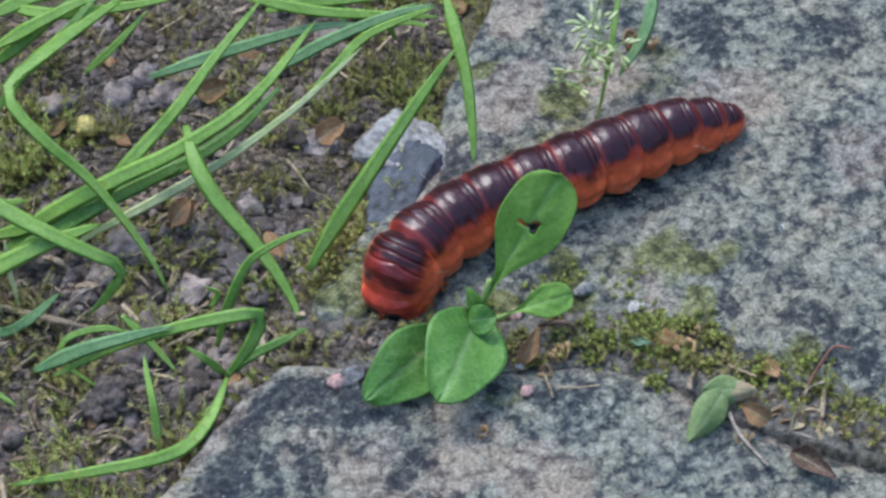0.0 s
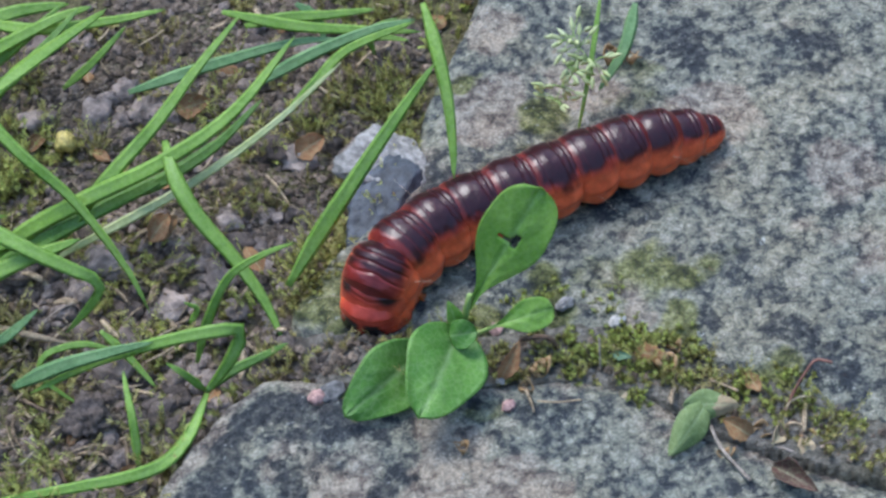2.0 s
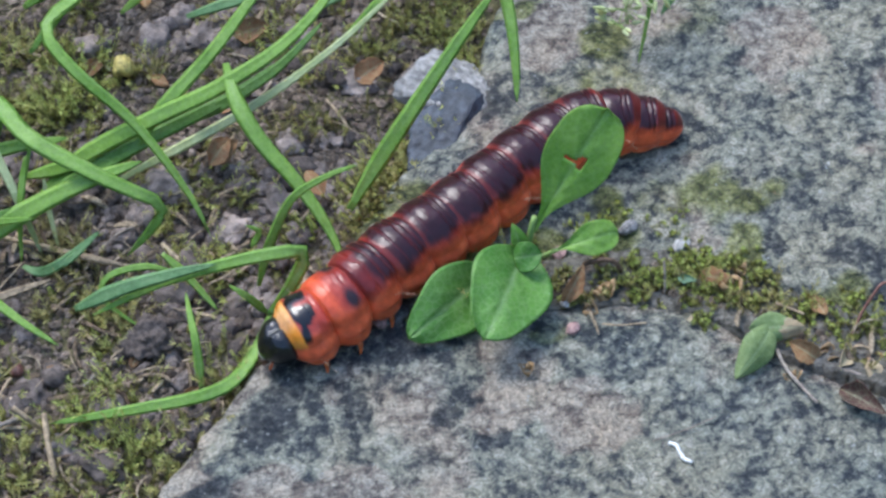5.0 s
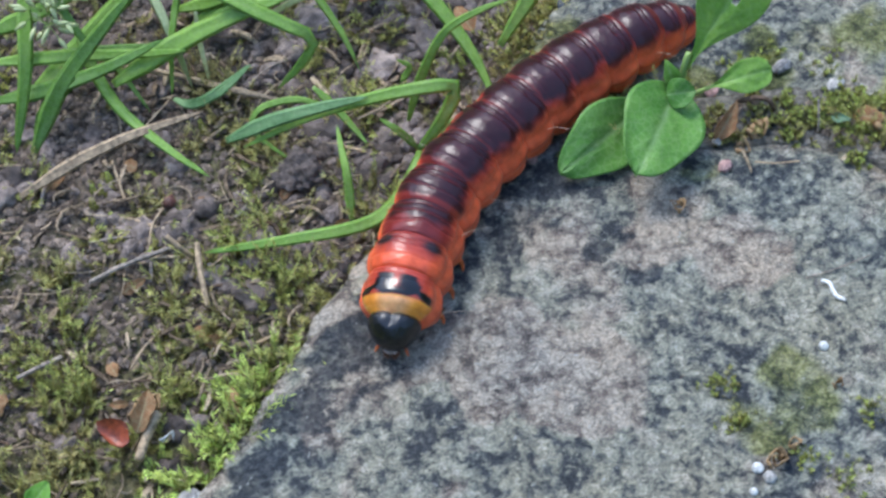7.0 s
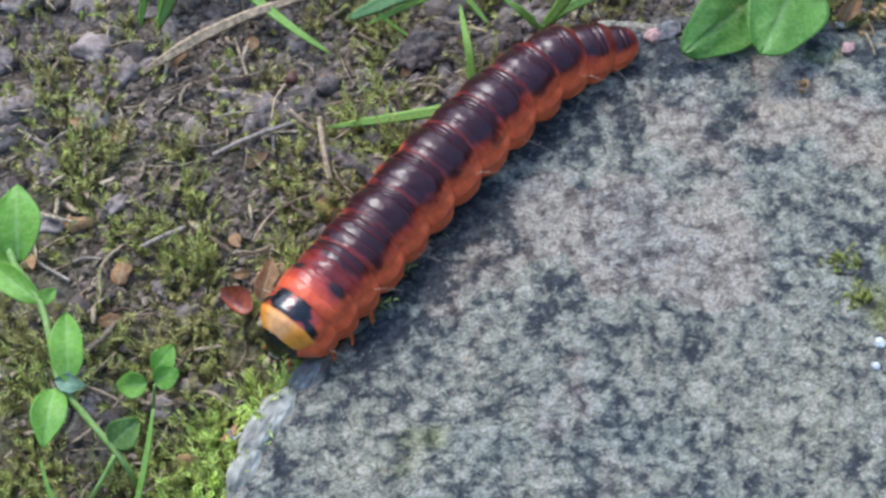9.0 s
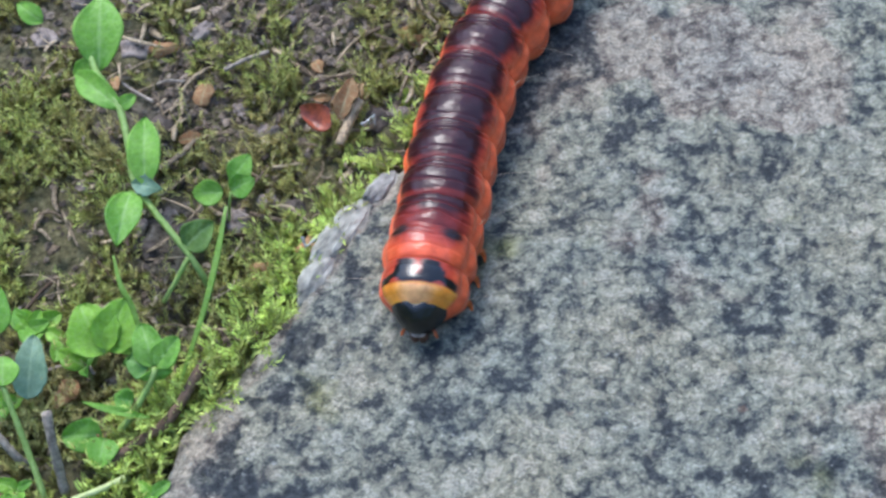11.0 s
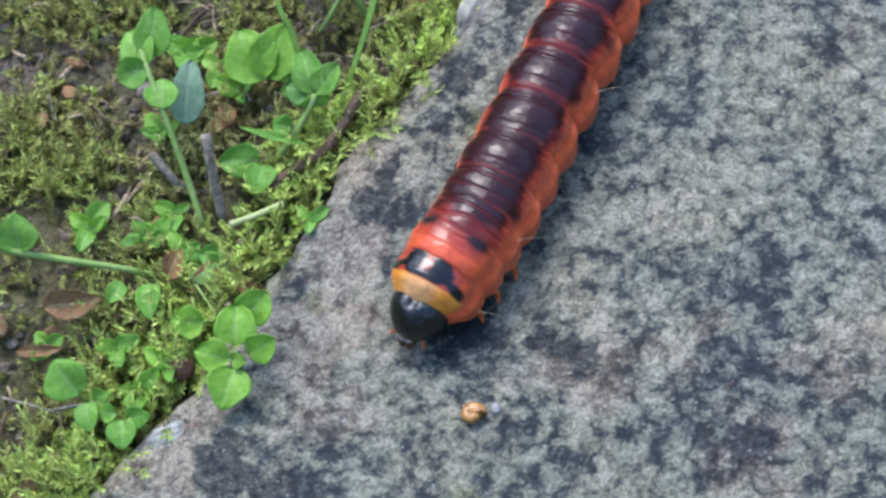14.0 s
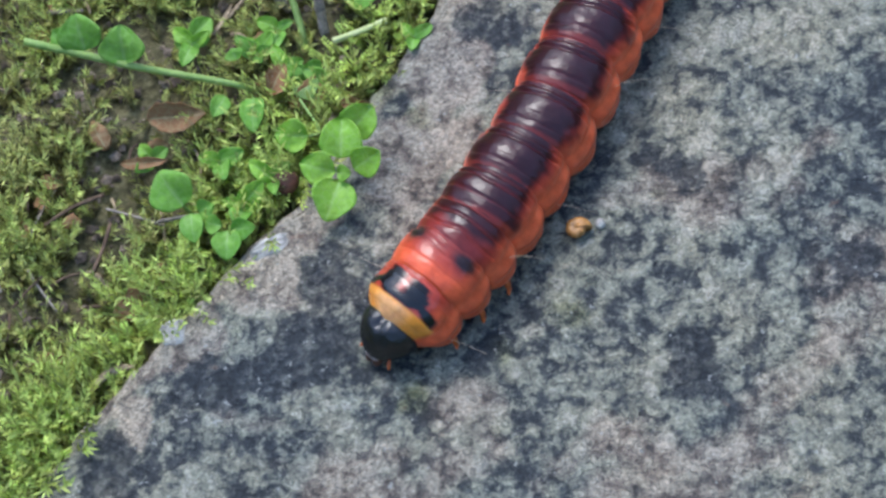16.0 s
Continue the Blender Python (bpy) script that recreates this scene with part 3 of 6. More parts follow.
put("pebble", lump("pebble", 2.0, 15, QUARTZ, 0.3), 31.5, -54.6, -0.4, 50, "whitish stone patch beside the joint", "pebble", "pebbles", (1.0, 0.8, 1))
put("pebble", lump("pebble", 0.9, 16, QUARTZ, 0.7), 9.2, -63.5, 0.0, 50, "tiny pale pebble in the joint", "pebble", "pebbles")


def hedge():
    """Unseen hedge-like ring, added far out to block low sky and darken reflections."""
    turn, rise = np.linspace(0, 2 * np.pi, 121)[:-1], np.linspace(0, 1, 15)
    a, h = (v.ravel() for v in np.meshgrid(turn, rise, indexing="ij"))
    out = 3200 + 500 * fbm(a * 900, h * 1500, 160, 4) + 250 * h
    faces = [(i * 15 + k, i * 15 + k + 1, ((i + 1) % 120) * 15 + k + 1, ((i + 1) % 120) * 15 + k) for i in range(120) for k in range(14)]
    me = mesh("hedge", np.stack([out * np.cos(a), out * np.sin(a), -20 + h * (1700 + 300 * fbm(a * 700, 0 * a, 120, 3))], 1), faces, plain("unseen_ring_green", (0.07, 0.11, 0.03), 0.8, 0.3, 90, 40))
    tagged(new("backdrop", me), "unseen dark green ring added to block low sky light", "hedge", kind="structure")


hedge()


# ---------------------------------------------------------------- plants
def blade(parent, points, width, mat):
    """A grass blade with a folded midrib: a thin closed strip along a line."""
    count = 22
    line = spline(points, count)
    u = np.linspace(0, 1, count)
    half = 0.54 * width * np.minimum(1, 0.35 + 3.0 * u) * np.sqrt(np.clip(1 - u**3.5, 0.004, 1)) * (1 - 0.3 * u)
    ahead = unit(np.gradient(line, axis=0))
    lean = 0.35 * math.sin(7.1 * points[0][0] + 3.3 * points[-1][1])
    side = unit(np.cross(ahead, unit(np.array([lean, -0.55, 0.83]))))
    up = np.cross(side, ahead)
    rows = [line - side * half[:, None], line - up * 0.12 * half[:, None], line + side * half[:, None], line - up * (0.12 * half[:, None] + 0.16)]
    quarter = [line - side * 0.5 * half[:, None] + up * 0.05 * half[:, None], line + side * 0.5 * half[:, None] + up * 0.05 * half[:, None]]
    ring = [rows[0], quarter[0], rows[1], quarter[1], rows[2], rows[3]]
    n = len(ring)
    verts = np.stack(ring, 1).reshape(-1, 3)
    faces = [(i * n + k, i * n + (k + 1) % n, (i + 1) * n + (k + 1) % n, (i + 1) * n + k) for i in range(count - 1) for k in range(n)]
    faces += [tuple(range(n))[::-1], tuple(range((count - 1) * n, count * n))]
    me = mesh("blade", verts, faces, mat)
    streak = fbm(np.repeat(np.arange(count) * 0.7, n) + points[0][0], np.tile(np.arange(n) * 9.0, count), 2.0, 3)
    vein = np.tile([0.1, 0.25, 0.6, 0.25, 0.1, 0.3], count) * 0.5 + 0.9 * streak
    paint(me, "vein", np.repeat(np.clip(vein, 0, 1)[:, None], 3, 1))
    return part("blade", me, parent)


def stem(parent, points, width, mat):
    verts, faces = tube(points, np.linspace(0.5, 0.4, 14) * width, 8)
    return part("stem", mesh("stem", verts, faces, mat), parent)


def stick(name, label, category, points, width, mat):
    ob = thing(name, points[0], label, category, "dry straws and sticks")
    count = 18
    verts, faces = tube(points, 0.5 * width * (1 + 0.35 * fbm(np.arange(count) * 3.0 + points[0][0], np.arange(count) * 1.0, 4, 3)), 8, count)
    part("shaft", mesh("shaft", verts, faces, mat), ob)
    return ob


def leaf(parent, base, tip, width, mat, cup=0.12, blunt=0, hole=None, teeth=0, form="", droop=0.10):
    """A leaf with two faces, a sunk midrib, raised side ribs and an ovate outline."""
    nu, nv = (44, 33) if hole else (30, 19) if form else (22, 15)
    base, tip = np.array(base, float), np.array(tip, float)
    length = np.linalg.norm(tip - base)
    ahead = unit(tip - base)
    side = unit(np.cross(ahead, np.array([0.08, -0.62, 0.78])))
    up = np.cross(side, ahead)
    u, v = (a.ravel() for a in np.meshgrid(np.linspace(0, 1, nu), np.linspace(-1, 1, nv), indexing="ij"))
    shape = np.sin(np.pi * np.clip(u, 0, 1) ** (0.72 if blunt else 0.85)) ** (0.62 if blunt else 0.8)
    if form == "spatulate":
        shape = (0.10 + 0.90 * smooth(0.10, 0.66, u)) * np.where(u > 0.64, np.clip(1 - (np.clip(u - 0.64, 0, 1) / 0.36) ** 2.6, 0, 1) ** 0.5, 1)
    elif form == "round":
        shape = np.sin(np.pi * np.clip(u, 0, 1) ** 0.80) ** 0.56
    shape = np.maximum(shape, 0.06 * (1 - u))
    if teeth:
        shape = shape * (1 + 0.10 * np.abs(np.sin(u * 17)) * np.abs(v)) * (1 + (0.9 if width < 7 and not blunt else 0.15) * fbm(u * 14 + base[0], np.sign(v) * 9 + tip[1], 4, 3))
    seed = base[0] * 0.37 + tip[1] * 0.21
    half = 0.5 * width * shape * (1 + 0.05 * np.sin(9 * u + seed))
    rib = -0.022 * width * np.exp(-((v / 0.12) ** 2)) + 0.006 * width * np.sin(24 * (u - 0.45 * np.abs(v))) * (1 - np.abs(v))
    bend = droop * length * np.sin(np.pi * u) * (1 + 0.3 * math.sin(seed)) + 0.03 * width * np.sin(5 * u + 3 * v + seed)
    top = base + ahead * (u * length)[:, None] + side * (v * half)[:, None] + up * (cup * width * v**2 * shape + rib + bend)[:, None]
    under = top - up * 0.22
    f = grid_faces(nu, nv)
    if hole:
        middle = np.stack([u, v], 1)[f].mean(1)
        gone = ((middle[:, 0] - hole[0]) / 0.052) ** 2 + ((middle[:, 1] - hole[1]) / 0.12) ** 2 < 1
        gone |= (np.abs(middle[:, 0] - hole[0] - 0.01 - 0.05 * (middle[:, 1] - hole[1])) < 0.013) & (middle[:, 1] > hole[1] - 0.55) & (middle[:, 1] < hole[1])
        f = f[~gone]
    n = len(u)
    edges = {}
    for q in f:
        for a, b in zip(q, np.roll(q, -1)):
            edges[(int(a), int(b))] = edges.get((int(a), int(b)), 0) + 1
    rims = [(b, a, a + n, b + n) for a, b in edges if (b, a) not in edges]
    faces = [tuple(q) for q in f] + [tuple(q[::-1] + n) for q in f] + rims
    me = mesh("leaf", np.vstack([top, under]), faces, mat)
    vein = np.exp(-((v / 0.07) ** 2)) * (1 - 0.6 * u) + 0.35 * smooth(0.75, 1.0, np.sin(24 * (u - 0.45 * np.abs(v)))) * (1 - np.abs(v))
    paint(me, "vein", np.repeat(np.tile(vein, 2)[:, None], 3, 1))
    return part("leaf", me, parent)


def sprout(x, y, seed):
    """A tiny seedling: a short stem with three to five small leaves."""
    rng = np.random.RandomState(seed)
    z = float(soil_height(np.array([x]), np.array([y]))[0])
    ob = thing("seed_leaf_sprout", (x, y, z), "tiny green sprout in the moss", "plant", "small weeds")
    top = np.array([x + rng.uniform(-1, 1), y + rng.uniform(-1, 1), z + rng.uniform(3, 5)])
    stem(ob, [(x, y, z), tuple(0.5 * (top + (x, y, z)) + (0.3, 0, 0)), tuple(top)], 0.6, STEM)
    for k in range(rng.randint(3, 6)):
        a = 2.1 * k + rng.uniform(0, 1)
        size = rng.uniform(2.4, 4.4)
        leaf(ob, tuple(top - (0, 0, 0.4 * (k // 2))), tuple(top + np.array([math.cos(a), math.sin(a), rng.uniform(0, 0.5)]) * size), size * rng.uniform(0.6, 0.85), (LEAF_LIGHT, LEAF_BRIGHT)[k % 2], blunt=1)


def seed_spray(parent, at):
    """A few pointed spikelets on hair-thin branches."""
    rng = np.random.RandomState(int(abs(at[0] * 13 + at[1] * 7)) % 9999)
    for _ in range(9):
        tip = np.array(at) + rng.uniform(-3.2, 3.2, 3) * (1, 1, 0.7)
        verts, faces = tube([at, 0.5 * (np.array(at) + tip) + (0, 0, 0.5), tip], 0.09, 5, 6)
        part("branch", mesh("branch", verts, faces, STEM), parent)
        way = unit(tip - np.array(at))
        verts, faces = tube([tip, tip + way * 1.3, tip + way * 2.6], np.array([0.12, 0.40, 0.46, 0.40, 0.28, 0.06]), 6, 6)
        part("spikelet", mesh("spikelet", verts, faces, STRAW_GREEN), parent)


# grass of the bare border, tuft by tuft
tuft = thing("grass_tuft", (-80, 4, -5), "tuft of long green grass blades on bare soil", "grass", "grass tufts")
blade(tuft, [(-81.7, -18.0, -4.0), (-72.4, -14.8, 3.0), (-56.9, -13.0, 9.0), (-43.5, -12.4, 14.0), (-29.0, -7.6, 19.0), (-15.6, 6.2, 22.0)], 3.4, GRASS)
blade(tuft, [(-63.6, -15.9, 2.0), (-54.8, -11.7, 10.0), (-43.8, -6.1, 17.0), (-34.3, 1.9, 22.0), (-24.8, 11.0, 25.0)], 2.8, GRASS)
blade(tuft, [(-66.9, -16.4, -4.0), (-63.3, -15.6, -2.0), (-40.7, -11.3, 5.0), (-23.0, -4.2, 10.0), (-7.6, 5.7, 14.0)], 1.9, STRAW_GREEN)
blade(tuft, [(-82.9, -21.2, -4.0), (-75.1, -17.9, 0.0), (-59.8, -14.7, 5.0), (-43.2, -10.2, 8.0), (-31.8, -4.5, 10.0)], 3.2, GRASS_DARK)
blade(tuft, [(-50.9, 27.3, 16.0), (-65.9, 13.7, 18.0), (-73.6, 4.7, 19.0), (-69.6, -4.1, 16.0), (-60.2, -14.2, 10.0), (-52.6, -25.8, 2.0), (-49.9, -31.9, -4.0)], 2.7, GRASS)
blade(tuft, [(-42.1, -7.9, 15.0), (-41.3, -16.1, 14.0), (-38.4, -22.9, 10.0), (-33.1, -30.0, 5.0), (-28.9, -37.2, 0.0), (-26.8, -43.7, -4.0)], 3.2, GRASS)
blade(tuft, [(-48.8, 18.8, 2.0), (-33.3, 18.3, 6.0), (-16.4, 17.9, 9.0), (-6.7, 15.9, 10.0)], 2.6, GRASS_BLUE)
blade(tuft, [(-24.5, 13.1, 4.0), (-14.0, 13.5, 9.0), (-1.2, 14.8, 12.0), (7.9, 14.8, 13.0)], 2.6, GRASS_BLUE)
blade(tuft, [(-19.1, 7.0, 2.0), (-13.5, 8.7, 6.0), (-6.0, 12.6, 10.0), (7.6, 14.2, 13.0)], 2.2, GRASS)
blade(tuft, [(-75.4, 20.5, 4.0), (-69.5, 22.5, 8.0), (-64.0, 24.7, 10.0), (-50.3, 30.1, 14.0)], 3.0, GRASS)
blade(tuft, [(-78.3, 31.7, 4.0), (-69.6, 32.0, 8.0), (-60.2, 34.2, 10.0), (-53.3, 34.8, 11.0)], 3.0, GRASS)
blade(tuft, [(-78.7, 38.6, 6.0), (-69.2, 40.0, 8.0), (-58.0, 39.8, 8.0)], 3.2, GRASS)
blade(tuft, [(-14.0, 27.5, 10.0), (-10.2, 23.9, 8.0), (-9.8, 19.9, 4.0)], 2.0, GRASS_BLUE)
blade(tuft, [(-28.3, 24.2, 14.0), (-14.8, 19.2, 12.0), (0.0, 16.6, 10.0), (8.7, 16.3, 8.0)], 2.4, GRASS)
blade(tuft, [(-61.8, 26.8, -2.0), (-54.6, 28.1, 3.0), (-47.6, 33.0, 6.0)], 1.8, GRASS)
blade(tuft, [(-80.3, 30.6, 0.0), (-70.0, 31.8, 6.0), (-58.9, 37.9, 10.0)], 2.6, GRASS)
blade(tuft, [(-80.0, 19.9, -2.0), (-71.7, 23.7, 5.0), (-62.9, 28.6, 9.0), (-55.4, 34.2, 12.0)], 2.2, GRASS_DARK)
blade(tuft, [(-76.4, 41.3, 6.0), (-65.0, 34.2, 8.0), (-50.6, 33.2, 8.0), (-39.3, 33.9, 8.0)], 2.6, GRASS)
blade(tuft, [(-24.5, 25.6, 8.0), (-16.6, 25.1, 9.0), (-7.9, 23.9, 9.0), (1.0, 23.4, 9.0)], 2.4, GRASS)
blade(tuft, [(-6.7, 20.3, 3.0), (0.0, 18.8, 6.0), (6.3, 16.5, 6.0)], 1.8, GRASS)
blade(tuft, [(-0.3, 20.2, 0.0), (-0.8, 20.6, 6.0), (4.9, 20.1, 9.0)], 1.6, GRASS_DARK)
blade(tuft, [(-52.4, -11.0, 4.0), (-43.3, -10.9, 8.0), (-33.1, -6.4, 10.0), (-23.5, 1.3, 12.0)], 2.4, GRASS_DARK)
blade(tuft, [(-73.3, -12.8, 0.0), (-63.2, -12.0, 3.0), (-53.1, -8.9, 5.0), (-46.8, -8.9, 5.0)], 2.6, GRASS)
blade(tuft, [(-81.8, -13.7, 0.0), (-71.7, -15.0, 3.0), (-58.4, -11.4, 6.0)], 2.8, GRASS)
tuft = thing("grass_tuft", (-22, -36, -4), "upright grass blades leaning over the stone's broken edge", "grass", "grass tufts")
blade(tuft, [(-24.4, -34.4, 0.0), (-18.9, -30.9, 6.0), (-11.8, -26.6, 13.0), (-3.1, -20.4, 20.0), (2.4, -16.3, 24.0), (8.2, -11.3, 27.0)], 3.2, GRASS)
blade(tuft, [(8.1, 1.1, 30.0), (8.9, -7.8, 27.0), (9.3, -15.9, 22.0), (8.8, -22.4, 17.0), (8.0, -27.1, 13.0)], 2.6, GRASS)
tuft = thing("grass_tuft", (-95, -28, -5), "small tuft of bent grass blades in soil", "grass", "grass tufts")
blade(tuft, [(-94.3, -9.6, 14.0), (-84.5, -9.7, 17.0), (-78.2, -20.1, 17.0), (-68.0, -28.1, 14.0), (-60.8, -31.9, 11.0), (-57.0, -33.1, 8.0), (-59.2, -34.1, 4.0), (-65.0, -34.8, -2.0)], 3.5, GRASS)
blade(tuft, [(-110.7, -26.0, -4.0), (-100.8, -19.8, 0.0), (-90.8, -14.8, 6.0), (-85.1, -14.6, 9.0), (-72.1, -17.1, 12.0)], 3.9, GRASS)
blade(tuft, [(-89.0, -10.9, 20.0), (-84.6, -20.1, 13.0), (-81.9, -26.9, 6.0), (-80.4, -29.9, -4.0)], 2.1, STRAW_GREEN)
blade(tuft, [(-78.2, -20.3, 15.0), (-80.7, -23.4, 10.0), (-82.8, -26.2, 3.0), (-84.3, -30.7, -4.0)], 1.2, GRASS)
blade(tuft, [(-83.9, -10.8, 18.0), (-84.2, -12.5, 14.0), (-85.5, -13.5, 10.0)], 2.6, GRASS_DARK)
blade(tuft, [(-99.5, -20.6, 6.0), (-97.1, -28.2, 4.0), (-93.0, -36.4, 1.0), (-85.4, -45.3, -1.0), (-78.5, -51.6, -3.0)], 2.3, GRASS)
blade(tuft, [(-83.9, -32.3, -3.0), (-81.1, -35.0, -2.0), (-78.0, -36.4, 0.0), (-73.6, -35.3, 2.0), (-68.7, -34.1, 5.0)], 2.0, GRASS_BLUE)
blade(tuft, [(-109.3, -34.9, -4.0), (-105.2, -31.1, 0.0), (-98.5, -26.8, 2.0)], 2.9, GRASS_DARK)
blade(tuft, [(-110.2, -19.9, 0.0), (-101.5, -22.1, 2.0), (-92.1, -23.6, 3.0), (-82.9, -24.9, 3.0)], 1.8, GRASS_DARK)
blade(tuft, [(-93.5, -33.0, 4.0), (-82.4, -30.0, 8.0), (-70.5, -28.6, 12.0), (-59.1, -27.4, 14.0)], 4.0, GRASS)
blade(tuft, [(-106.7, -16.6, 16.0), (-108.3, -29.4, 8.0), (-112.9, -38.4, -4.0)], 3.0, GRASS)
blade(tuft, [(-109.8, -39.0, -4.0), (-102.2, -32.9, 6.0), (-92.2, -27.3, 14.0), (-86.2, -24.1, 18.0)], 3.4, GRASS_DARK)
blade(tuft, [(-115.4, -25.1, 6.0), (-100.6, -28.3, 8.0), (-86.5, -30.5, 8.0), (-79.5, -31.3, 8.0)], 2.6, GRASS)
blade(tuft, [(-79.5, -21.8, 14.0), (-82.4, -27.6, 6.0), (-84.0, -31.0, -3.0)], 1.4, GRASS)
blade(tuft, [(-74.5, -48.2, 2.0), (-66.0, -48.7, 6.0), (-56.8, -49.0, 8.0), (-48.8, -49.2, 9.0)], 2.8, GRASS_BLUE)
blade(tuft, [(-114.3, -21.8, 10.0), (-104.4, -21.1, 13.0), (-95.6, -20.3, 16.0)], 3.2, GRASS)
blade(tuft, [(-115.9, -29.1, 0.0), (-105.7, -31.8, 4.0), (-93.5, -33.3, 9.0), (-82.8, -31.5, 12.0)], 3.0, GRASS_DARK)
blade(tuft, [(-77.4, -22.2, 8.0), (-77.6, -25.4, 4.0), (-77.1, -30.3, -3.0)], 1.2, STRAW_GREEN)
tuft = thing("grass_tuft", (-42, -59, -3), "grass seedling with folded blades beside the stone's edge", "grass", "grass tufts")
blade(tuft, [(-41.7, -52.8, -3.0), (-36.7, -52.5, 4.0), (-33.7, -50.0, 8.0), (-35.6, -50.0, 10.0), (-46.6, -49.4, 9.0), (-58.9, -48.9, 6.0), (-71.6, -50.2, 2.0)], 2.6, GRASS)
blade(tuft, [(-41.4, -53.6, -2.0), (-44.8, -61.9, -1.0), (-49.1, -67.8, 0.0), (-54.5, -70.5, 1.0), (-64.2, -70.9, 1.0), (-80.4, -69.4, -1.0)], 2.6, GRASS)
blade(tuft, [(-41.4, -53.1, -2.0), (-37.1, -51.5, 0.0), (-30.8, -49.2, 0.0), (-26.0, -47.2, 0.0)], 2.0, GRASS_DARK)
blade(tuft, [(-41.8, -52.0, -3.0), (-44.4, -52.0, 2.0), (-47.4, -50.2, 4.0)], 1.6, GRASS)
blade(tuft, [(-54.7, -65.6, -4.0), (-54.3, -60.3, 2.0), (-54.6, -55.6, 4.0), (-54.8, -51.0, 5.0)], 1.7, GRASS)
blade(tuft, [(-58.3, -39.8, 3.0), (-54.5, -43.7, 0.0), (-50.3, -48.9, -4.0)], 1.6, GRASS)
blade(tuft, [(-56.6, -44.3, 3.0), (-61.8, -42.9, 4.0), (-68.2, -43.1, 3.0), (-69.6, -45.6, 0.0), (-63.8, -50.2, -4.0)], 1.3, GRASS)
blade(tuft, [(-42.6, -45.1, -4.0), (-39.5, -43.0, 4.0), (-34.3, -40.2, 12.0), (-27.8, -38.9, 15.0), (-22.0, -39.1, 17.0)], 1.9, GRASS)
blade(tuft, [(-42.8, -38.3, -1.0), (-41.0, -37.8, 2.0), (-43.0, -37.4, 4.0)], 1.2, GRASS)
blade(tuft, [(-80.9, -35.5, -2.0), (-75.2, -36.2, 1.0), (-68.7, -34.2, 5.0)], 1.6, GRASS_BLUE)
tuft = thing("flowering_grass", (38, 1, 0), "flowering grass with a pale green seed head on the stone", "grass", "flowering grasses")
blade(tuft, [(42.6, 9.5, 16.0), (39.3, 0.5, 12.0), (36.1, -6.4, 6.0), (33.5, -10.8, 0.0)], 1.1, GRASS)
blade(tuft, [(49.2, 8.5, 14.0), (45.4, 1.1, 10.0), (39.4, -3.9, 5.0)], 2.6, GRASS_BLUE)
seed_spray(tuft, (36.3, -0.9, 14.0))
seed_spray(tuft, (33.6, -3.5, 12.0))
seed_spray(tuft, (32.1, -5.4, 9.0))
seed_spray(tuft, (38.3, -4.1, 13.0))
seed_spray(tuft, (35.7, 1.3, 15.0))
seed_spray(tuft, (30.6, -6.9, 7.0))
tuft = thing("flowering_grass", (-100, -45, -5), "flowering grass stalk with a pale seed head", "grass", "flowering grasses")
blade(tuft, [(-102.7, -15.6, 20.0), (-101.0, -20.0, 14.0), (-97.0, -26.3, 8.0), (-93.0, -28.6, 4.0), (-88.3, -33.9, -4.0)], 1.6, GRASS_DARK)
seed_spray(tuft, (-101.2, -15.1, 22.0))
seed_spray(tuft, (-100.8, -18.8, 20.0))
seed_spray(tuft, (-102.8, -20.6, 18.0))
seed_spray(tuft, (-101.0, -23.6, 15.0))
seed_spray(tuft, (-103.0, -24.8, 13.0))
seed_spray(tuft, (-103.5, -24.0, 16.0))
seed_spray(tuft, (-100.2, -20.0, 16.0))
# thin grass shoots in the moss
tuft = thing("grass_tuft", (-118, -150, -4), "two thin grass shoots in the moss", "grass", "grass tufts")
blade(tuft, [(-125.8, -136.1, 12.0), (-124.9, -140.6, 10.0), (-123.3, -143.9, 7.0), (-121.5, -154.5, -4.0)], 1.0, GRASS)
blade(tuft, [(-108.1, -130.7, 14.0), (-110.3, -137.3, 10.0), (-113.4, -143.8, 5.0), (-119.5, -152.5, -4.0)], 1.2, GRASS)
# dry straws and sticks
straw = thing("dry_straw", (-110, -60, -3), "broad dry beige grass straw lying on soil", "straw", "dry straws and sticks")
blade(straw, [(-112.2, -49.5, -3.0), (-102.7, -45.7, -1.0), (-96.2, -43.7, 0.0), (-90.0, -41.6, 0.0), (-78.3, -39.8, 1.0)], 2.3, STRAW)
stick("dry_straw", "thin dry straw lying on soil", "straw", [(-97.4, -21.5, -3.0), (-86.5, -26.0, -2.0), (-67.3, -35.2, -3.0)], 0.9, STRAW)
stick("dry_stick", "short grey dry stick standing in moss", "stick", [(-145.1, -159.5, 3.0), (-142.8, -161.8, 0.0), (-141.3, -162.2, -4.0)], 1.3, TWIG)
stick("dry_stick", "weathered grey stick standing in moss", "stick", [(-135.6, -160.4, 8.0), (-135.5, -163.7, 4.0), (-135.6, -167.1, -4.0)], 1.5, TWIG)
stick("brown_twig", "rough dark brown twig beside the stone", "twig", [(-129.2, -164.3, -2.0), (-123.3, -161.1, -1.0), (-118.8, -158.2, 0.0), (-113.9, -149.8, 1.0)], 1.7, BARK)
stick("dry_straw", "pale yellow-green dry stem in moss", "stem", [(-133.8, -169.8, -2.0), (-129.7, -169.2, -1.0), (-125.7, -167.5, -1.0)], 1.0, STRAW_GREEN)
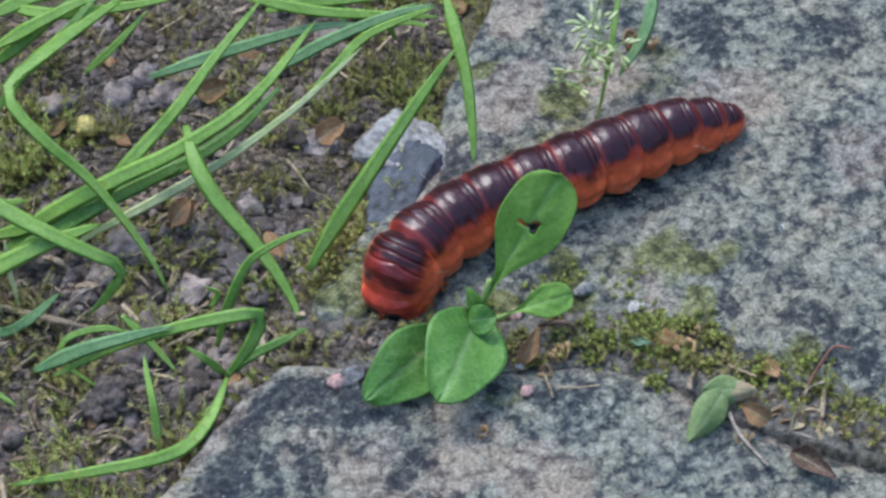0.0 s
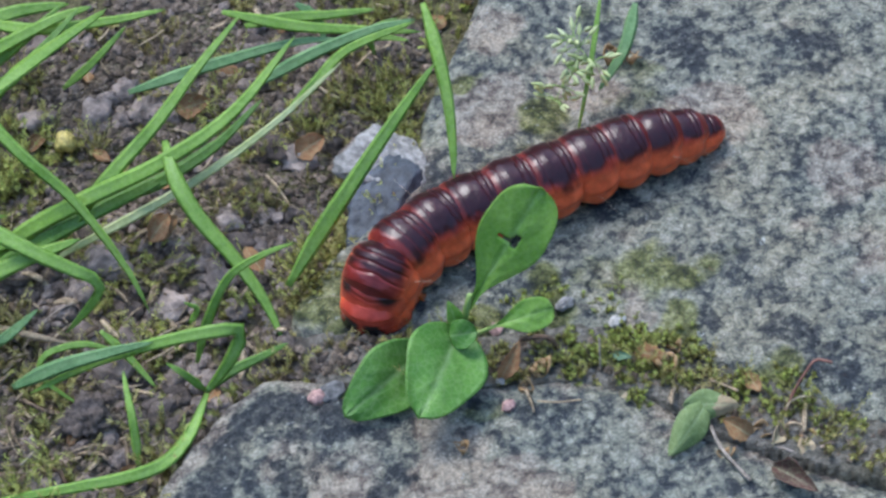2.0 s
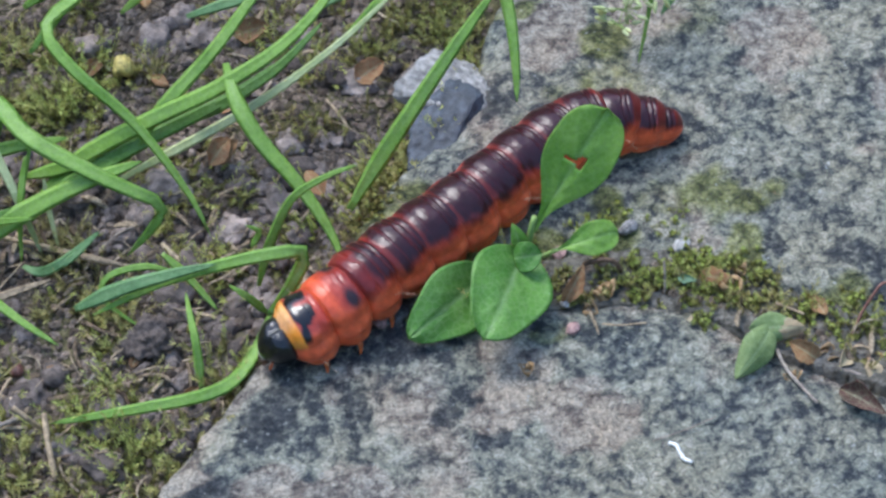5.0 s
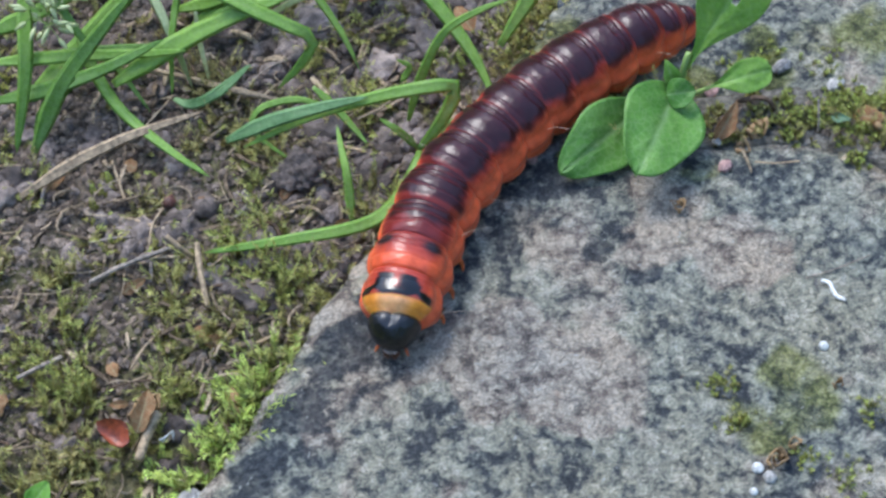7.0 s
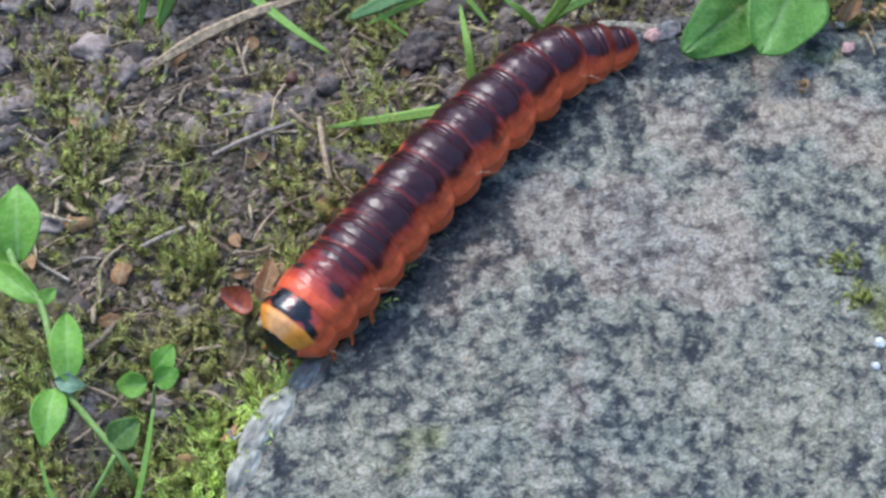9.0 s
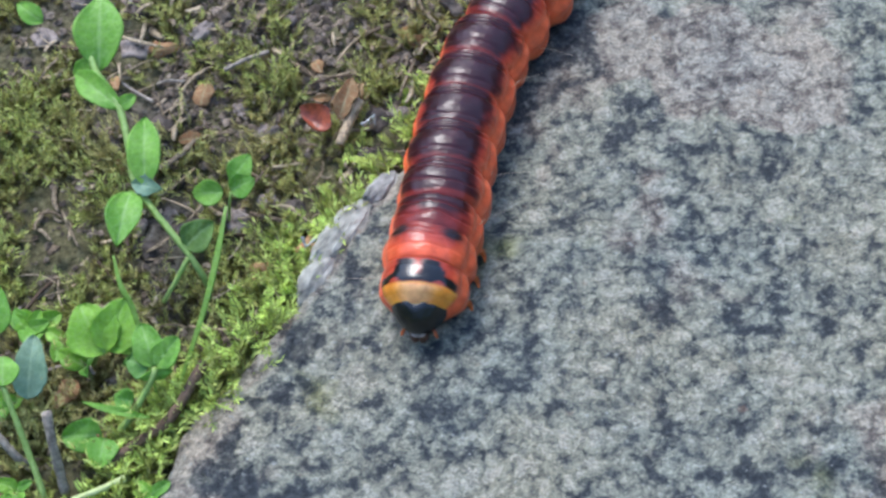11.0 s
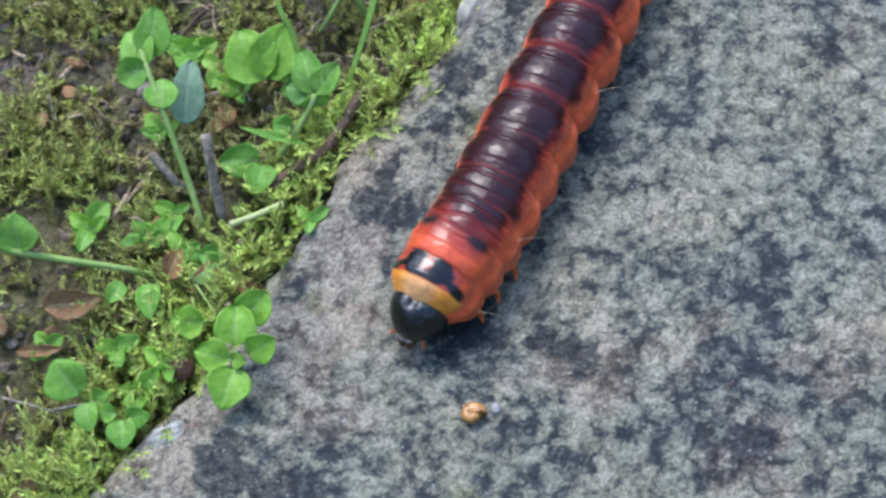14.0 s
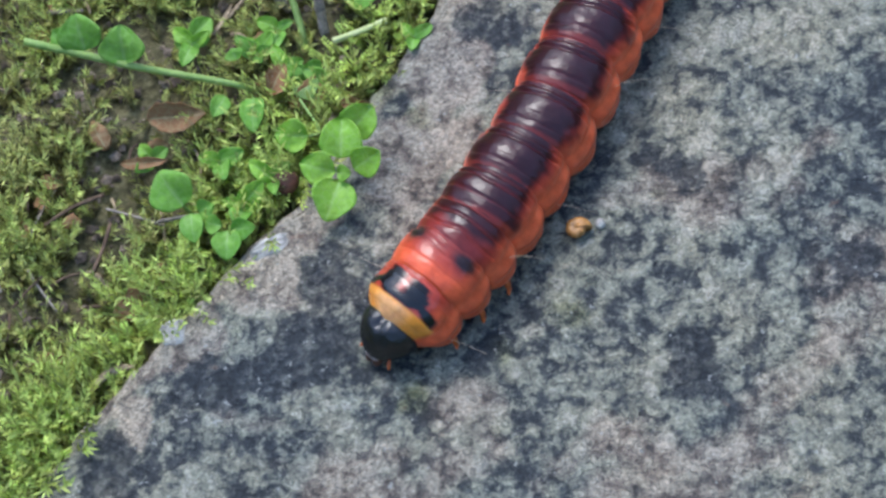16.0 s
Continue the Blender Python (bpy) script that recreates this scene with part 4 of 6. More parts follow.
stick("dry_straw", "short split orange-beige straw", "straw", [(-86.1, -66.9, 2.0), (-84.0, -68.5, 0.0), (-82.1, -68.8, -3.0)], 0.9, STRAW)
stick("dry_straw", "thin upright dry straw", "straw", [(-81.1, -68.6, 1.0), (-81.0, -74.3, -1.0), (-80.5, -79.5, -3.0)], 1.1, STRAW)
stick("leaf_stalk", "thin brown stalk of a fallen leaf", "stalk", [(41.9, -81.0, 1.0), (42.7, -85.8, 0.8), (45.7, -92.8, 0.8)], 0.7, TWIG)
stick("dry_straw", "thin pale straw across the stone", "straw", [(17.7, -94.5, 0.6), (22.9, -93.7, 0.8), (28.9, -92.0, 0.6)], 0.25, TWIG)
stick("white_scrap", "tiny curled white scrap on the stone", "scrap", [(20.2, -95.5, 0.6), (21.3, -96.5, 0.9), (21.5, -97.9, 0.7), (21.8, -99.0, 0.7), (23.0, -100.2, 0.9)], 0.75, WHITE_BIT)
stick("dry_straw", "bent grey straw on the soil", "straw", [(-100.3, -70.4, -3.0), (-94.0, -69.4, -1.0), (-86.4, -65.8, -3.0)], 0.8, TWIG)
stick("dry_straw", "short pale dry stalk beside a curled leaf", "straw", [(-89.4, -100.7, 0.0), (-91.5, -104.0, -1.0), (-93.4, -107.9, -2.0)], 1.6, STRAW)
stick("dry_straw", "thin pale straw on the soil", "straw", [(-80.8, -28.5, -3.0), (-72.6, -33.7, -2.0), (-64.7, -36.6, -3.0)], 0.9, STRAW)
stick("dry_straw", "thin grey straw among the moss", "straw", [(-113.1, -87.8, -3.0), (-109.1, -86.9, -2.0), (-105.5, -84.9, -3.0)], 0.8, TWIG)
stick("pale_fibre", "thin pale plant fibre on the stone", "fibre", [(14.5, -69.3, 0.5), (17.8, -70.4, 0.7), (21.9, -70.6, 0.5)], 0.3, STRAW)
# the seedling at the joint of the stones
plant = thing("broadleaf_seedling", (-1, -54, -2), "green broadleaf seedling with a holed upright leaf", "plant", "seedlings")
stem(plant, [(2.9, -54.4, -2.0), (3.5, -54.9, 3.0), (4.6, -54.4, 6.0), (5.6, -53.6, 10.0), (6.4, -53.0, 12.0)], 1.5, STEM)
leaf(plant, (5.6, -53.8, 9.5), (20.2, -47.8, 30.5), 12.6, LEAF_PALE, hole=(0.60, 0.16), cup=0.04, form="spatulate", droop=0.07)
leaf(plant, (3.6, -55.6, 6.0), (-6.2, -73.6, 7.4), 14.4, LEAF, cup=0.07, form="round", droop=0.08)
leaf(plant, (-2.8, -56.4, 3.4), (-18.4, -67.4, 3.0), 11.6, LEAF, cup=0.05, form="round", droop=0.10)
leaf(plant, (3.4, -55.4, 6.0), (2.4, -52.6, 10.8), 2.8, LEAF_PALE, cup=0.3)
stem(plant, [(3.9, -54.6, 2.0), (6.9, -54.6, 3.0), (9.4, -54.6, 4.0), (10.6, -54.4, 4.3)], 0.9, STEM)
leaf(plant, (8.6, -54.6, 4.0), (20.6, -53.8, 5.4), 6.2, LEAF_PALE, cup=0.06, form="spatulate")
leaf(plant, (1.6, -57.6, 7.4), (6.4, -58.6, 8.6), 5.4, LEAF, cup=0.05, form="round")
leaf_thing = thing("fallen_leaf", (41, -76, 0), "wilted pale green fallen leaf with a browned end", "leaf", "fallen leaves")
leaf(leaf_thing, (42.2, -77.4, 3.2), (33.8, -85.2, 0.6), 5.6, LEAF_WILTED, cup=-0.14, droop=0.16)
leaf(leaf_thing, (38.0, -77.4, 3.3), (46.6, -78.4, 2.8), 5.0, LEAF_WILTED, cup=-0.14, droop=0.08)
leaf(leaf_thing, (41.8, -78.2, 3.4), (47.4, -78.8, 2.6), 3.6, CURL_LEAF, cup=-0.2, droop=0.08)
# scraps of dead plants in the joint
flake = thing("leaf_flake", (9.0, -63.3, 0.0), "pointed dry brown leaf scrap standing in the joint", "leaf flake", "leaf litter")
leaf(flake, (9.0, -63.3, 0.0), (13.3, -60.1, 6.0), 2.6, DEAD_LEAF, cup=0.3, teeth=1)
flake = thing("leaf_flake", (48.3, -83.8, 0.0), "orange-brown dead leaf scrap under a fallen leaf", "leaf flake", "leaf litter")
leaf(flake, (48.3, -83.8, 0.0), (44.0, -80.9, 2.5), 4.2, DEAD_LEAF, cup=0.3, teeth=1)
flake = thing("leaf_flake", (55.8, -90.6, 0.5), "flat beige dry leaf scrap", "leaf flake", "leaf litter")
leaf(flake, (55.8, -90.6, 0.5), (56.8, -86.1, 1.2), 2.6, CURL_LEAF, cup=0.1, teeth=1)
flake = thing("leaf_flake", (29.2, -62.2, 0.6), "small pale green leaf scrap on the stone", "leaf flake", "leaf litter")
leaf(flake, (29.2, -62.2, 0.6), (32.2, -64.1, 1.2), 1.6, LEAF_SILVER, cup=0.2, teeth=1)
flake = thing("leaf_flake", (28.5, -71.1, 0.4), "small beige dry leaf scrap", "leaf flake", "leaf litter")
leaf(flake, (28.5, -71.1, 0.4), (29.8, -70.8, 0.8), 1.6, CURL_LEAF, cup=0.2, teeth=1)
flake = thing("leaf_flake", (53.5, -83.7, 0.5), "small beige dry leaf scrap", "leaf flake", "leaf litter")
leaf(flake, (53.5, -83.7, 0.5), (51.1, -86.9, 1.5), 2.4, CURL_LEAF, cup=0.3, teeth=1)
flake = thing("leaf_flake", (50.2, -90.6, 0.5), "dark reddish rolled dead leaf", "leaf flake", "leaf litter")
leaf(flake, (50.2, -90.6, 0.5), (55.8, -98.0, 2.0), 3.6, DARK_LEAF, cup=0.5, teeth=1)
stick("dry_stalk", "thin reddish dry stem leaning over the stone", "stalk", [(55.1, -80.1, 0.0), (57.3, -77.9, 3.0), (59.7, -76.4, 6.0), (61.4, -75.5, 7.0), (63.8, -76.6, 7.0)], 0.55, RED_STEM)
stick("dry_stalk", "curved brown dry stalk beside the seedling", "stalk", [(14.1, -56.2, 1.0), (16.9, -57.6, 3.0), (19.0, -58.5, 3.0), (20.1, -58.8, 0.5)], 0.9, BARK)
stick("dry_stalk", "thin grey dry stalk in the joint", "stalk", [(51.2, -86.7, 0.5), (53.2, -88.3, 1.0), (55.3, -89.6, 0.5)], 0.6, TWIG)
stick("dry_stalk", "tiny upright dry stalk in the joint", "stalk", [(26.5, -64.6, 0.0), (26.7, -63.4, 3.0), (27.0, -61.5, 5.0)], 0.4, TWIG)
stick("dry_stalk", "pale dry stalk at the joint", "stalk", [(44.3, -71.2, 0.6), (46.8, -73.4, 0.8), (48.4, -74.6, 0.6)], 0.5, STRAW)
# stitchwort in the moss
plant = thing("stitchwort", (-112, -140, -4), "stitchwort with a pale stem and paired green leaves", "plant", "small weeds")
stem(plant, [(-131.6, -93.8, 16.0), (-129.9, -100.8, 15.0), (-126.2, -107.0, 13.0), (-124.8, -113.7, 11.0), (-123.7, -120.4, 8.0), (-116.0, -131.2, 3.0), (-114.2, -133.6, -3.0)], 1.3, STEM)
leaf(plant, (-122.3, -120.7, 9.0), (-121.8, -110.1, 13.0), 5.6, LEAF_LIGHT)
leaf(plant, (-124.7, -120.7, 8.0), (-126.7, -131.3, 8.0), 5.8, LEAF_LIGHT)
leaf(plant, (-124.6, -119.8, 8.8), (-119.6, -121.6, 8.6), 2.6, LEAF_SILVER, teeth=1)
leaf(plant, (-125.9, -107.7, 13.0), (-133.7, -98.9, 13.0), 4.5, LEAF_LIGHT)
leaf(plant, (-126.2, -107.6, 13.0), (-123.2, -106.2, 14.0), 2.5, LEAF_LIGHT)
leaf(plant, (-129.5, -100.1, 14.0), (-128.4, -88.2, 19.0), 8.0, LEAF_LIGHT)
leaf(plant, (-130.4, -98.5, 13.0), (-134.4, -98.2, 12.0), 4.0, LEAF_LIGHT)
leaf(plant, (-138.6, -90.9, 17.0), (-142.5, -87.8, 19.0), 3.5, LEAF_LIGHT)
leaf(plant, (-116.9, -129.9, 4.0), (-111.8, -127.7, 7.0), 5.2, LEAF_BROWNED)
stem(plant, [(-116.4, -131.2, 3.0), (-119.2, -133.5, 0.0), (-121.7, -134.8, -3.0)], 0.9, STEM)
plant = thing("seed_leaf_sprout", (-108, -112, -4), "tiny three-leaved green sprout in moss", "plant", "small weeds")
stem(plant, [(-111.8, -119.1, -4.0), (-110.6, -119.8, 1.0), (-110.0, -119.2, 3.0)], 0.6, STEM)
leaf(plant, (-111.3, -119.1, 3.0), (-116.3, -118.4, 3.0), 4.2, LEAF_LIGHT, blunt=1)
leaf(plant, (-110.0, -117.2, 3.0), (-106.6, -113.5, 5.0), 4.0, LEAF_LIGHT)
leaf(plant, (-110.1, -118.8, 3.0), (-106.0, -117.9, 4.0), 4.0, LEAF_LIGHT, blunt=1)
plant = thing("scalloped_leaf_weed", (-128, -138, -4), "bright green weed with a scalloped leaf", "plant", "small weeds")
stem(plant, [(-132.7, -144.5, -4.0), (-130.7, -144.9, 0.0)], 0.8, STEM)
leaf(plant, (-129.4, -146.3, 1.0), (-132.8, -139.3, 5.0), 8.0, LEAF_BRIGHT, blunt=1, teeth=1)
leaf(plant, (-129.1, -145.8, 1.0), (-125.2, -139.8, 6.0), 7.0, LEAF_BRIGHT, blunt=1, teeth=1)
plant = thing("chickweed", (-128, -155, -4), "chickweed with round leaves in moss by the stone", "plant", "small weeds")
stem(plant, [(-129.3, -158.6, -4.0), (-125.8, -157.7, -1.0), (-121.7, -154.3, 3.0), (-120.3, -152.7, 5.0)], 1.2, STEM)
leaf(plant, (-120.3, -152.2, 5.0), (-122.1, -146.3, 8.0), 5.0, LEAF_LIGHT, blunt=1)
leaf(plant, (-120.3, -152.2, 5.0), (-116.5, -148.8, 7.0), 4.2, LEAF_LIGHT, blunt=1)
leaf(plant, (-120.4, -152.7, 5.0), (-120.2, -153.5, 3.0), 4.8, LEAF_LIGHT, blunt=1)
leaf(plant, (-121.3, -152.1, 5.0), (-124.7, -150.7, 5.0), 4.6, LEAF, blunt=1)
leaf(plant, (-129.4, -160.1, 0.0), (-135.3, -160.4, 1.0), 5.4, LEAF_LIGHT, blunt=1)
leaf(plant, (-128.9, -160.8, 0.0), (-129.9, -165.4, -1.0), 4.8, LEAF_LIGHT, blunt=1)
leaf(plant, (-124.3, -156.3, 2.0), (-127.0, -155.5, 3.0), 3.6, LEAF_LIGHT, blunt=1)
leaf(plant, (-121.8, -158.7, 1.0), (-132.4, -155.2, 2.0), 1.2, LEAF_LIGHT)
plant = thing("chickweed", (-148, -155, -4), "tall chickweed with pale stem in moss", "plant", "small weeds")
stem(plant, [(-138.4, -168.8, -4.0), (-139.6, -164.2, 0.0), (-142.2, -156.0, 8.0), (-144.4, -149.7, 11.0), (-145.6, -146.6, 12.0)], 1.1, STEM)
leaf(plant, (-143.9, -147.7, 11.0), (-142.7, -141.3, 15.0), 5.5, LEAF_LIGHT, blunt=1)
leaf(plant, (-142.3, -155.7, 9.0), (-142.2, -151.0, 10.0), 5.2, LEAF_LIGHT, blunt=1)
leaf(plant, (-144.4, -149.2, 11.0), (-147.7, -143.2, 12.0), 5.5, LEAF_LIGHT, blunt=1)
leaf(plant, (-144.4, -149.7, 11.0), (-149.4, -149.9, 10.0), 5.0, LEAF_LIGHT, blunt=1)
plant = thing("silvery_leaf_weed", (-142, -148, -4), "weed with a crumpled silvery blue leaf", "plant", "small weeds")
stem(plant, [(-141.3, -149.8, -4.0), (-140.7, -148.3, 0.0)], 0.8, STEM)
leaf(plant, (-141.3, -152.4, 0.0), (-139.9, -143.3, 4.0), 5.0, LEAF_SILVER, blunt=1, teeth=1)
plant = thing("clover_like_weed", (-122, -184, -2), "six-leaved light green weed at the stone's edge", "plant", "small weeds")
stem(plant, [(-131.1, -194.3, -3.0), (-130.0, -195.9, 3.0)], 0.9, STEM)
leaf(plant, (-130.0, -194.4, 5.0), (-129.7, -188.9, 7.0), 6.2, LEAF_BRIGHT, blunt=1)
leaf(plant, (-129.1, -190.3, 5.0), (-125.4, -187.4, 7.0), 5.6, LEAF_BRIGHT, blunt=1)
leaf(plant, (-128.3, -195.7, 4.0), (-124.3, -194.2, 6.0), 4.8, LEAF_BRIGHT)
leaf(plant, (-130.9, -196.0, 4.0), (-135.9, -194.8, 5.0), 5.0, LEAF_BRIGHT)
leaf(plant, (-130.2, -197.4, 4.0), (-132.1, -203.3, 3.0), 6.2, LEAF_BRIGHT, blunt=1)
leaf(plant, (-135.4, -189.2, 3.0), (-140.3, -188.5, 3.0), 4.8, LEAF_BRIGHT, blunt=1)
leaf(plant, (-130.4, -196.8, 5.0), (-128.4, -197.2, 5.5), 2.4, LEAF_BRIGHT, blunt=1)
stem(plant, [(-135.7, -188.6, 2.0), (-134.3, -187.1, 1.0), (-137.5, -181.6, 1.0)], 0.5, STEM)
plant = thing("seed_leaf_sprout", (-146, -186, -5), "sprout with small round green leaves", "plant", "small weeds")
stem(plant, [(-152.3, -197.8, -4.0), (-153.0, -198.4, 0.0), (-153.4, -198.3, 2.0)], 0.6, STEM)
leaf(plant, (-153.0, -198.9, 2.0), (-156.2, -194.7, 5.0), 6.6, LEAF_LIGHT, blunt=1)
leaf(plant, (-152.1, -199.6, 1.0), (-151.5, -203.8, 0.0), 3.6, LEAF_LIGHT, blunt=1)
leaf(plant, (-151.2, -199.2, 1.0), (-148.6, -199.1, 2.0), 3.0, LEAF_LIGHT)
leaf(plant, (-147.5, -201.8, 1.0), (-150.2, -201.1, 1.0), 2.8, LEAF_LIGHT)
leaf(plant, (-146.6, -202.7, 1.0), (-146.7, -206.9, 0.0), 4.2, LEAF_LIGHT, blunt=1)
leaf(plant, (-146.1, -202.5, 1.0), (-142.4, -202.9, 2.0), 3.2, LEAF_LIGHT)
plant = thing("trailing_weed", (-155, -172, -4), "trailing weed with a pale stem and round leaves", "plant", "small weeds")
stem(plant, [(-175.1, -177.2, 14.0), (-165.4, -178.1, 10.0), (-160.1, -178.8, 8.0), (-147.8, -178.1, 1.0), (-145.1, -177.0, -3.0)], 1.2, STEM)
leaf(plant, (-166.9, -177.4, 11.0), (-167.6, -173.7, 15.0), 6.5, LEAF_LIGHT, blunt=1)
leaf(plant, (-161.5, -178.7, 9.0), (-161.5, -174.8, 13.0), 6.5, LEAF_LIGHT, blunt=1)
leaf(plant, (-168.6, -176.7, 11.0), (-171.5, -174.9, 13.0), 4, LEAF_LIGHT)
leaf(plant, (-144.4, -180.8, 1.0), (-144.0, -186.8, 1.0), 3.8, LEAF_LIGHT, blunt=1)
leaf(plant, (-148.5, -180.2, 1.0), (-150.3, -183.6, 1.0), 3.0, LEAF_LIGHT)
leaf(plant, (-147.3, -174.0, 1.0), (-148.0, -172.6, 2.0), 3.0, LEAF_LIGHT)
leaf(plant, (-137.1, -178.1, 0.0), (-136.0, -181.1, 0.0), 4.0, LEAF_BROWNED, blunt=1)
leaf(plant, (-134.7, -176.4, 0.0), (-137.4, -176.3, 1.0), 3.5, LEAF_LIGHT, blunt=1)
plant = thing("seed_leaf_sprout", (-150, -200, -4), "tiny green sprout in moss", "plant", "small weeds")
leaf(plant, (-137.0, -176.9, -1.0), (-138.1, -175.6, 1.0), 3.0, LEAF_LIGHT)
leaf(plant, (-136.7, -177.0, -1.0), (-133.4, -177.4, 1.0), 3.6, LEAF_LIGHT)
leaf(plant, (-132.2, -157.2, -3.0), (-133.7, -161.5, -3.0), 2.0, LEAF_LIGHT)
sprout(-141.9, -137.4, 0)
sprout(-137.2, -140.5, 1)
sprout(-145.6, -150.9, 2)
sprout(-121.6, -171.3, 3)
sprout(-126.8, -145.0, 4)
sprout(-133.0, -146.7, 5)
sprout(-143.7, -137.3, 6)
sprout(-139.9, -174.5, 7)
sprout(-141.4, -195.4, 8)
sprout(-144.0, -171.7, 9)
sprout(-160.3, -187.3, 10)
sprout(-144.7, -196.9, 11)
sprout(-141.5, -167.7, 12)
sprout(-149.6, -189.8, 13)
sprout(-154.8, -170.2, 14)
sprout(-156.3, -166.5, 15)
flake = thing("leaf_flake", (-160.4, -182.6, 0.0), "dry orange-brown piece of dead leaf on the ground", "leaf flake", "leaf litter")
leaf(flake, (-160.4, -182.6, 0.0), (-151.3, -183.0, 1.0), 4.2, DEAD_LEAF, cup=0.2, teeth=1)
flake = thing("leaf_flake", (-164.1, -189.4, -1.0), "dry orange-brown piece of dead leaf on the ground", "leaf flake", "leaf litter")
leaf(flake, (-164.1, -189.4, -1.0), (-156.6, -189.8, 0.0), 1.8, DEAD_LEAF, cup=0.2, teeth=1)
flake = thing("leaf_flake", (-142.6, -179.2, -1.0), "dry orange-brown piece of dead leaf on the ground", "leaf flake", "leaf litter")
leaf(flake, (-142.6, -179.2, -1.0), (-140.1, -175.2, 1.0), 3.2, DEAD_LEAF, cup=0.2, teeth=1)
flake = thing("leaf_flake", (-93.1, -104.1, 0.0), "dry orange-brown piece of dead leaf on the ground", "leaf flake", "leaf litter")
leaf(flake, (-93.1, -104.1, 0.0), (-90.3, -97.2, 2.0), 3.5, DEAD_LEAF, cup=0.2, teeth=1)
flake = thing("leaf_flake", (-48.4, -16.5, -2.0), "dry orange-brown piece of dead leaf on the ground", "leaf flake", "leaf litter")
leaf(flake, (-48.4, -16.5, -2.0), (-44.0, -12.2, 0.0), 3.6, DEAD_LEAF, cup=0.2, teeth=1)
flake = thing("leaf_flake", (-28.6, -28.4, -2.0), "dry orange-brown piece of dead leaf on the ground", "leaf flake", "leaf litter")
leaf(flake, (-28.6, -28.4, -2.0), (-31.0, -23.4, 0.0), 3.4, DEAD_LEAF, cup=0.2, teeth=1)
flake = thing("leaf_flake", (-48.5, -14.2, -3.0), "dry orange-brown piece of dead leaf on the ground", "leaf flake", "leaf litter")
leaf(flake, (-48.5, -14.2, -3.0), (-42.5, -12.3, -1.0), 4.2, DEAD_LEAF, cup=0.2, teeth=1)
flake = thing("leaf_flake", (-18.9, -0.4, -3.0), "dry orange-brown piece of dead leaf on the ground", "leaf flake", "leaf litter")
leaf(flake, (-18.9, -0.4, -3.0), (-13.0, 1.6, -1.0), 4.5, DEAD_LEAF, cup=0.2, teeth=1)
flake = thing("leaf_flake", (-40.3, 16.6, -3.0), "dry orange-brown piece of dead leaf on the ground", "leaf flake", "leaf litter")
leaf(flake, (-40.3, 16.6, -3.0), (-33.4, 16.2, -1.0), 4.0, DEAD_LEAF, cup=0.2, teeth=1)
flake = thing("leaf_flake", (-137.7, -181.5, -2.0), "dry orange-brown piece of dead leaf on the ground", "leaf flake", "leaf litter")
leaf(flake, (-137.7, -181.5, -2.0), (-134.9, -176.8, 0.0), 3.4, DEAD_LEAF, cup=0.2, teeth=1)


# ---------------------------------------------------------------- small scraps
def husk(name, x, y, z, size, mat, label, category, turns=1.4, group="curled husks"):
    """A thin curled scrap, rolled up on itself."""
    ob = thing(name, (x, y, z), label, category, group)
    k = np.linspace(0, 1, 20)
    a = 2 * np.pi * turns * k + x
    r = size * (0.35 + 0.65 * k)
    line = np.stack([x + r * np.cos(a), y + 0.8 * r * np.sin(a), z + 0.35 * size + 0.4 * size * np.sin(2.3 * a)], 1)
    wide = unit(np.stack([0.3 * np.cos(a), 0.5 * np.sin(2 * a), 1 + 0 * a], 1)) * size * (0.28 + 0.2 * np.sin(3 * a + y))[:, None]
    inner = line * 1.0
    inner[:, :2] += 0.12 * size * np.stack([-np.cos(a), -np.sin(a)], 1)
    verts = np.stack([line - wide, line + wide, inner + wide, inner - wide], 1).reshape(-1, 3)
    faces = [(i * 4 + j, i * 4 + (j + 1) % 4, i * 4 + 4 + (j + 1) % 4, i * 4 + 4 + j) for i in range(19) for j in range(4)] + [(3, 2, 1, 0), (76, 77, 78, 79)]
    part("scrap", mesh("scrap", verts, faces, mat), ob)
    return ob


husk("curled_husk", 0.1, -76.4, 0.6, 1.6, CURL, "small curled brown husk on the stone", "husk")
husk("curled_husk", -91.5, -98.5, -2.0, 2.8, CURL, "crumpled brown leaf husk on moss", "husk", 1.9)
husk("curled_husk", -93.5, -100.5, -1.5, 1.8, CURL, "crumpled brown leaf husk on moss", "husk", 1.2)
husk("curled_husk", 16.0, -62.0, -1.0, 2.4, CURL, "crumpled brown husk in the joint", "husk", 1.7)
husk("curled_husk", 13.0, -65.5, -1.0, 1.8, CURL, "crumpled brown husk in the joint", "husk", 1.3)
husk("curled_husk", 37.5, -66.0, -0.5, 2.6, CURL, "crumpled brown husk in the joint", "husk", 1.5)
husk("curled_husk", 40.0, -63.0, -0.2, 1.6, CURL, "crumpled brown husk in the joint", "husk", 1.1)
husk("curled_husk", 45.0, 8.5, 0.8, 2.6, CURL, "crumpled beige husk on the stone", "husk", 1.8)
husk("curled_husk", 48.5, 7.0, 0.8, 1.8, CURL, "crumpled beige husk on the stone", "husk", 1.2)
husk("curled_husk", 50.0, -83.5, -0.8, 2.2, CURL, "crumpled brown husk in the joint", "husk", 1.4)
husk("curled_husk", 43.0, -86.0, -0.8, 1.8, CURL, "crumpled brown husk in the joint", "husk", 1.2)
husk("curled_husk", 57.0, -86.0, -0.8, 2.2, DEAD_LEAF, "dark reddish curled leaf in the joint", "husk", 1.5)
husk("curled_husk", 21.0, 33.0, 0.0, 2.6, CURL, "crumpled beige husk at the stone's edge", "husk", 1.4)
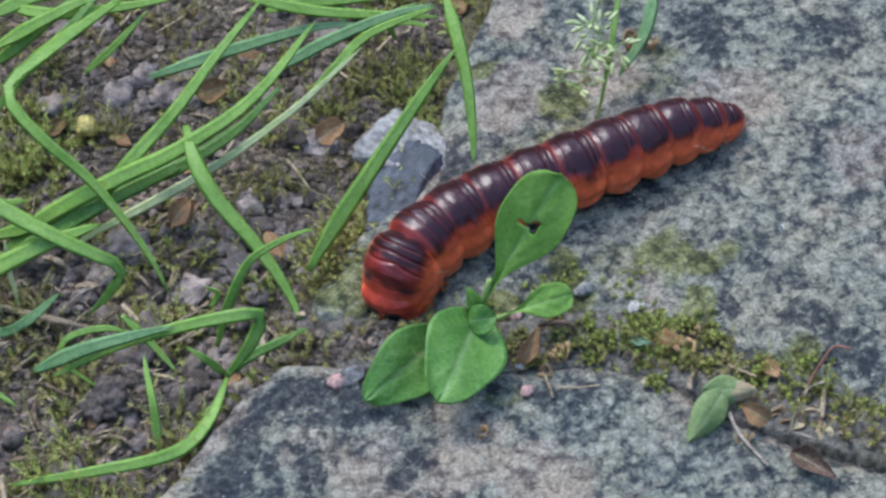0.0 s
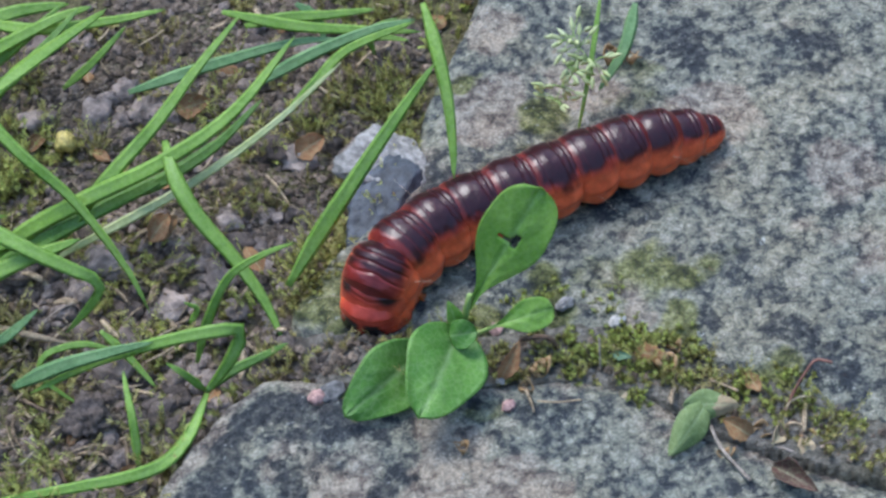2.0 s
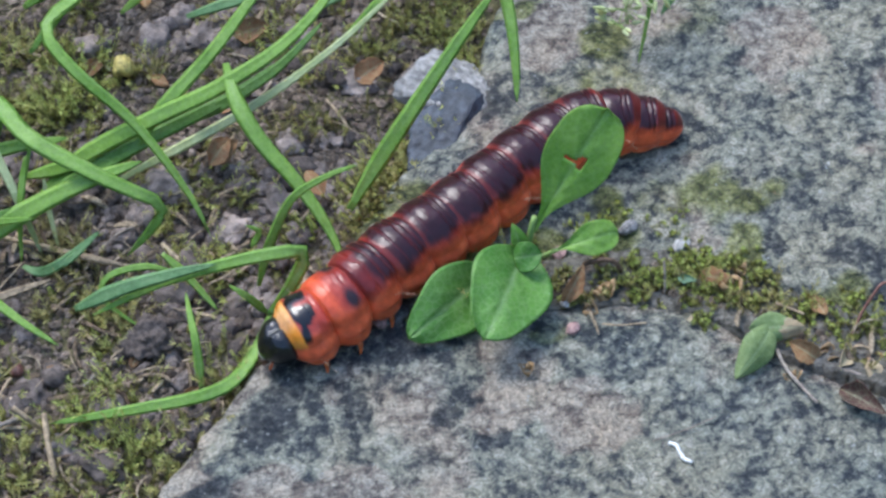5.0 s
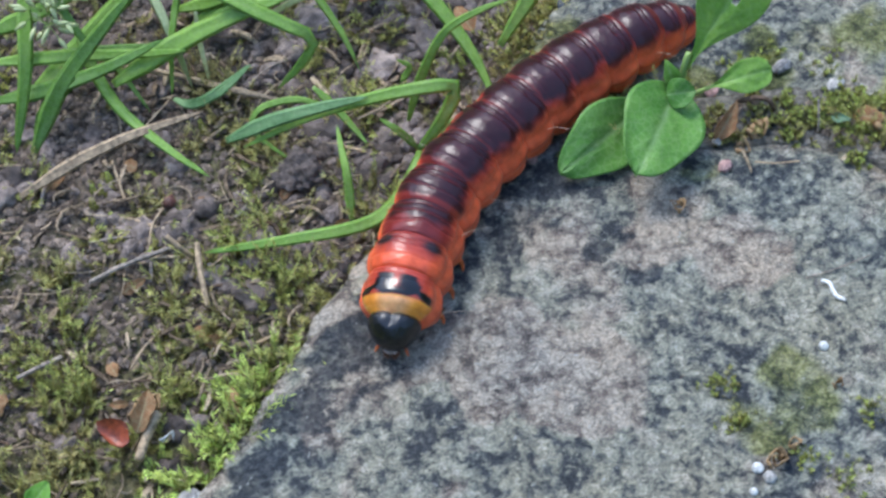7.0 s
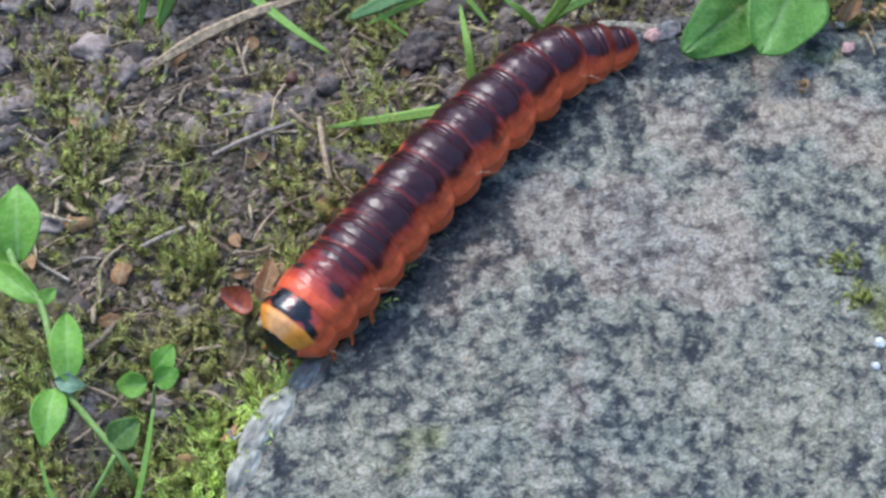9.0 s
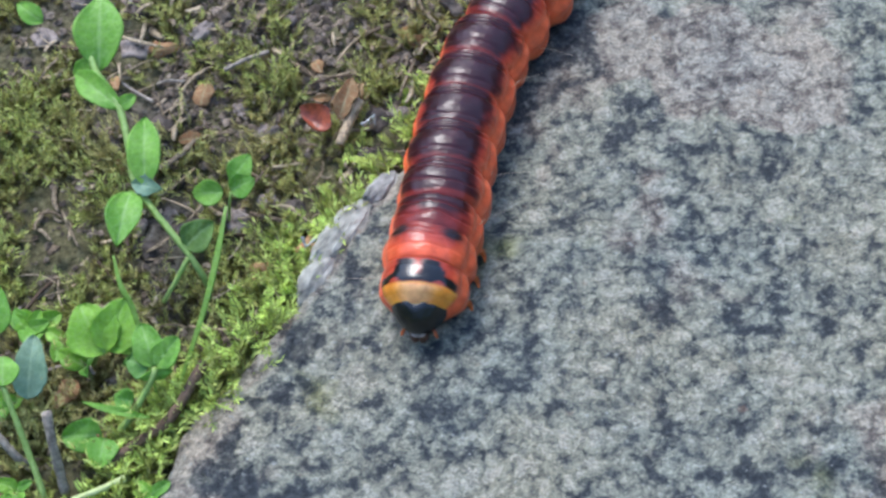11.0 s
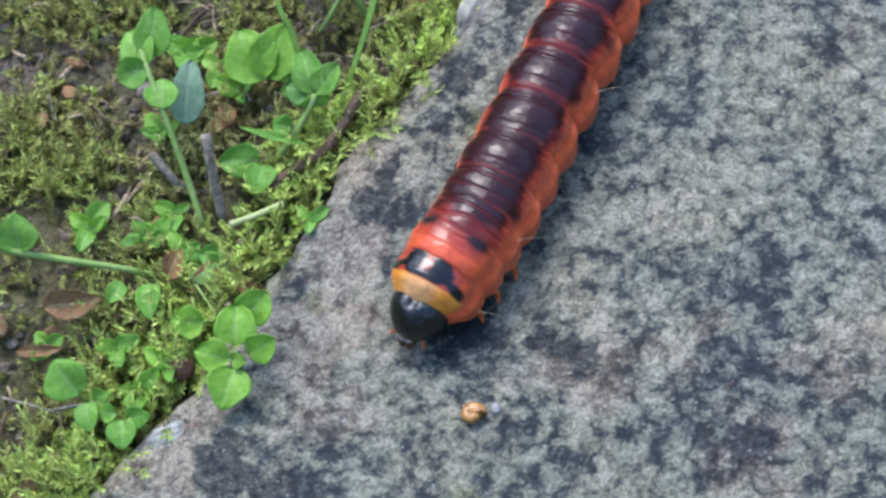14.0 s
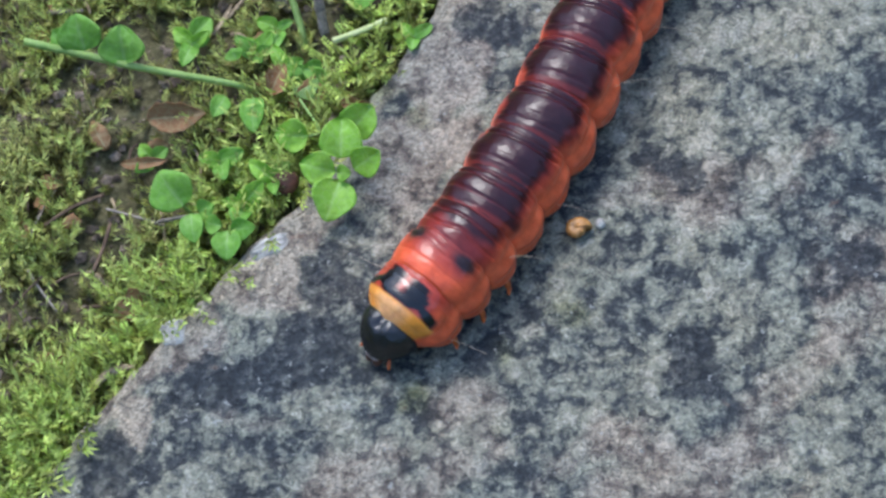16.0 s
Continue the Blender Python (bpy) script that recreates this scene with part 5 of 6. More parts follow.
husk("white_scrap", 45.0, -61.0, 0.5, 0.9, WHITE_BIT, "tiny white scrap on the stone", "scrap", 0.7, "white scraps")
husk("white_scrap", 60.5, -43.5, 0.5, 0.8, WHITE_BIT, "tiny white scrap on the stone", "scrap", 0.6, "white scraps")
husk("white_scrap", -98.0, -128.8, 0.5, 1.6, WHITE_BIT, "pale curled scrap on the moss", "scrap", 0.5, "white scraps")
husk("white_scrap", -87.4, -107.0, 0.8, 1.8, WHITE_BIT, "pale scrap on the moss", "scrap", 0.4, "white scraps")
put("white_grain", lump("white_grain", 0.85, 20, WHITE_BIT, 0.8, 0.1), 17.7, -107.9, 0.5, 0, "tiny round whitish grain on the stone", "grain", "pale grains")
put("white_grain", lump("white_grain", 0.7, 21, WHITE_BIT, 0.8, 0.1), 1.5, -132.0, 0.4, 0, "tiny round whitish grain on the stone", "grain", "pale grains")
put("white_grain", lump("white_grain", 0.8, 22, QUARTZ, 0.8, 0.1), -94.4, -204.6, 0.3, 0, "tiny whitish grain beside a snail shell", "grain", "pale grains")


husk("curled_husk", 6.4, -127.5, 0.5, 2.0, CURL, "crumpled beige husk on mossy stone", "husk", 1.6)
husk("curled_husk", 9.6, -125.0, 0.5, 1.4, CURL, "crumpled beige husk on mossy stone", "husk", 1.2)
husk("curled_husk", 18.5, -115.7, 0.5, 1.3, DEAD_LEAF, "small red-brown curled scrap on the stone", "husk", 0.7)
put("white_grain", lump("white_grain", 1.0, 23, WHITE_BIT, 0.8, 0.15), 2.9, -128.0, 0.4, 0, "pale seed-like grain beside a husk", "grain", "pale grains")
put("white_grain", lump("white_grain", 1.1, 24, QUARTZ, 0.8, 0.15), 4.4, -130.0, 0.4, 0, "pale seed-like grain beside a husk", "grain", "pale grains")


def snail_shell():
    """A tiny coiled shell lying on the stone."""
    ob = thing("snail_shell", (-97.4, -205.8, 0.2), "tiny amber brown snail shell on the stone", "snail shell")
    k = np.linspace(0, 1, 46)
    a = 2 * np.pi * 2.6 * k
    r = 1.9 * (1 - 0.9 * k)
    line = np.stack([-97.4 + 0.42 * r * np.cos(a), -205.8 + 0.42 * r * np.sin(a), 1.1 + 1.0 * k], 1)
    verts, faces = tube(line, 0.05 + 0.66 * r, 12, 46)
    part("whorl", mesh("whorl", verts, faces, SHELL), ob)


snail_shell()


def seed_husk():
    """An open, pointed red-brown seed scale."""
    ob = thing("seed_husk", (-96.3, -104, 0), "glossy red-brown seed husk on the moss", "seed husk")
    u, v = (a.ravel() for a in np.meshgrid(np.linspace(0, 1, 14), np.linspace(-1, 1, 13), indexing="ij"))
    half = 2.4 * np.clip(np.sin(np.pi * np.clip(0.12 + 0.80 * u, 0, 1)), 0, 1) ** 0.7 * (1 - 0.25 * u)
    top = np.stack([-94.4 - 5.0 * u, -104.0 + 1.0 * half * v * (1 - 0.2 * u) + 2.2 * u * u, 0.6 + 1.0 * v * half * 0.55 - 1.1 * (1 - v**2) * np.sin(np.pi * u)], 1)
    f = grid_faces(14, 13)
    n = len(u)
    faces = [tuple(q) for q in f] + [tuple(q[::-1] + n) for q in f]
    part("scale", mesh("scale", np.vstack([top, top - (0, 0, 0.4)]), faces, RED_SEED), ob)


seed_husk()
put("berry", lump("berry", 2.0, 31, BERRY, 0.9, 0.06), -139.2, -194.3, -0.5, 0, "small red-brown berry by the stone's edge", "berry", "berries")
put("berry", lump("berry", 1.3, 32, BERRY, 0.9, 0.2), -86.0, -55.0, -3.6, 0, "small red-brown seed in the soil", "berry", "berries")
put("yellow_bud", lump("yellow_bud", 2.2, 33, plain("yellow_bud", (0.45, 0.36, 0.10), 0.6), 0.9, 0.2), -62.7, 13.2, -3.2, 0, "small yellowish bud in the soil", "bud")


# loose soil clods and litter on the bare ground
def ground_at(x, y):
    return float(soil_height(np.array([x]), np.array([y]))[0])


def scatter_clods():
    shapes = [lump("soil_clod", 1.0, 40 + k, CLOD, 0.75, 0.6, 3) for k in range(7)]
    rng = np.random.RandomState(11)
    made = 0
    put("soil_clod", lump("soil_clod", 4.4, 60, CLOD, 0.75, 0.55, 4), -62.1, -53.5, -3.6, 0, "large grey-brown clod of crumbly soil", "soil clod", "soil clods")
    while made < 215:
        x, y = rng.uniform(-150, 5), rng.uniform(-120, 45)
        if max(inside(np.array([x]), np.array([y]), LOWER)[0], inside(np.array([x]), np.array([y]), UPPER)[0]) > -2.5:
            continue
        cover = moss_cover(np.array([x]), np.array([y]))[0][0]
        near = math.exp(-(((x + 48) / 30) ** 2) - ((y + 28) / 22) ** 2)
        if rng.rand() > 0.25 + 0.75 * near or rng.rand() < cover * 0.9:
            continue
        r = rng.choice([1.1, 1.6, 2.2, 3.0, 3.8], p=[0.22, 0.28, 0.26, 0.17, 0.07])
        put("soil_clod", shapes[rng.randint(7)], x, y, ground_at(x, y) + 0.1 * r, rng.uniform(0, 360), "grey-brown clod of crumbly soil", "soil clod", "soil clods", (r * rng.uniform(0.8, 1.3), r * rng.uniform(0.8, 1.2), r))
        made += 1


def scatter_litter():
    """Dead leaf flakes and short straws lying about on soil and moss."""
    rng = np.random.RandomState(23)
    made = 0
    while made < 230:
        x, y = (rng.uniform(-185, 62), rng.uniform(-235, 48)) if made % 5 < 2 else (rng.uniform(-185, -120), rng.uniform(-215, -140)) if made % 5 == 2 else (rng.uniform(-165, -40), rng.uniform(-150, -45))
        d = max(inside(np.array([x]), np.array([y]), LOWER)[0], inside(np.array([x]), np.array([y]), UPPER)[0])
        if d > -2.0:
            continue
        z, turn = ground_at(x, y) + (1.2 if y > -140 else 2.4), rng.uniform(0, 6.28)
        way = np.array([math.cos(turn), math.sin(turn), rng.uniform(-0.12, 0.2)])
        if made % 3 == 0:
            size = rng.uniform(2.5, 6.5)
            ob = thing("leaf_flake", (x, y, z), "dry brown flake of dead leaf on the ground", "leaf flake", "leaf litter")
            leaf(ob, (x, y, z), tuple(np.array([x, y, z]) + way * size), size * rng.uniform(0.35, 0.7), DEAD_LEAF, cup=rng.uniform(-0.2, 0.3), teeth=1)
        else:
            size = rng.uniform(3, 10)
            a = np.array([x, y, z])
            stick("straw_bit", "short piece of dry straw on the ground", "straw", [tuple(a), tuple(a + way * size * 0.5 + (0, 0, 0.5)), tuple(a + way * size + rng.uniform(-1, 1, 3))], rng.uniform(0.3, 0.7), (STRAW, TWIG, BARK, BARK)[made // 3 % 4])
        made += 1


def scatter_grit():
    """Uncountable crumbs of soil and sand."""
    rng = np.random.RandomState(5)
    ico = np.array([(0, 0, 1), (0.9, 0, 0.2), (0.3, 0.85, 0.2), (-0.75, 0.5, 0.25), (-0.75, -0.5, 0.2), (0.3, -0.85, 0.3), (0, 0, -0.6)])
    tri = np.array([(0, 1, 2), (0, 2, 3), (0, 3, 4), (0, 4, 5), (0, 5, 1), (6, 2, 1), (6, 3, 2), (6, 4, 3), (6, 5, 4), (6, 1, 5)])
    x, y = np.r_[rng.uniform(-190, 72, 26000), rng.uniform(-125, 8, 26000)], np.r_[rng.uniform(-240, 55, 26000), rng.uniform(-100, 52, 26000)]
    d = np.maximum(inside(x, y, LOWER), inside(x, y, UPPER))
    keep = (d < -1.0) & (rng.rand(len(x)) > 0.25 * moss_cover(x, y)[0])
    x, y = x[keep], y[keep]
    n = len(x)
    size = 0.28 + 1.0 * rng.rand(n) ** 3
    turn = rng.uniform(0, 6.28, n)
    c, s = np.cos(turn)[:, None], np.sin(turn)[:, None]
    shape = ico[None] * (1 + 0.35 * rng.uniform(-1, 1, (n, 7, 3))) * size[:, None, None]
    verts = np.stack([shape[..., 0] * c - shape[..., 1] * s, shape[..., 0] * s + shape[..., 1] * c, shape[..., 2] * 0.8], -1)
    verts += np.stack([x, y, soil_height(x, y) + 0.2 * size], 1)[:, None]
    faces = (tri[None] + 7 * np.arange(n)[:, None, None]).reshape(-1, 3)
    tagged(new("grit", mesh("grit", verts.reshape(-1, 3), faces, GRIT, False)), "loose brown crumbs of soil and sand", "grit", kind="stuff")


def scatter_crumbs():
    """Uncountable knobbly lumps of crumbly soil, with dark gaps between them."""
    rng = np.random.RandomState(77)
    bm = bmesh.new()
    bmesh.ops.create_icosphere(bm, subdivisions=2, radius=1.0)
    ball = np.array([v.co for v in bm.verts])
    tri = np.array([[v.index for v in f.verts] for f in bm.faces])
    bm.free()
    x, y = np.r_[rng.uniform(-170, 6, 4200), rng.uniform(-85, -5, 2600)], np.r_[rng.uniform(-150, 50, 4200), rng.uniform(-75, 20, 2600)]
    wet = fbm(x + 400, y + 90, 18, 3)
    d = np.maximum(inside(x, y, LOWER), inside(x, y, UPPER))
    keep = (d < -2.0) & (rng.rand(len(x)) > 1.15 * moss_cover(x, y)[0]) & (rng.rand(len(x)) < (0.55 + 3 * wet) * (1 - 0.6 * smooth(-14, 6, y)))
    x, y = x[keep], y[keep]
    n = len(x)
    size = 0.55 + 1.5 * rng.rand(n) ** 2.2
    warp = np.zeros((n, len(ball)))
    for scale, amount in ((1.1, 0.30), (2.3, 0.22)):
        push = rng.normal(0, scale, (n, 3, 3))
        warp += amount * np.sin(np.einsum("vk,nkc->nvc", ball, push) + rng.uniform(0, 6.28, (n, 1, 3))).sum(-1)
    shape = ball[None] * (1 + 0.8 * warp)[..., None] * size[:, None, None] * np.stack([rng.uniform(0.8, 1.3, n), rng.uniform(0.8, 1.2, n), rng.uniform(0.6, 0.9, n)], 1)[:, None]
    shape += np.stack([x, y, soil_height(x, y) + 0.15 * size], 1)[:, None]
    faces = (tri[None] + len(ball) * np.arange(n)[:, None, None]).reshape(-1, 3)
    tagged(new("soil_crumbs", mesh("soil_crumbs", shape.reshape(-1, 3), faces, CLOD)), "knobbly grey-brown crumbs of soil", "soil", kind="stuff")


def scatter_fibres():
    """Uncountable brown plant fibres and rotting bits lying crisscross on soil and moss."""
    rng = np.random.RandomState(31)
    x, y = np.r_[rng.uniform(-190, 70, 1500), rng.uniform(-150, -30, 900)], np.r_[rng.uniform(-240, 50, 1500), rng.uniform(-140, 0, 900)]
    keep = np.maximum(inside(x, y, LOWER), inside(x, y, UPPER)) < -1.2
    x, y = x[keep], y[keep]
    n, count = len(x), 6
    turn, bend = rng.uniform(0, 6.28, n), rng.normal(0, 0.9, n)
    size, thick = 2.0 + 9.0 * rng.rand(n) ** 2.2, 0.05 + 0.14 * rng.rand(n) ** 2
    u = np.linspace(0, 1, count)
    way = turn[:, None] + bend[:, None] * u
    px = x[:, None] + np.cumsum(np.cos(way), 1) * size[:, None] / count
    py = y[:, None] + np.cumsum(np.sin(way), 1) * size[:, None] / count
    pz = soil_height(x, y)[:, None] + 0.9 + rng.uniform(0, 1.5, n)[:, None] + np.sin(3 * u + turn[:, None]) * 0.5 + rng.normal(0, 0.12, n)[:, None] * size[:, None] * u
    line = np.stack([px, py, pz], -1)
    side = np.stack([-np.sin(way), np.cos(way), 0 * way], -1)
    t = (thick[:, None] * (0.5 + np.sin(np.pi * (0.1 + 0.8 * u))))[..., None]
    flat = rng.uniform(0.8, 3.6, n)[:, None, None]
    up = np.array([0, 0, 1.0])
    ring = np.stack([line + side * t * flat, line + up * t, line - side * t * flat, line - up * t], 2).reshape(n, -1, 3)
    quad = [(i * 4 + k, i * 4 + (k + 1) % 4, i * 4 + 4 + (k + 1) % 4, i * 4 + 4 + k) for i in range(count - 1) for k in range(4)]
    quad += [(3, 2, 1, 0), tuple(range(4 * count - 4, 4 * count))]
    faces = (np.array(quad)[None] + (4 * count) * np.arange(n)[:, None, None]).reshape(-1, 4)
    tagged(new("plant_fibres", mesh("plant_fibres", ring.reshape(-1, 3), faces, FIBRE)), "brown rotting plant fibres on soil and moss", "plant litter", kind="stuff")


STONE_TUFTS = [(1.8, -118.7, 1.6), (0.7, -112, 1.4), (23, -120.5, 1.8), (11, -126.6, 1.3), (15.9, -132.6, 1.8), (32, -49.7, 2.2), (21.6, -46.1, 1.6), (15.5, -46.1, 1.8),
               (43.2, -63.7, 1.6), (58.7, -73.3, 1.8), (48.7, -73.6, 2.0), (-22.8, -33.8, 2.4), (-18.2, -30.8, 2.0), (32.5, -57.6, 1.6), (40, -60, 1.4), (26, -60.5, 1.5), (53, -79, 1.8)]


def moss_bed():
    """Feathery moss shoots, thick along the stones and thin on the bare soil."""
    rng = np.random.RandomState(9)
    x, y = rng.uniform(-195, 75, 80000), rng.uniform(-250, 55, 80000)
    low, up = inside(x, y, LOWER), inside(x, y, UPPER)
    cover, fresh = moss_cover(x, y)
    tuft = np.clip(smooth(-0.10, 0.16, fbm(x + 33, y + 21, 9, 3)) + 0.55 * smooth(-7, -1, low) + 0.12 * smooth(-135, -165, y), 0, 1)
    keep = (np.maximum(low, up) < -0.3) & (rng.rand(len(x)) < 0.95 * cover * tuft)
    x, y, fresh, tuft = x[keep], y[keep], fresh[keep], tuft[keep]
    on_stone = [(cx + rng.normal(0, r, 30), cy + rng.normal(0, r, 30)) for cx, cy, r in STONE_TUFTS]
    seam_x = rng.uniform(4, 66, 55)
    seam_y = np.interp(seam_x, (4, 22, 35, 46, 57, 68), (-57, -59, -65, -74, -82, -91)) + rng.normal(0, 4.6, 55)
    on_stone += [(cx + rng.normal(0, 0.9, 14), cy + rng.normal(0, 0.9, 14)) for cx, cy in zip(seam_x, seam_y)]
    extra = np.concatenate([a for a, _ in on_stone]), np.concatenate([b for _, b in on_stone])
    z = np.r_[soil_height(x, y), np.full(len(extra[0]), -0.3)]
    low_growth = np.r_[np.ones(len(x)), np.full(len(extra[0]), 0.24)]
    x, y = np.r_[x, extra[0]], np.r_[y, extra[1]]
    fresh, tuft = np.r_[fresh, rng.uniform(0.25, 0.85, len(extra[0]))], np.r_[tuft, np.full(len(extra[0]), 0.5)]
    n, leaves = len(x), 24
    tall = (1.8 + 5.4 * rng.rand(n) ** 1.3) * (0.55 + 0.6 * fresh + 0.6 * tuft) * low_growth
    lean, turn = rng.uniform(0.2, 1.1, n), rng.uniform(0, 6.28, n)
    axis = np.stack([np.sin(lean) * np.cos(turn), np.sin(lean) * np.sin(turn), np.cos(lean)], 1)
    across = unit(np.cross(axis, rng.uniform(-1, 1, (n, 3))))
    third = np.cross(axis, across)
    verts, tint = [], []
    dry = smooth(-0.02, 0.14, fbm(x + 140, y + 60, 14, 3))[:, None] * (1 - fresh[:, None])
    old, new_tip = np.array([0.33, 0.275, 0.115]), np.array([0.46, 0.57, 0.15]) * (1 - dry) + np.array([0.56, 0.49, 0.24]) * dry
    for k in range(leaves):
        f = (k + 0.6) / leaves
        angle = 2.4 * k + rng.uniform(0, 1, n)
        out = np.cos(angle)[:, None] * across + np.sin(angle)[:, None] * third
        root = np.stack([x, y, z], 1) + axis * (tall * f)[:, None] - np.array([0, 0, 0.4])
        long = (0.45 + 0.55 * low_growth) * (1.2 + 0.9 * rng.rand(n)) * (1.2 - 0.6 * f) * (0.8 + 0.5 * fresh)
        tip = root + (0.55 * out + 0.8 * axis + rng.normal(0, 0.12, (n, 3))) * long[:, None]
        flat = unit(np.cross(out, axis)) * (0.12 * long)[:, None]
        mid = 0.55 * root + 0.45 * tip
        verts.append(np.stack([root, mid - flat, tip, mid + flat], 1))
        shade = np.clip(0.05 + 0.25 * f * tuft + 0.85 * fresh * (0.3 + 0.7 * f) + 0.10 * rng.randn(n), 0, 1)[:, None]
        # the last factor paints shade between the shoots: dark roots, brighter tips
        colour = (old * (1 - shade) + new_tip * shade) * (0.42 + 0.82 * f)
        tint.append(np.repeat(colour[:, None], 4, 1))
    verts = np.concatenate(verts).reshape(-1, 3)
    q = 4 * np.arange(len(verts) // 4)[:, None]
    faces = np.concatenate([q + (0, 1, 2), q + (0, 2, 3)])
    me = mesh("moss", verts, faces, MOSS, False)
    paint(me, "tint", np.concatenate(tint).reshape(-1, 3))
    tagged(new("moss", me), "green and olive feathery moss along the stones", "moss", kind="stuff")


def feather_moss():
    """Long feathery shoots of fresh moss, thickest along the rims of the stones."""
    rng = np.random.RandomState(51)
    x, y = rng.uniform(-195, 30, 40000), rng.uniform(-250, 50, 40000)
    low, up = inside(x, y, LOWER), inside(x, y, UPPER)
    tufts = smooth(-0.06, 0.14, fbm(x + 210, y + 35, 8, 3))
    rim_low = smooth(-17, -5, low) * smooth(-88, -108, y)
    rim_up = smooth(-12, -3, up) * smooth(-44, -30, y)
    wild = smooth(0.06, 0.20, fbm(x + 9, y + 310, 15, 3)) * (0.34 + 0.45 * smooth(-60, -100, y))
    chance = np.clip(rim_low * (0.25 + 0.75 * tufts) + 0.45 * rim_up * tufts + wild * tufts, 0, 1)
    keep = (np.maximum(low, up) < -0.5) & (rng.rand(len(x)) < chance)
    x, y, rim_low, tufts = x[keep], y[keep], rim_low[keep], tufts[keep]
    n, pairs = len(x), 13
    fresh = np.clip(0.26 + 0.2 * smooth(-80, -120, y) + 0.54 * rim_low + 0.25 * rng.randn(n) + 1.2 * fbm(x + 77, y + 5, 22, 2), 0.05, 1)
    long = (3.6 + 3.6 * rng.rand(n)) * (0.75 + 0.4 * rim_low)
    turn = rng.uniform(0, 6.28, n)
    fore = np.stack([np.cos(turn), np.sin(turn), 0 * turn], 1)
    side = np.stack([-np.sin(turn), np.cos(turn), 0 * turn], 1)
    rise, out = rng.uniform(0.55, 1.0, n), rng.uniform(0.2, 0.6, n)
    root = np.stack([x, y, soil_height(x, y) - 0.3], 1)
    verts, tint = [], []
    dull, bright = np.array([0.30, 0.275, 0.070]), np.array([0.52, 0.69, 0.15])
    for k in range(pairs):
        f = (k + 1) / pairs
        spot = root + fore * (long * out * (0.4 * f + 0.6 * f * f))[:, None] + np.array([0, 0, 1.0]) * (long * rise * (f - 0.35 * f * f))[:, None]
        axis = unit(fore * (out * (0.4 + 1.2 * f))[:, None] + np.array([0, 0, 1.0]) * (rise * (1 - 0.7 * f))[:, None])
        over = np.cross(side, axis)
        for sign in (-1, 1):
            size = long * 0.23 * (1.12 - 0.75 * f) * rng.uniform(0.8, 1.25, n)
            way = unit(side * sign * 0.85 + axis * 0.75 + over * rng.uniform(-0.5, 0.5, n)[:, None])
            across = unit(np.cross(way, over)) * (0.20 * size)[:, None]
            middle = spot + way * (0.45 * size)[:, None] + over * (0.06 * size)[:, None]
            verts.append(np.stack([spot, middle - across, spot + way * size[:, None], middle + across], 1))
            # share is freshness; the factor after it paints the shaded depth near each root
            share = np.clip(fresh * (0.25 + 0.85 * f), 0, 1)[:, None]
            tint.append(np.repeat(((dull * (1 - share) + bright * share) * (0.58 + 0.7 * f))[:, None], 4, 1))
    verts = np.concatenate(verts).reshape(-1, 3)
    q = 4 * np.arange(len(verts) // 4)[:, None]
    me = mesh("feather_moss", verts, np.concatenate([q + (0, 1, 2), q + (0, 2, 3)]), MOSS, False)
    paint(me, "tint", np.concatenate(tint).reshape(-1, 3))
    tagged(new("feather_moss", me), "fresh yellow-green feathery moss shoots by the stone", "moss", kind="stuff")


scatter_clods()
scatter_crumbs()
scatter_litter()
scatter_grit()
scatter_fibres()
moss_bed()
feather_moss()


# ---------------------------------------------------------------- the caterpillar, built of rigid rings
# name, middle along the body, half length, half width, half height
RINGS = [("prothorax", 8.4, 3.2, 6.5, 6.0), ("mesothorax", 14.2, 3.1, 6.9, 6.5), ("metathorax", 20.0, 3.2, 6.95, 6.65),
         ("segment", 26.6, 3.6, 6.95, 6.7), ("segment", 33.8, 3.75, 6.95, 6.7), ("segment", 41.2, 3.8, 6.95, 6.7), ("segment", 48.7, 3.8, 6.9, 6.65),
         ("segment", 56.2, 3.8, 6.85, 6.6), ("segment", 63.5, 3.7, 6.75, 6.5), ("segment", 70.4, 3.5, 6.5, 6.25), ("segment", 76.8, 3.3, 6.0, 5.8),
         ("segment", 81.9, 3.1, 5.0, 4.85), ("tail_segment", 86.0, 3.2, 3.7, 3.5)]
LENGTH = 88.5
DARK, WINE = np.array([0.017, 0.0042, 0.0080]), np.array([0.120, 0.012, 0.016])
RED, ORANGE = np.array([0.34, 0.040, 0.028]), np.array([0.76, 0.126, 0.046])
PALE, BLACK, AMBER = np.array([0.80, 0.22, 0.095]), np.array([0.007, 0.007, 0.009]), np.array([0.86, 0.33, 0.045])
# the creases across the back of a ring: place, depth, half breadth
FOLDS = {0: [(-0.75, 0.02, 0.08)], 1: [(-0.62, 0.026, 0.07), (-0.25, 0.02, 0.07), (0.45, 0.016, 0.07)],
         2: [(-0.74, 0.040, 0.07), (-0.22, 0.046, 0.07), (0.34, 0.042, 0.07)],
         3: [(-0.70, 0.048, 0.06), (-0.36, 0.052, 0.06), (0.38, 0.036, 0.06)]}
USUAL = [(-0.76, 0.042, 0.05), (-0.47, 0.062, 0.06), (0.60, 0.022, 0.06)]


def creases(number, s, phi, wob):
    """Depth of the creases over a ring's back."""
    bowed = s + 0.10 * phi**2 + 0.13 * wob
    return sum(depth * np.exp(-(((bowed - at) / breadth) ** 2)) for at, depth, breadth in FOLDS.get(number, USUAL))


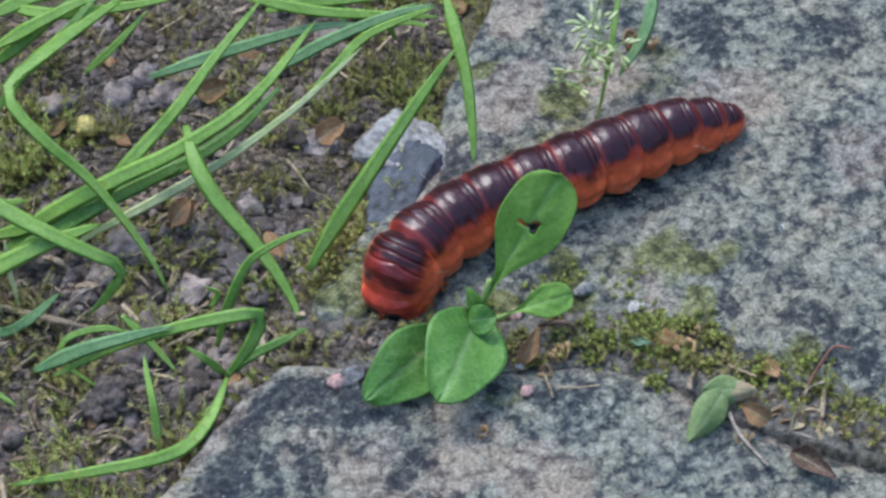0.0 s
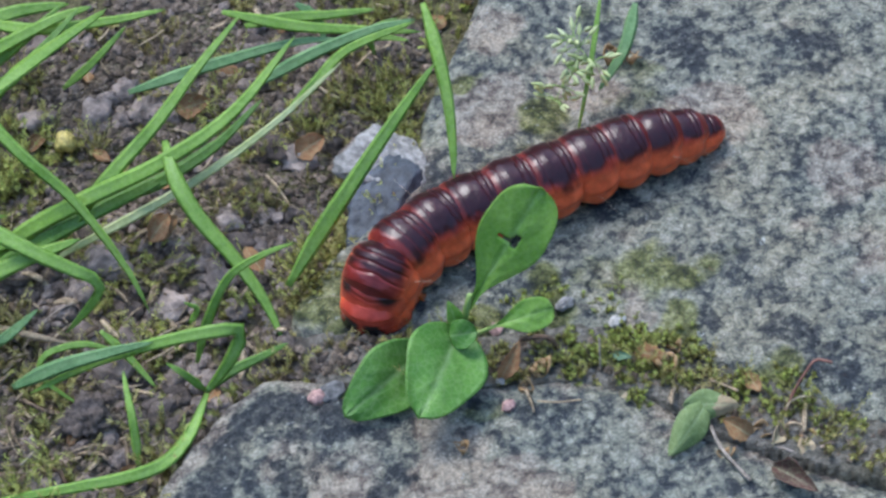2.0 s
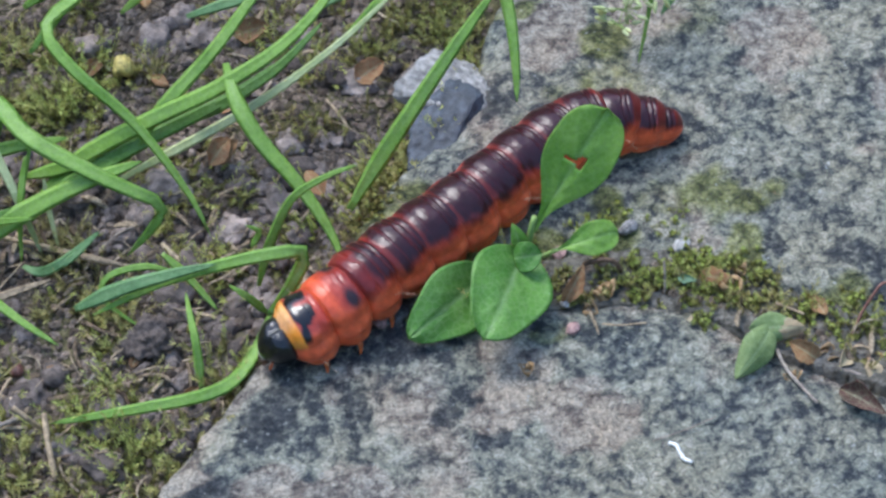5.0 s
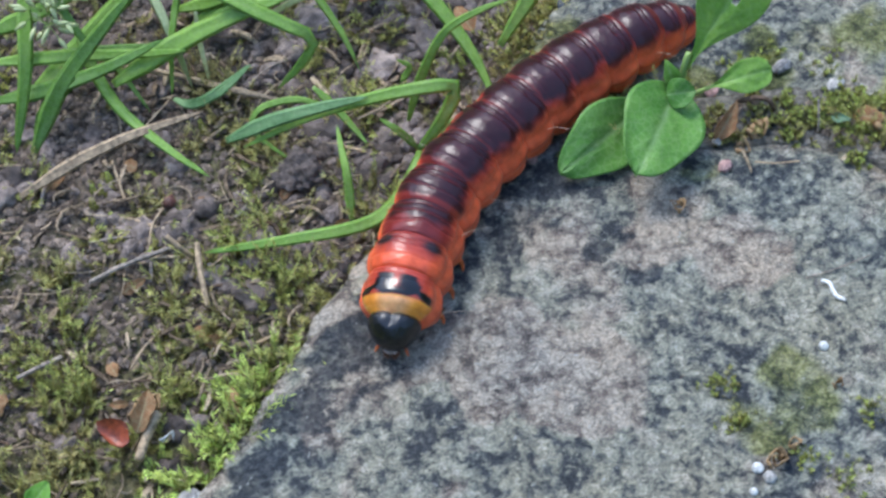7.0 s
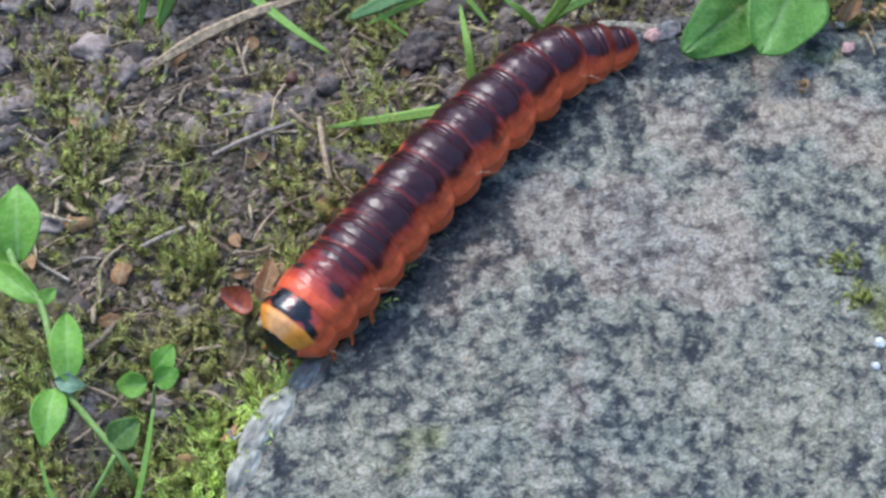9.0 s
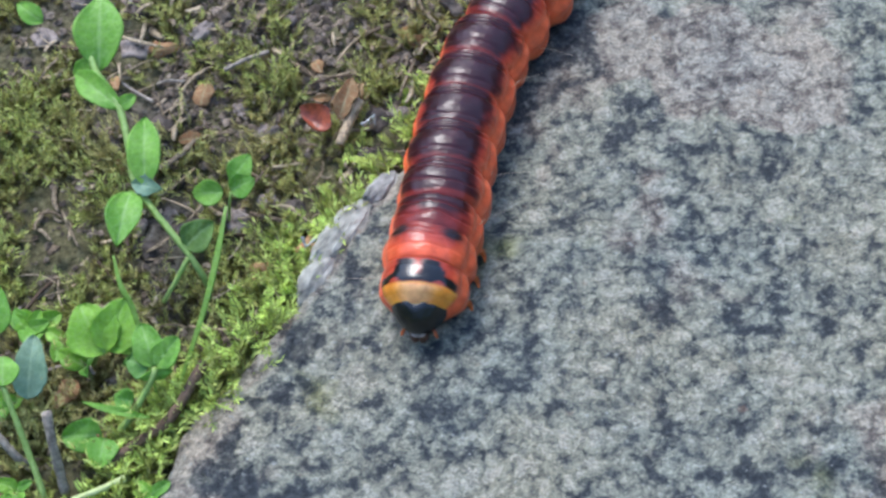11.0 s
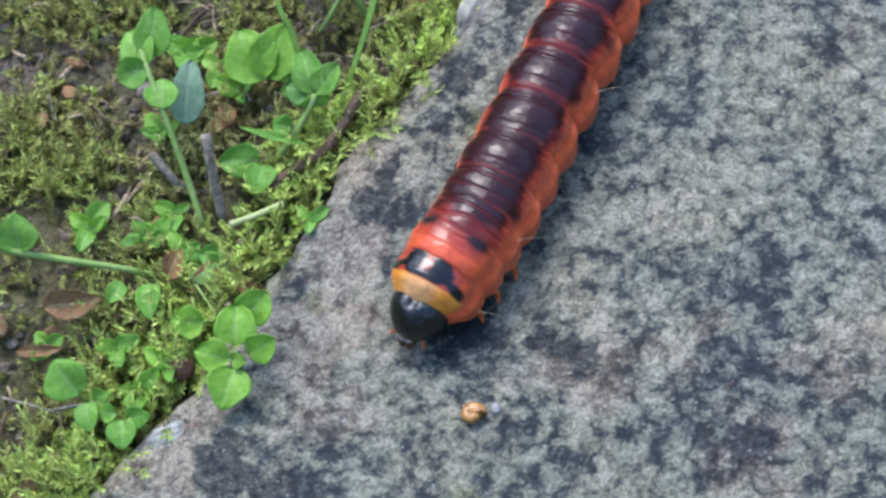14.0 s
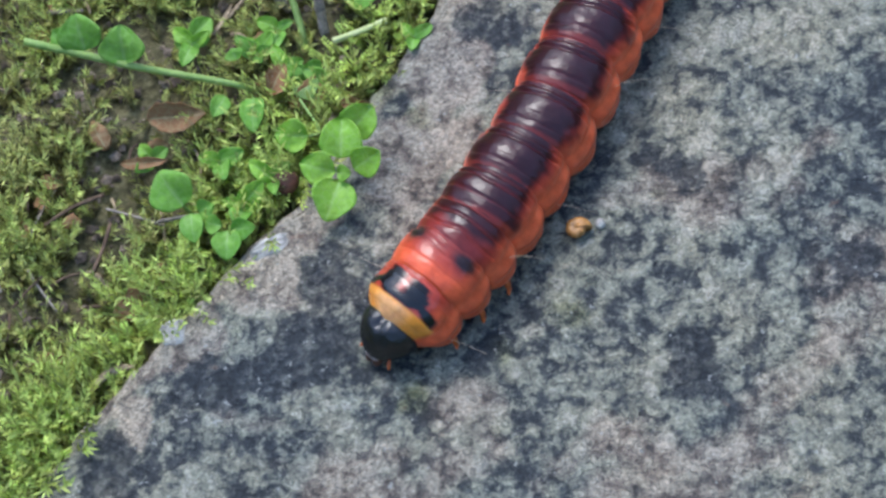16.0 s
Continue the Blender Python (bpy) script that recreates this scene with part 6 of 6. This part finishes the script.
def ring_hue(number, s, phi, wob):
    """Skin colours over a ring: s from its back (-1) to its front (1), phi from the crest down the flank."""
    a = np.abs(phi)
    low = smooth(1.3, 2.2, a)[:, None]
    hue = ORANGE * (1 - 0.5 * low) + PALE * 0.5 * low
    hue = hue + (RED - hue) * (0.85 * (1 - smooth(0.72, 1.20, a + 0.3 * wob)))[:, None]
    skin = np.maximum(smooth(0.80, 0.96, s + 0.14 * wob + 0.05 * a), smooth(0.90, 1.0, -s + 0.12 * wob))
    line = np.clip(creases(number, s, phi, wob) / 0.03, 0, 1) * (1 - smooth(0.7, 1.1, a))
    if number >= 3:
        width = 0.92 + 0.28 * wob - 0.16 * np.clip(np.abs(s - 0.05), 0, 1) ** 2.2
        saddle = 1 - smooth(width - 0.10, width + 0.12, a)
        hue = hue + (WINE - hue) * ((1 - smooth(width, width + 0.26, a)) * (1 - 0.35 * skin) * 0.8)[:, None]
        tone = DARK + (WINE - DARK) * (0.13 * np.exp(-((a / 0.45) ** 2)) + 0.22 * np.clip(wob, 0, 1))[:, None]
        hue = hue + (tone - hue) * (saddle * (1 - (0.42 if number > 3 else 0.6) * skin) * (0.97 - (0.30 if number == 3 else 0.08) * line))[:, None]
    elif number == 2:
        dark = (1 - smooth(0.72, 1.0, a + 0.3 * wob)) * (1 - smooth(-0.1, 0.4, s + 0.3 * wob)) * 1.05 + 0.34 * (1 - smooth(0.8, 1.1, a))
        hue = hue + (WINE - hue) * (0.7 * (1 - smooth(0.8, 1.2, a)))[:, None]
        hue = hue + (DARK - hue) * (np.clip(dark * (0.8 + 1.2 * wob), 0, 0.92) * (1 - 0.35 * line))[:, None]
    elif number == 1:
        dark = np.exp(-(((a - 0.66) / 0.26) ** 2) - ((s + 0.50) / 0.34) ** 2)
        hue = hue + (ORANGE - hue) * (0.65 * smooth(0.0, 0.6, s))[:, None]
        hue = hue + (WINE - hue) * (0.5 * (1 - smooth(0.75, 1.1, a)) * (1 - smooth(-0.5, 0.0, s)))[:, None]
        hue = hue + (BLACK * 2 - hue) * np.clip(1.5 * dark + 0.3 * wob * dark, 0, 0.95)[:, None]
    else:
        hue = hue + (AMBER - hue) * ((1 - smooth(1.1, 1.35, a)) * smooth(0.46, 0.62, s))[:, None]
        # whitish highlight painted into the middle of the amber band
        hue = hue + (np.array([0.82, 0.50, 0.28]) - hue) * ((1 - smooth(0.2, 0.7, a)) * smooth(0.45, 0.75, s) * 0.6)[:, None]
        edge = 1.15 - 0.50 * smooth(0.20, 0.0, s) - 0.15 * smooth(-0.1, -0.5, s) + 0.35 * wob
        mark = (1 - smooth(edge - 0.06, edge + 0.06, a + 0.12 * wob)) * smooth(-0.66, -0.54, s + 0.25 * wob) * (1 - smooth(0.52, 0.60, s + 0.10 * wob + 0.22 * np.exp(-(((a - 0.55) / 0.14) ** 2))))
        mark = mark * (1 - (1 - smooth(0.04, 0.11, a)) * (1 - smooth(0.0, 0.25, s)))
        hue = hue + (BLACK - hue) * mark[:, None]
    return hue


def build_ring(number, long, wide, high):
    """A bulging ring with annulets above, a lateral fold and a flat underside; x forward, z up, the origin on its axis."""
    ns, na = 61, 80
    over = 1.5
    s, phi = (a.ravel() for a in np.meshgrid(np.linspace(-over, over, ns), np.linspace(-np.pi, np.pi, na, endpoint=False), indexing="ij"))
    a = np.abs(phi)
    tail = number == len(RINGS) - 1
    crest = 1 - smooth(0.85, 1.30, a)
    waist = 0.060 * crest + 0.125 * (1 - crest)
    body = 1 - waist * np.abs(s) ** 2.8
    body = np.where(np.abs(s) > 1, 1 - waist - 0.50 * (np.abs(s) - 1), body)
    if tail:
        body = np.where(s < -0.1, np.sqrt(np.clip(1 - ((s + 0.1) / 1.42) ** 2, 0.0004, 1)), body)
    if number == 0:
        body = np.where(s > 0.3, 1 - 0.17 * ((s - 0.3) / 0.7) ** 2, body)
    wob = fbm(s * long * 1.0 + 40 * number, phi * 5.5 + 13, 3.0, 3)
    puff = 0.028 * np.exp(-(((s - 0.12) / 0.42) ** 2)) if number > 2 else 0.0
    folds = crest * (puff - creases(number, s, phi, 2.2 * wob))
    lobes = 1 - 0.95 * np.clip(np.abs(s), 0, 1) ** 2
    flank = 0.055 * np.exp(-(((a - 1.58) / 0.20) ** 2)) * lobes + 0.115 * np.exp(-(((a - 2.08) / 0.24) ** 2)) * lobes - 0.045 * np.exp(-(((a - 1.30) / 0.12) ** 2)) - 0.03 * np.exp(-(((a - 1.82) / 0.07) ** 2)) * lobes
    lump_noise = fbm(s * long + 70 * number, phi * 6.5 + 31, 1.6, 3)
    r = body + folds + flank + (0.050 + 0.02 * smooth(1.1, 1.5, a)) * wob + 0.022 * lump_noise
    y = -np.sin(phi) * wide * r
    z = np.cos(phi) * high * r
    z = np.where(z < -0.72 * high, -0.72 * high + 0.25 * (z + 0.72 * high), z)
    verts = np.stack([s * long, y, z], 1)
    faces = [(i * na + k, i * na + (k + 1) % na, (i + 1) * na + (k + 1) % na, (i + 1) * na + k) for i in range(ns - 1) for k in range(na)]
    faces += [tuple(range(na))[::-1], tuple(range((ns - 1) * na, ns * na))]
    me = mesh(RINGS[number][0], verts, [f[::-1] for f in faces], SKIN)
    paint(me, "hue", np.clip(ring_hue(number, np.clip(s, -1.2, 1.2), phi, 2.2 * wob), 0.003, 1))
    return me


def dome(radius, stretch, mat, name):
    """A small smooth rounded knob."""
    bm = bmesh.new()
    bmesh.ops.create_uvsphere(bm, u_segments=14, v_segments=9, radius=radius * MM)
    for v in bm.verts:
        v.co = Vector((v.co.x * stretch[0], v.co.y * stretch[1], v.co.z * stretch[2]))
    me = bpy.data.meshes.new(name)
    bm.to_mesh(me)
    bm.free()
    me.polygons.foreach_set("use_smooth", [True] * len(me.polygons))
    me.materials.append(mat)
    return me


def sub(name, me, parent, at, turn=(0, 0, 0), label=""):
    ob = new(name, me)
    ob.parent = parent
    ob.matrix_local = pose(*(v * MM for v in at), *turn)
    return tagged(ob, label)


def build_head(parent):
    """A glossy two-lobed capsule, narrow at the mouth."""
    nu, na = 34, 56
    u, phi = (a.ravel() for a in np.meshgrid(np.linspace(0, 1, nu), np.linspace(-np.pi, np.pi, na, endpoint=False), indexing="ij"))
    x = -3.2 + 7.0 * u
    r = np.clip(1 - np.clip((u - 0.34) / 0.67, 0, 1) ** 2.7, 0.0003, 1) ** 0.52 * np.where(u < 0.34, np.sqrt(np.clip(1 - ((u - 0.34) / 0.37) ** 2, 0.02, 1)), 1)
    r = r * (1 - 0.20 * smooth(0.4, 1, u))
    seam = 1 - 0.17 * np.exp(-((phi / 0.16) ** 2)) * (1 - smooth(0.25, 0.55, u)) + 0.05 * np.exp(-(((np.abs(phi) - 0.7) / 0.4) ** 2)) * (1 - smooth(0.3, 0.7, u)) - 0.03 * np.exp(-(((np.abs(phi) - 0.05 - 0.9 * (u - 0.35)) / 0.07) ** 2)) * smooth(0.3, 0.4, u) * (1 - smooth(0.8, 0.95, u))
    seam = seam + 0.07 * fbm(x * 1.0 + 5, np.abs(phi) * 3.4 + 50, 1.5, 3) - 0.03 * np.exp(-(((np.abs(phi) - 0.5) / 0.09) ** 2)) * smooth(0.2, 0.4, u)
    verts = np.stack([x, -np.sin(phi) * 4.3 * r * seam, np.cos(phi) * 3.75 * r * seam], 1)
    faces = [(i * na + k, (i + 1) * na + k, (i + 1) * na + (k + 1) % na, i * na + (k + 1) % na) for i in range(nu - 1) for k in range(na)]
    faces += [tuple(range(na)), tuple(range((nu - 1) * na, nu * na))[::-1]]
    head = new("head", mesh("head", verts, faces, BLACK_HEAD))
    head.parent = parent
    tagged(head, "glossy black head capsule")
    jaw, lip = dome(1.0, (1.3, 0.75, 0.7), JAW, "mandible"), dome(1.0, (0.7, 1.25, 0.4), MOUTH, "upper_lip")
    for side in (-1, 1):
        sub("mandible", jaw, head, (3.7, 0.75 * side, -0.9), (0, 25, -14 * side), "dark brown jaw")
        sub("antenna", dome(0.35, (2.2, 0.8, 0.8), FLESH, "antenna"), head, (3.4, 2.5 * side, -0.9), (0, 20, 25 * side), "short orange feeler")
    sub("upper_lip", lip, head, (3.6, 0, 0.1), (0, 35, 0), "pale mouth plate")
    return head


def shield_patch(ring):
    """The hard glossy plate over the first ring's back, a little proud of the skin."""
    ns, na = 61, 80
    co, hue = np.zeros(3 * ns * na), np.zeros(4 * ns * na)
    ring.vertices.foreach_get("co", co)
    ring.color_attributes["hue"].data.foreach_get("color", hue)
    co, hue = co.reshape(ns, na, 3) * 1000, hue.reshape(ns, na, 4)
    rows, cols = slice(22, 51), slice(na // 2 - 17, na // 2 + 18)
    co, hue = co[rows, cols], hue[rows, cols]
    nu, nv = co.shape[:2]
    i, j = np.meshgrid(np.linspace(-1, 1, nu), np.linspace(-1, 1, nv), indexing="ij")
    lift = 0.17 * np.clip(1 - i**2, 0, 1) ** 0.6 * np.clip(1 - j**2, 0, 1) ** 0.6 - 0.03
    out = unit(co * (0, 1, 1))
    me = mesh("neck_shield", (co + out * lift[..., None]).reshape(-1, 3), grid_faces(nu, nv), SHIELD)
    paint(me, "hue", hue.reshape(-1, 4)[:, :3])
    return me


def build_caterpillar():
    body = thing("caterpillar", (0, 0, 0), "fat glossy caterpillar, dark wine-red back, orange sides, black head", "caterpillar")
    head = build_head(body)
    pieces = []
    spiracle = dome(0.42, (0.6, 0.45, 1.0), CLAW, "spiracle")
    proleg = dome(1.0, (1.5, 1.35, 1.9), FLESH, "proleg")
    hair, hair_faces = tube([(0, 0, 0), (0, 2.2, 0.7), (0, 6.2, 0.6)], np.linspace(0.040, 0.014, 8), 5, 8)
    hair = mesh("bristle", hair, hair_faces, BRISTLE)
    limb, limb_faces = tube([(0, 0, 0), (0.5, 1.3, -1.0), (1.0, 1.5, -2.6)], np.linspace(0.75, 0.15, 10), 9, 10)
    limb = mesh("leg", limb, limb_faces, FLESH)
    limb_r, limb_faces = tube([(0, 0, 0), (0.5, -1.3, -1.0), (1.0, -1.5, -2.6)], np.linspace(0.75, 0.15, 10), 9, 10)
    limb_r = mesh("leg", limb_r, limb_faces, FLESH)
    for n, (name, _, long, wide, high) in enumerate(RINGS):
        ob = new(name, build_ring(n, long, wide, high))
        ob.parent = body
        pieces.append(ob)
        if n == 0:
            sub("neck_shield", shield_patch(ob.data), ob, (0, 0, 0), (0, 0, 0), "glossy amber plate with a black crown mark")
        for side in (-1, 1):
            if n not in (1, 2, 12):
                sub("spiracle", spiracle, ob, (0.1 * long, 0.985 * wide * side, -0.10 * high), (0, 0, 0), "dark breathing hole")
            if n in (5, 6, 7, 8, 12):
                sub("proleg", proleg, ob, (0, 0.50 * wide * side, -0.66 * high), (-12 * side, 0, 0), "stubby orange false leg")
            if n < 3:
                sub("leg", limb if side > 0 else limb_r, ob, (0, 0.80 * wide * side, -0.48 * high), (0, 0, 0), "short pointed orange leg")
            for x, up, tilt in ((0.3, -0.30, -8), (-0.35, 0.15, 22)):
                if (n * 5 + side + int(10 * x)) % 4 == 0:
                    sub("bristle", hair, ob, (x * long, 0.96 * wide * side * math.sqrt(1 - up * up), up * high), (tilt if side > 0 else 180 - tilt, 0, 15), "thin pale hair")
    return body, head, pieces


BODY, HEAD, PIECES = build_caterpillar()
BODY_ROWS, HEAD_ROWS, PIECE_ROWS = [], [], [[] for _ in RINGS]


def crawl(t, *points, tuck=0.0, stretch=0.0, reach=0.0, swing=0.0):
    """The body's line on the ground at a time, from the head's tip back; what is out of sight goes straight on."""
    p = np.array(points, float)
    total = np.linalg.norm(np.diff(p, axis=0), axis=1).sum()
    if t > 10:
        p = np.vstack([p, p[-1] + unit(p[-1] - p[-3]) * 0.6 * (88 - total) + (0.5, 0), p[-1] + unit(p[-1] - p[-3]) * (88 - total) + (2.0, 0)])
    line = spline(p, 240)
    way = np.r_[0, np.cumsum(np.linalg.norm(np.diff(line, axis=0), axis=1))]

    def stand(along, z, dip=0.0):
        along = along * way[-1] / LENGTH
        here = [np.interp(along, way, line[:, k]) for k in (0, 1)]
        fore = [np.interp(max(along - 2.5, 0), way, line[:, k]) for k in (0, 1)]
        rear = [np.interp(along + 2.5, way, line[:, k]) for k in (0, 1)]
        turn = math.degrees(math.atan2(fore[1] - rear[1], fore[0] - rear[0]))
        return pose(here[0] * MM, here[1] * MM, z * MM, 0, dip, turn)

    middle = stand(44.0, 0.0)
    BODY_ROWS.append((t, middle))
    back = middle.inverted()
    HEAD_ROWS.append((t, back @ stand(3.3 + 8.6 * tuck + 0.25 * reach, 4.6 - 6.0 * tuck, 26 + 80 * tuck - 3 * reach) @ pose(0, 0, 0, 40 * swing, 0, -42 * swing)))
    for n, (_, at, long, wide, high) in enumerate(RINGS):
        wave = math.sin(2 * math.pi * (at / 46.0 + t / 2.0))
        at = at - 6.0 * tuck * np.clip(1 - (at - 20) / 68, 0, 1) * (n > 1)
        at = at + 5.2 * stretch * math.sin(math.pi * at / 88) + 0.3 * wave
        at = at + reach * max(0.0, 1 - at / 34)
        z = 0.80 * high + 0.25 + 0.3 * max(0.0, wave)
        dip = (10, 3, 0)[n] if n < 3 else (0 if n < 11 else -6)
        bow = tuck * (1.0, 0.75, 0.35)[n] if n < 3 else 0.0
        PIECE_ROWS[n].append((t, back @ stand(at + (2.5, -2.0, 0.0)[min(n, 2)] * bow, z - 5.0 * bow * bow, dip + 85 * bow) @ pose(0, 0, 0, *((44, 26, 10)[n] * swing if n < 3 else 0, 0, (-30, -14, -5)[n] * swing if n < 3 else 0))))


def motions():
    crawl(0, (-14.7, -52.2), (-7.2, -40.4), (4.3, -32.5), (17.6, -28.0), (31.2, -24.4), (44.6, -20.1), (58.4, -17.4), tuck=1)
    crawl(1.5, (-14.5, -52.5), (-7.6, -40.2), (3.5, -31.4), (17.0, -26.9), (30.6, -22.9), (44.3, -19.1), (58.3, -16.5), tuck=1)
    crawl(2.5, (-16.4, -49.2), (-7.4, -38.7), (4.4, -31.3), (17.6, -27.0), (31.1, -23.2), (44.6, -19.7), (58.3, -17.3), tuck=0.8)
    crawl(3, (-23.3, -48.7), (-10.8, -43.6), (1.5, -35.3), (15.2, -29.9), (29.1, -24.7), (43.4, -20.6), (57.9, -17.7), tuck=0.3, swing=1.5)
    crawl(5.5, (-47.1, -70.8), (-33.7, -64.1), (-21.3, -55.5), (-8.9, -46.8), (3.0, -37.4), (16.0, -29.7), (31.0, -30.4), stretch=0.6)
    crawl(6, (-51.1, -76.4), (-37.2, -69.5), (-24.4, -60.4), (-12.6, -50.2), (-0.3, -40.5), (13.3, -32.7), (28.6, -30.0), stretch=-0.6)
    crawl(6.5, (-51.4, -88.9), (-43.7, -76.5), (-33.2, -66.2), (-22.3, -56.3), (-10.4, -47.7), (2.9, -41.4), (17.1, -37.5), stretch=-0.3)
    crawl(7, (-50.8, -97.8), (-45.8, -84.0), (-39.2, -71.0), (-29.4, -60.2), (-17.9, -51.1), (-5.3, -43.8), (8.2, -38.2), stretch=0.4)
    crawl(7.5, (-64.5, -103.8), (-56.2, -92.6), (-48.0, -81.2), (-39.1, -70.5), (-29.3, -60.6), (-17.7, -53.0), (-4.2, -50.4), stretch=-0.7)
    crawl(8, (-74.8, -103.5), (-62.1, -96.7), (-51.2, -87.0), (-41.2, -76.3), (-31.7, -65.2), (-20.0, -56.6), (-6.2, -52.0), stretch=0.5)
    crawl(8.5, (-84.7, -108.8), (-73.4, -100.6), (-63.2, -91.1), (-53.2, -81.3), (-42.9, -71.8), (-32.2, -62.9), (-19.1, -59.6), stretch=-0.8)
    crawl(11, (-81.0, -150.3), (-78.7, -139.4), (-76.1, -128.5), (-73.9, -117.6), (-71.0, -106.8), (-66.9, -96.5), (-60.5, -87.4), stretch=-0.8)
    crawl(11.5, (-83.5, -157.7), (-81.0, -146.2), (-77.3, -135.1), (-74.0, -123.7), (-71.7, -112.2), (-68.3, -101.0), (-63.5, -90.2), stretch=1)
    crawl(12, (-85.2, -166.4), (-83.1, -155.4), (-80.8, -144.4), (-77.9, -133.6), (-74.5, -122.9), (-71.2, -112.2), (-67.4, -101.6), stretch=-0.8, reach=1.2)
    crawl(12.5, (-88.2, -173.8), (-87.2, -162.5), (-84.0, -151.7), (-80.0, -141.1), (-76.1, -130.5), (-72.4, -119.7), (-69.0, -108.9), stretch=1)
    crawl(13, (-97.1, -180.6), (-91.9, -171.6), (-87.5, -162.2), (-84.0, -152.4), (-80.7, -142.5), (-77.3, -132.7), (-73.3, -123.1), stretch=-0.7, reach=2.8)
    crawl(13.5, (-105.7, -186.3), (-97.4, -179.8), (-92.8, -170.1), (-88.4, -160.2), (-84.3, -150.2), (-80.0, -140.2), (-75.6, -130.4), stretch=1)
    crawl(14, (-106.7, -194.8), (-101.3, -186.3), (-95.8, -177.9), (-91.3, -169.0), (-87.1, -159.8), (-82.7, -150.8), (-78.6, -141.6), stretch=-1, reach=2.6)
    crawl(14.5, (-106.1, -205.8), (-103.0, -196.4), (-97.9, -187.9), (-94.4, -178.6), (-90.2, -169.5), (-86.5, -160.3), (-82.5, -151.2), stretch=1)
    crawl(15, (-113.4, -213.4), (-108.4, -205.5), (-104.5, -197.0), (-100.3, -188.6), (-96.2, -180.1), (-92.1, -171.7), (-88.4, -163.1), stretch=-0.9, reach=3)
    crawl(15.5, (-126.1, -217.0), (-117.6, -212.7), (-110.1, -206.8), (-104.0, -199.5), (-100.1, -190.8), (-96.2, -182.0), (-92.0, -173.4), stretch=0.9)
    crawl(16, (-124.8, -224.4), (-117.7, -216.8), (-111.2, -208.6), (-105.7, -199.7), (-100.6, -190.6), (-96.3, -181.1), (-91.7, -171.7), stretch=-0.3, reach=0.8)
    walk(BODY, BODY_ROWS)
    walk(HEAD, HEAD_ROWS)
    for ob, rows in zip(PIECES, PIECE_ROWS):
        walk(ob, rows)


motions()
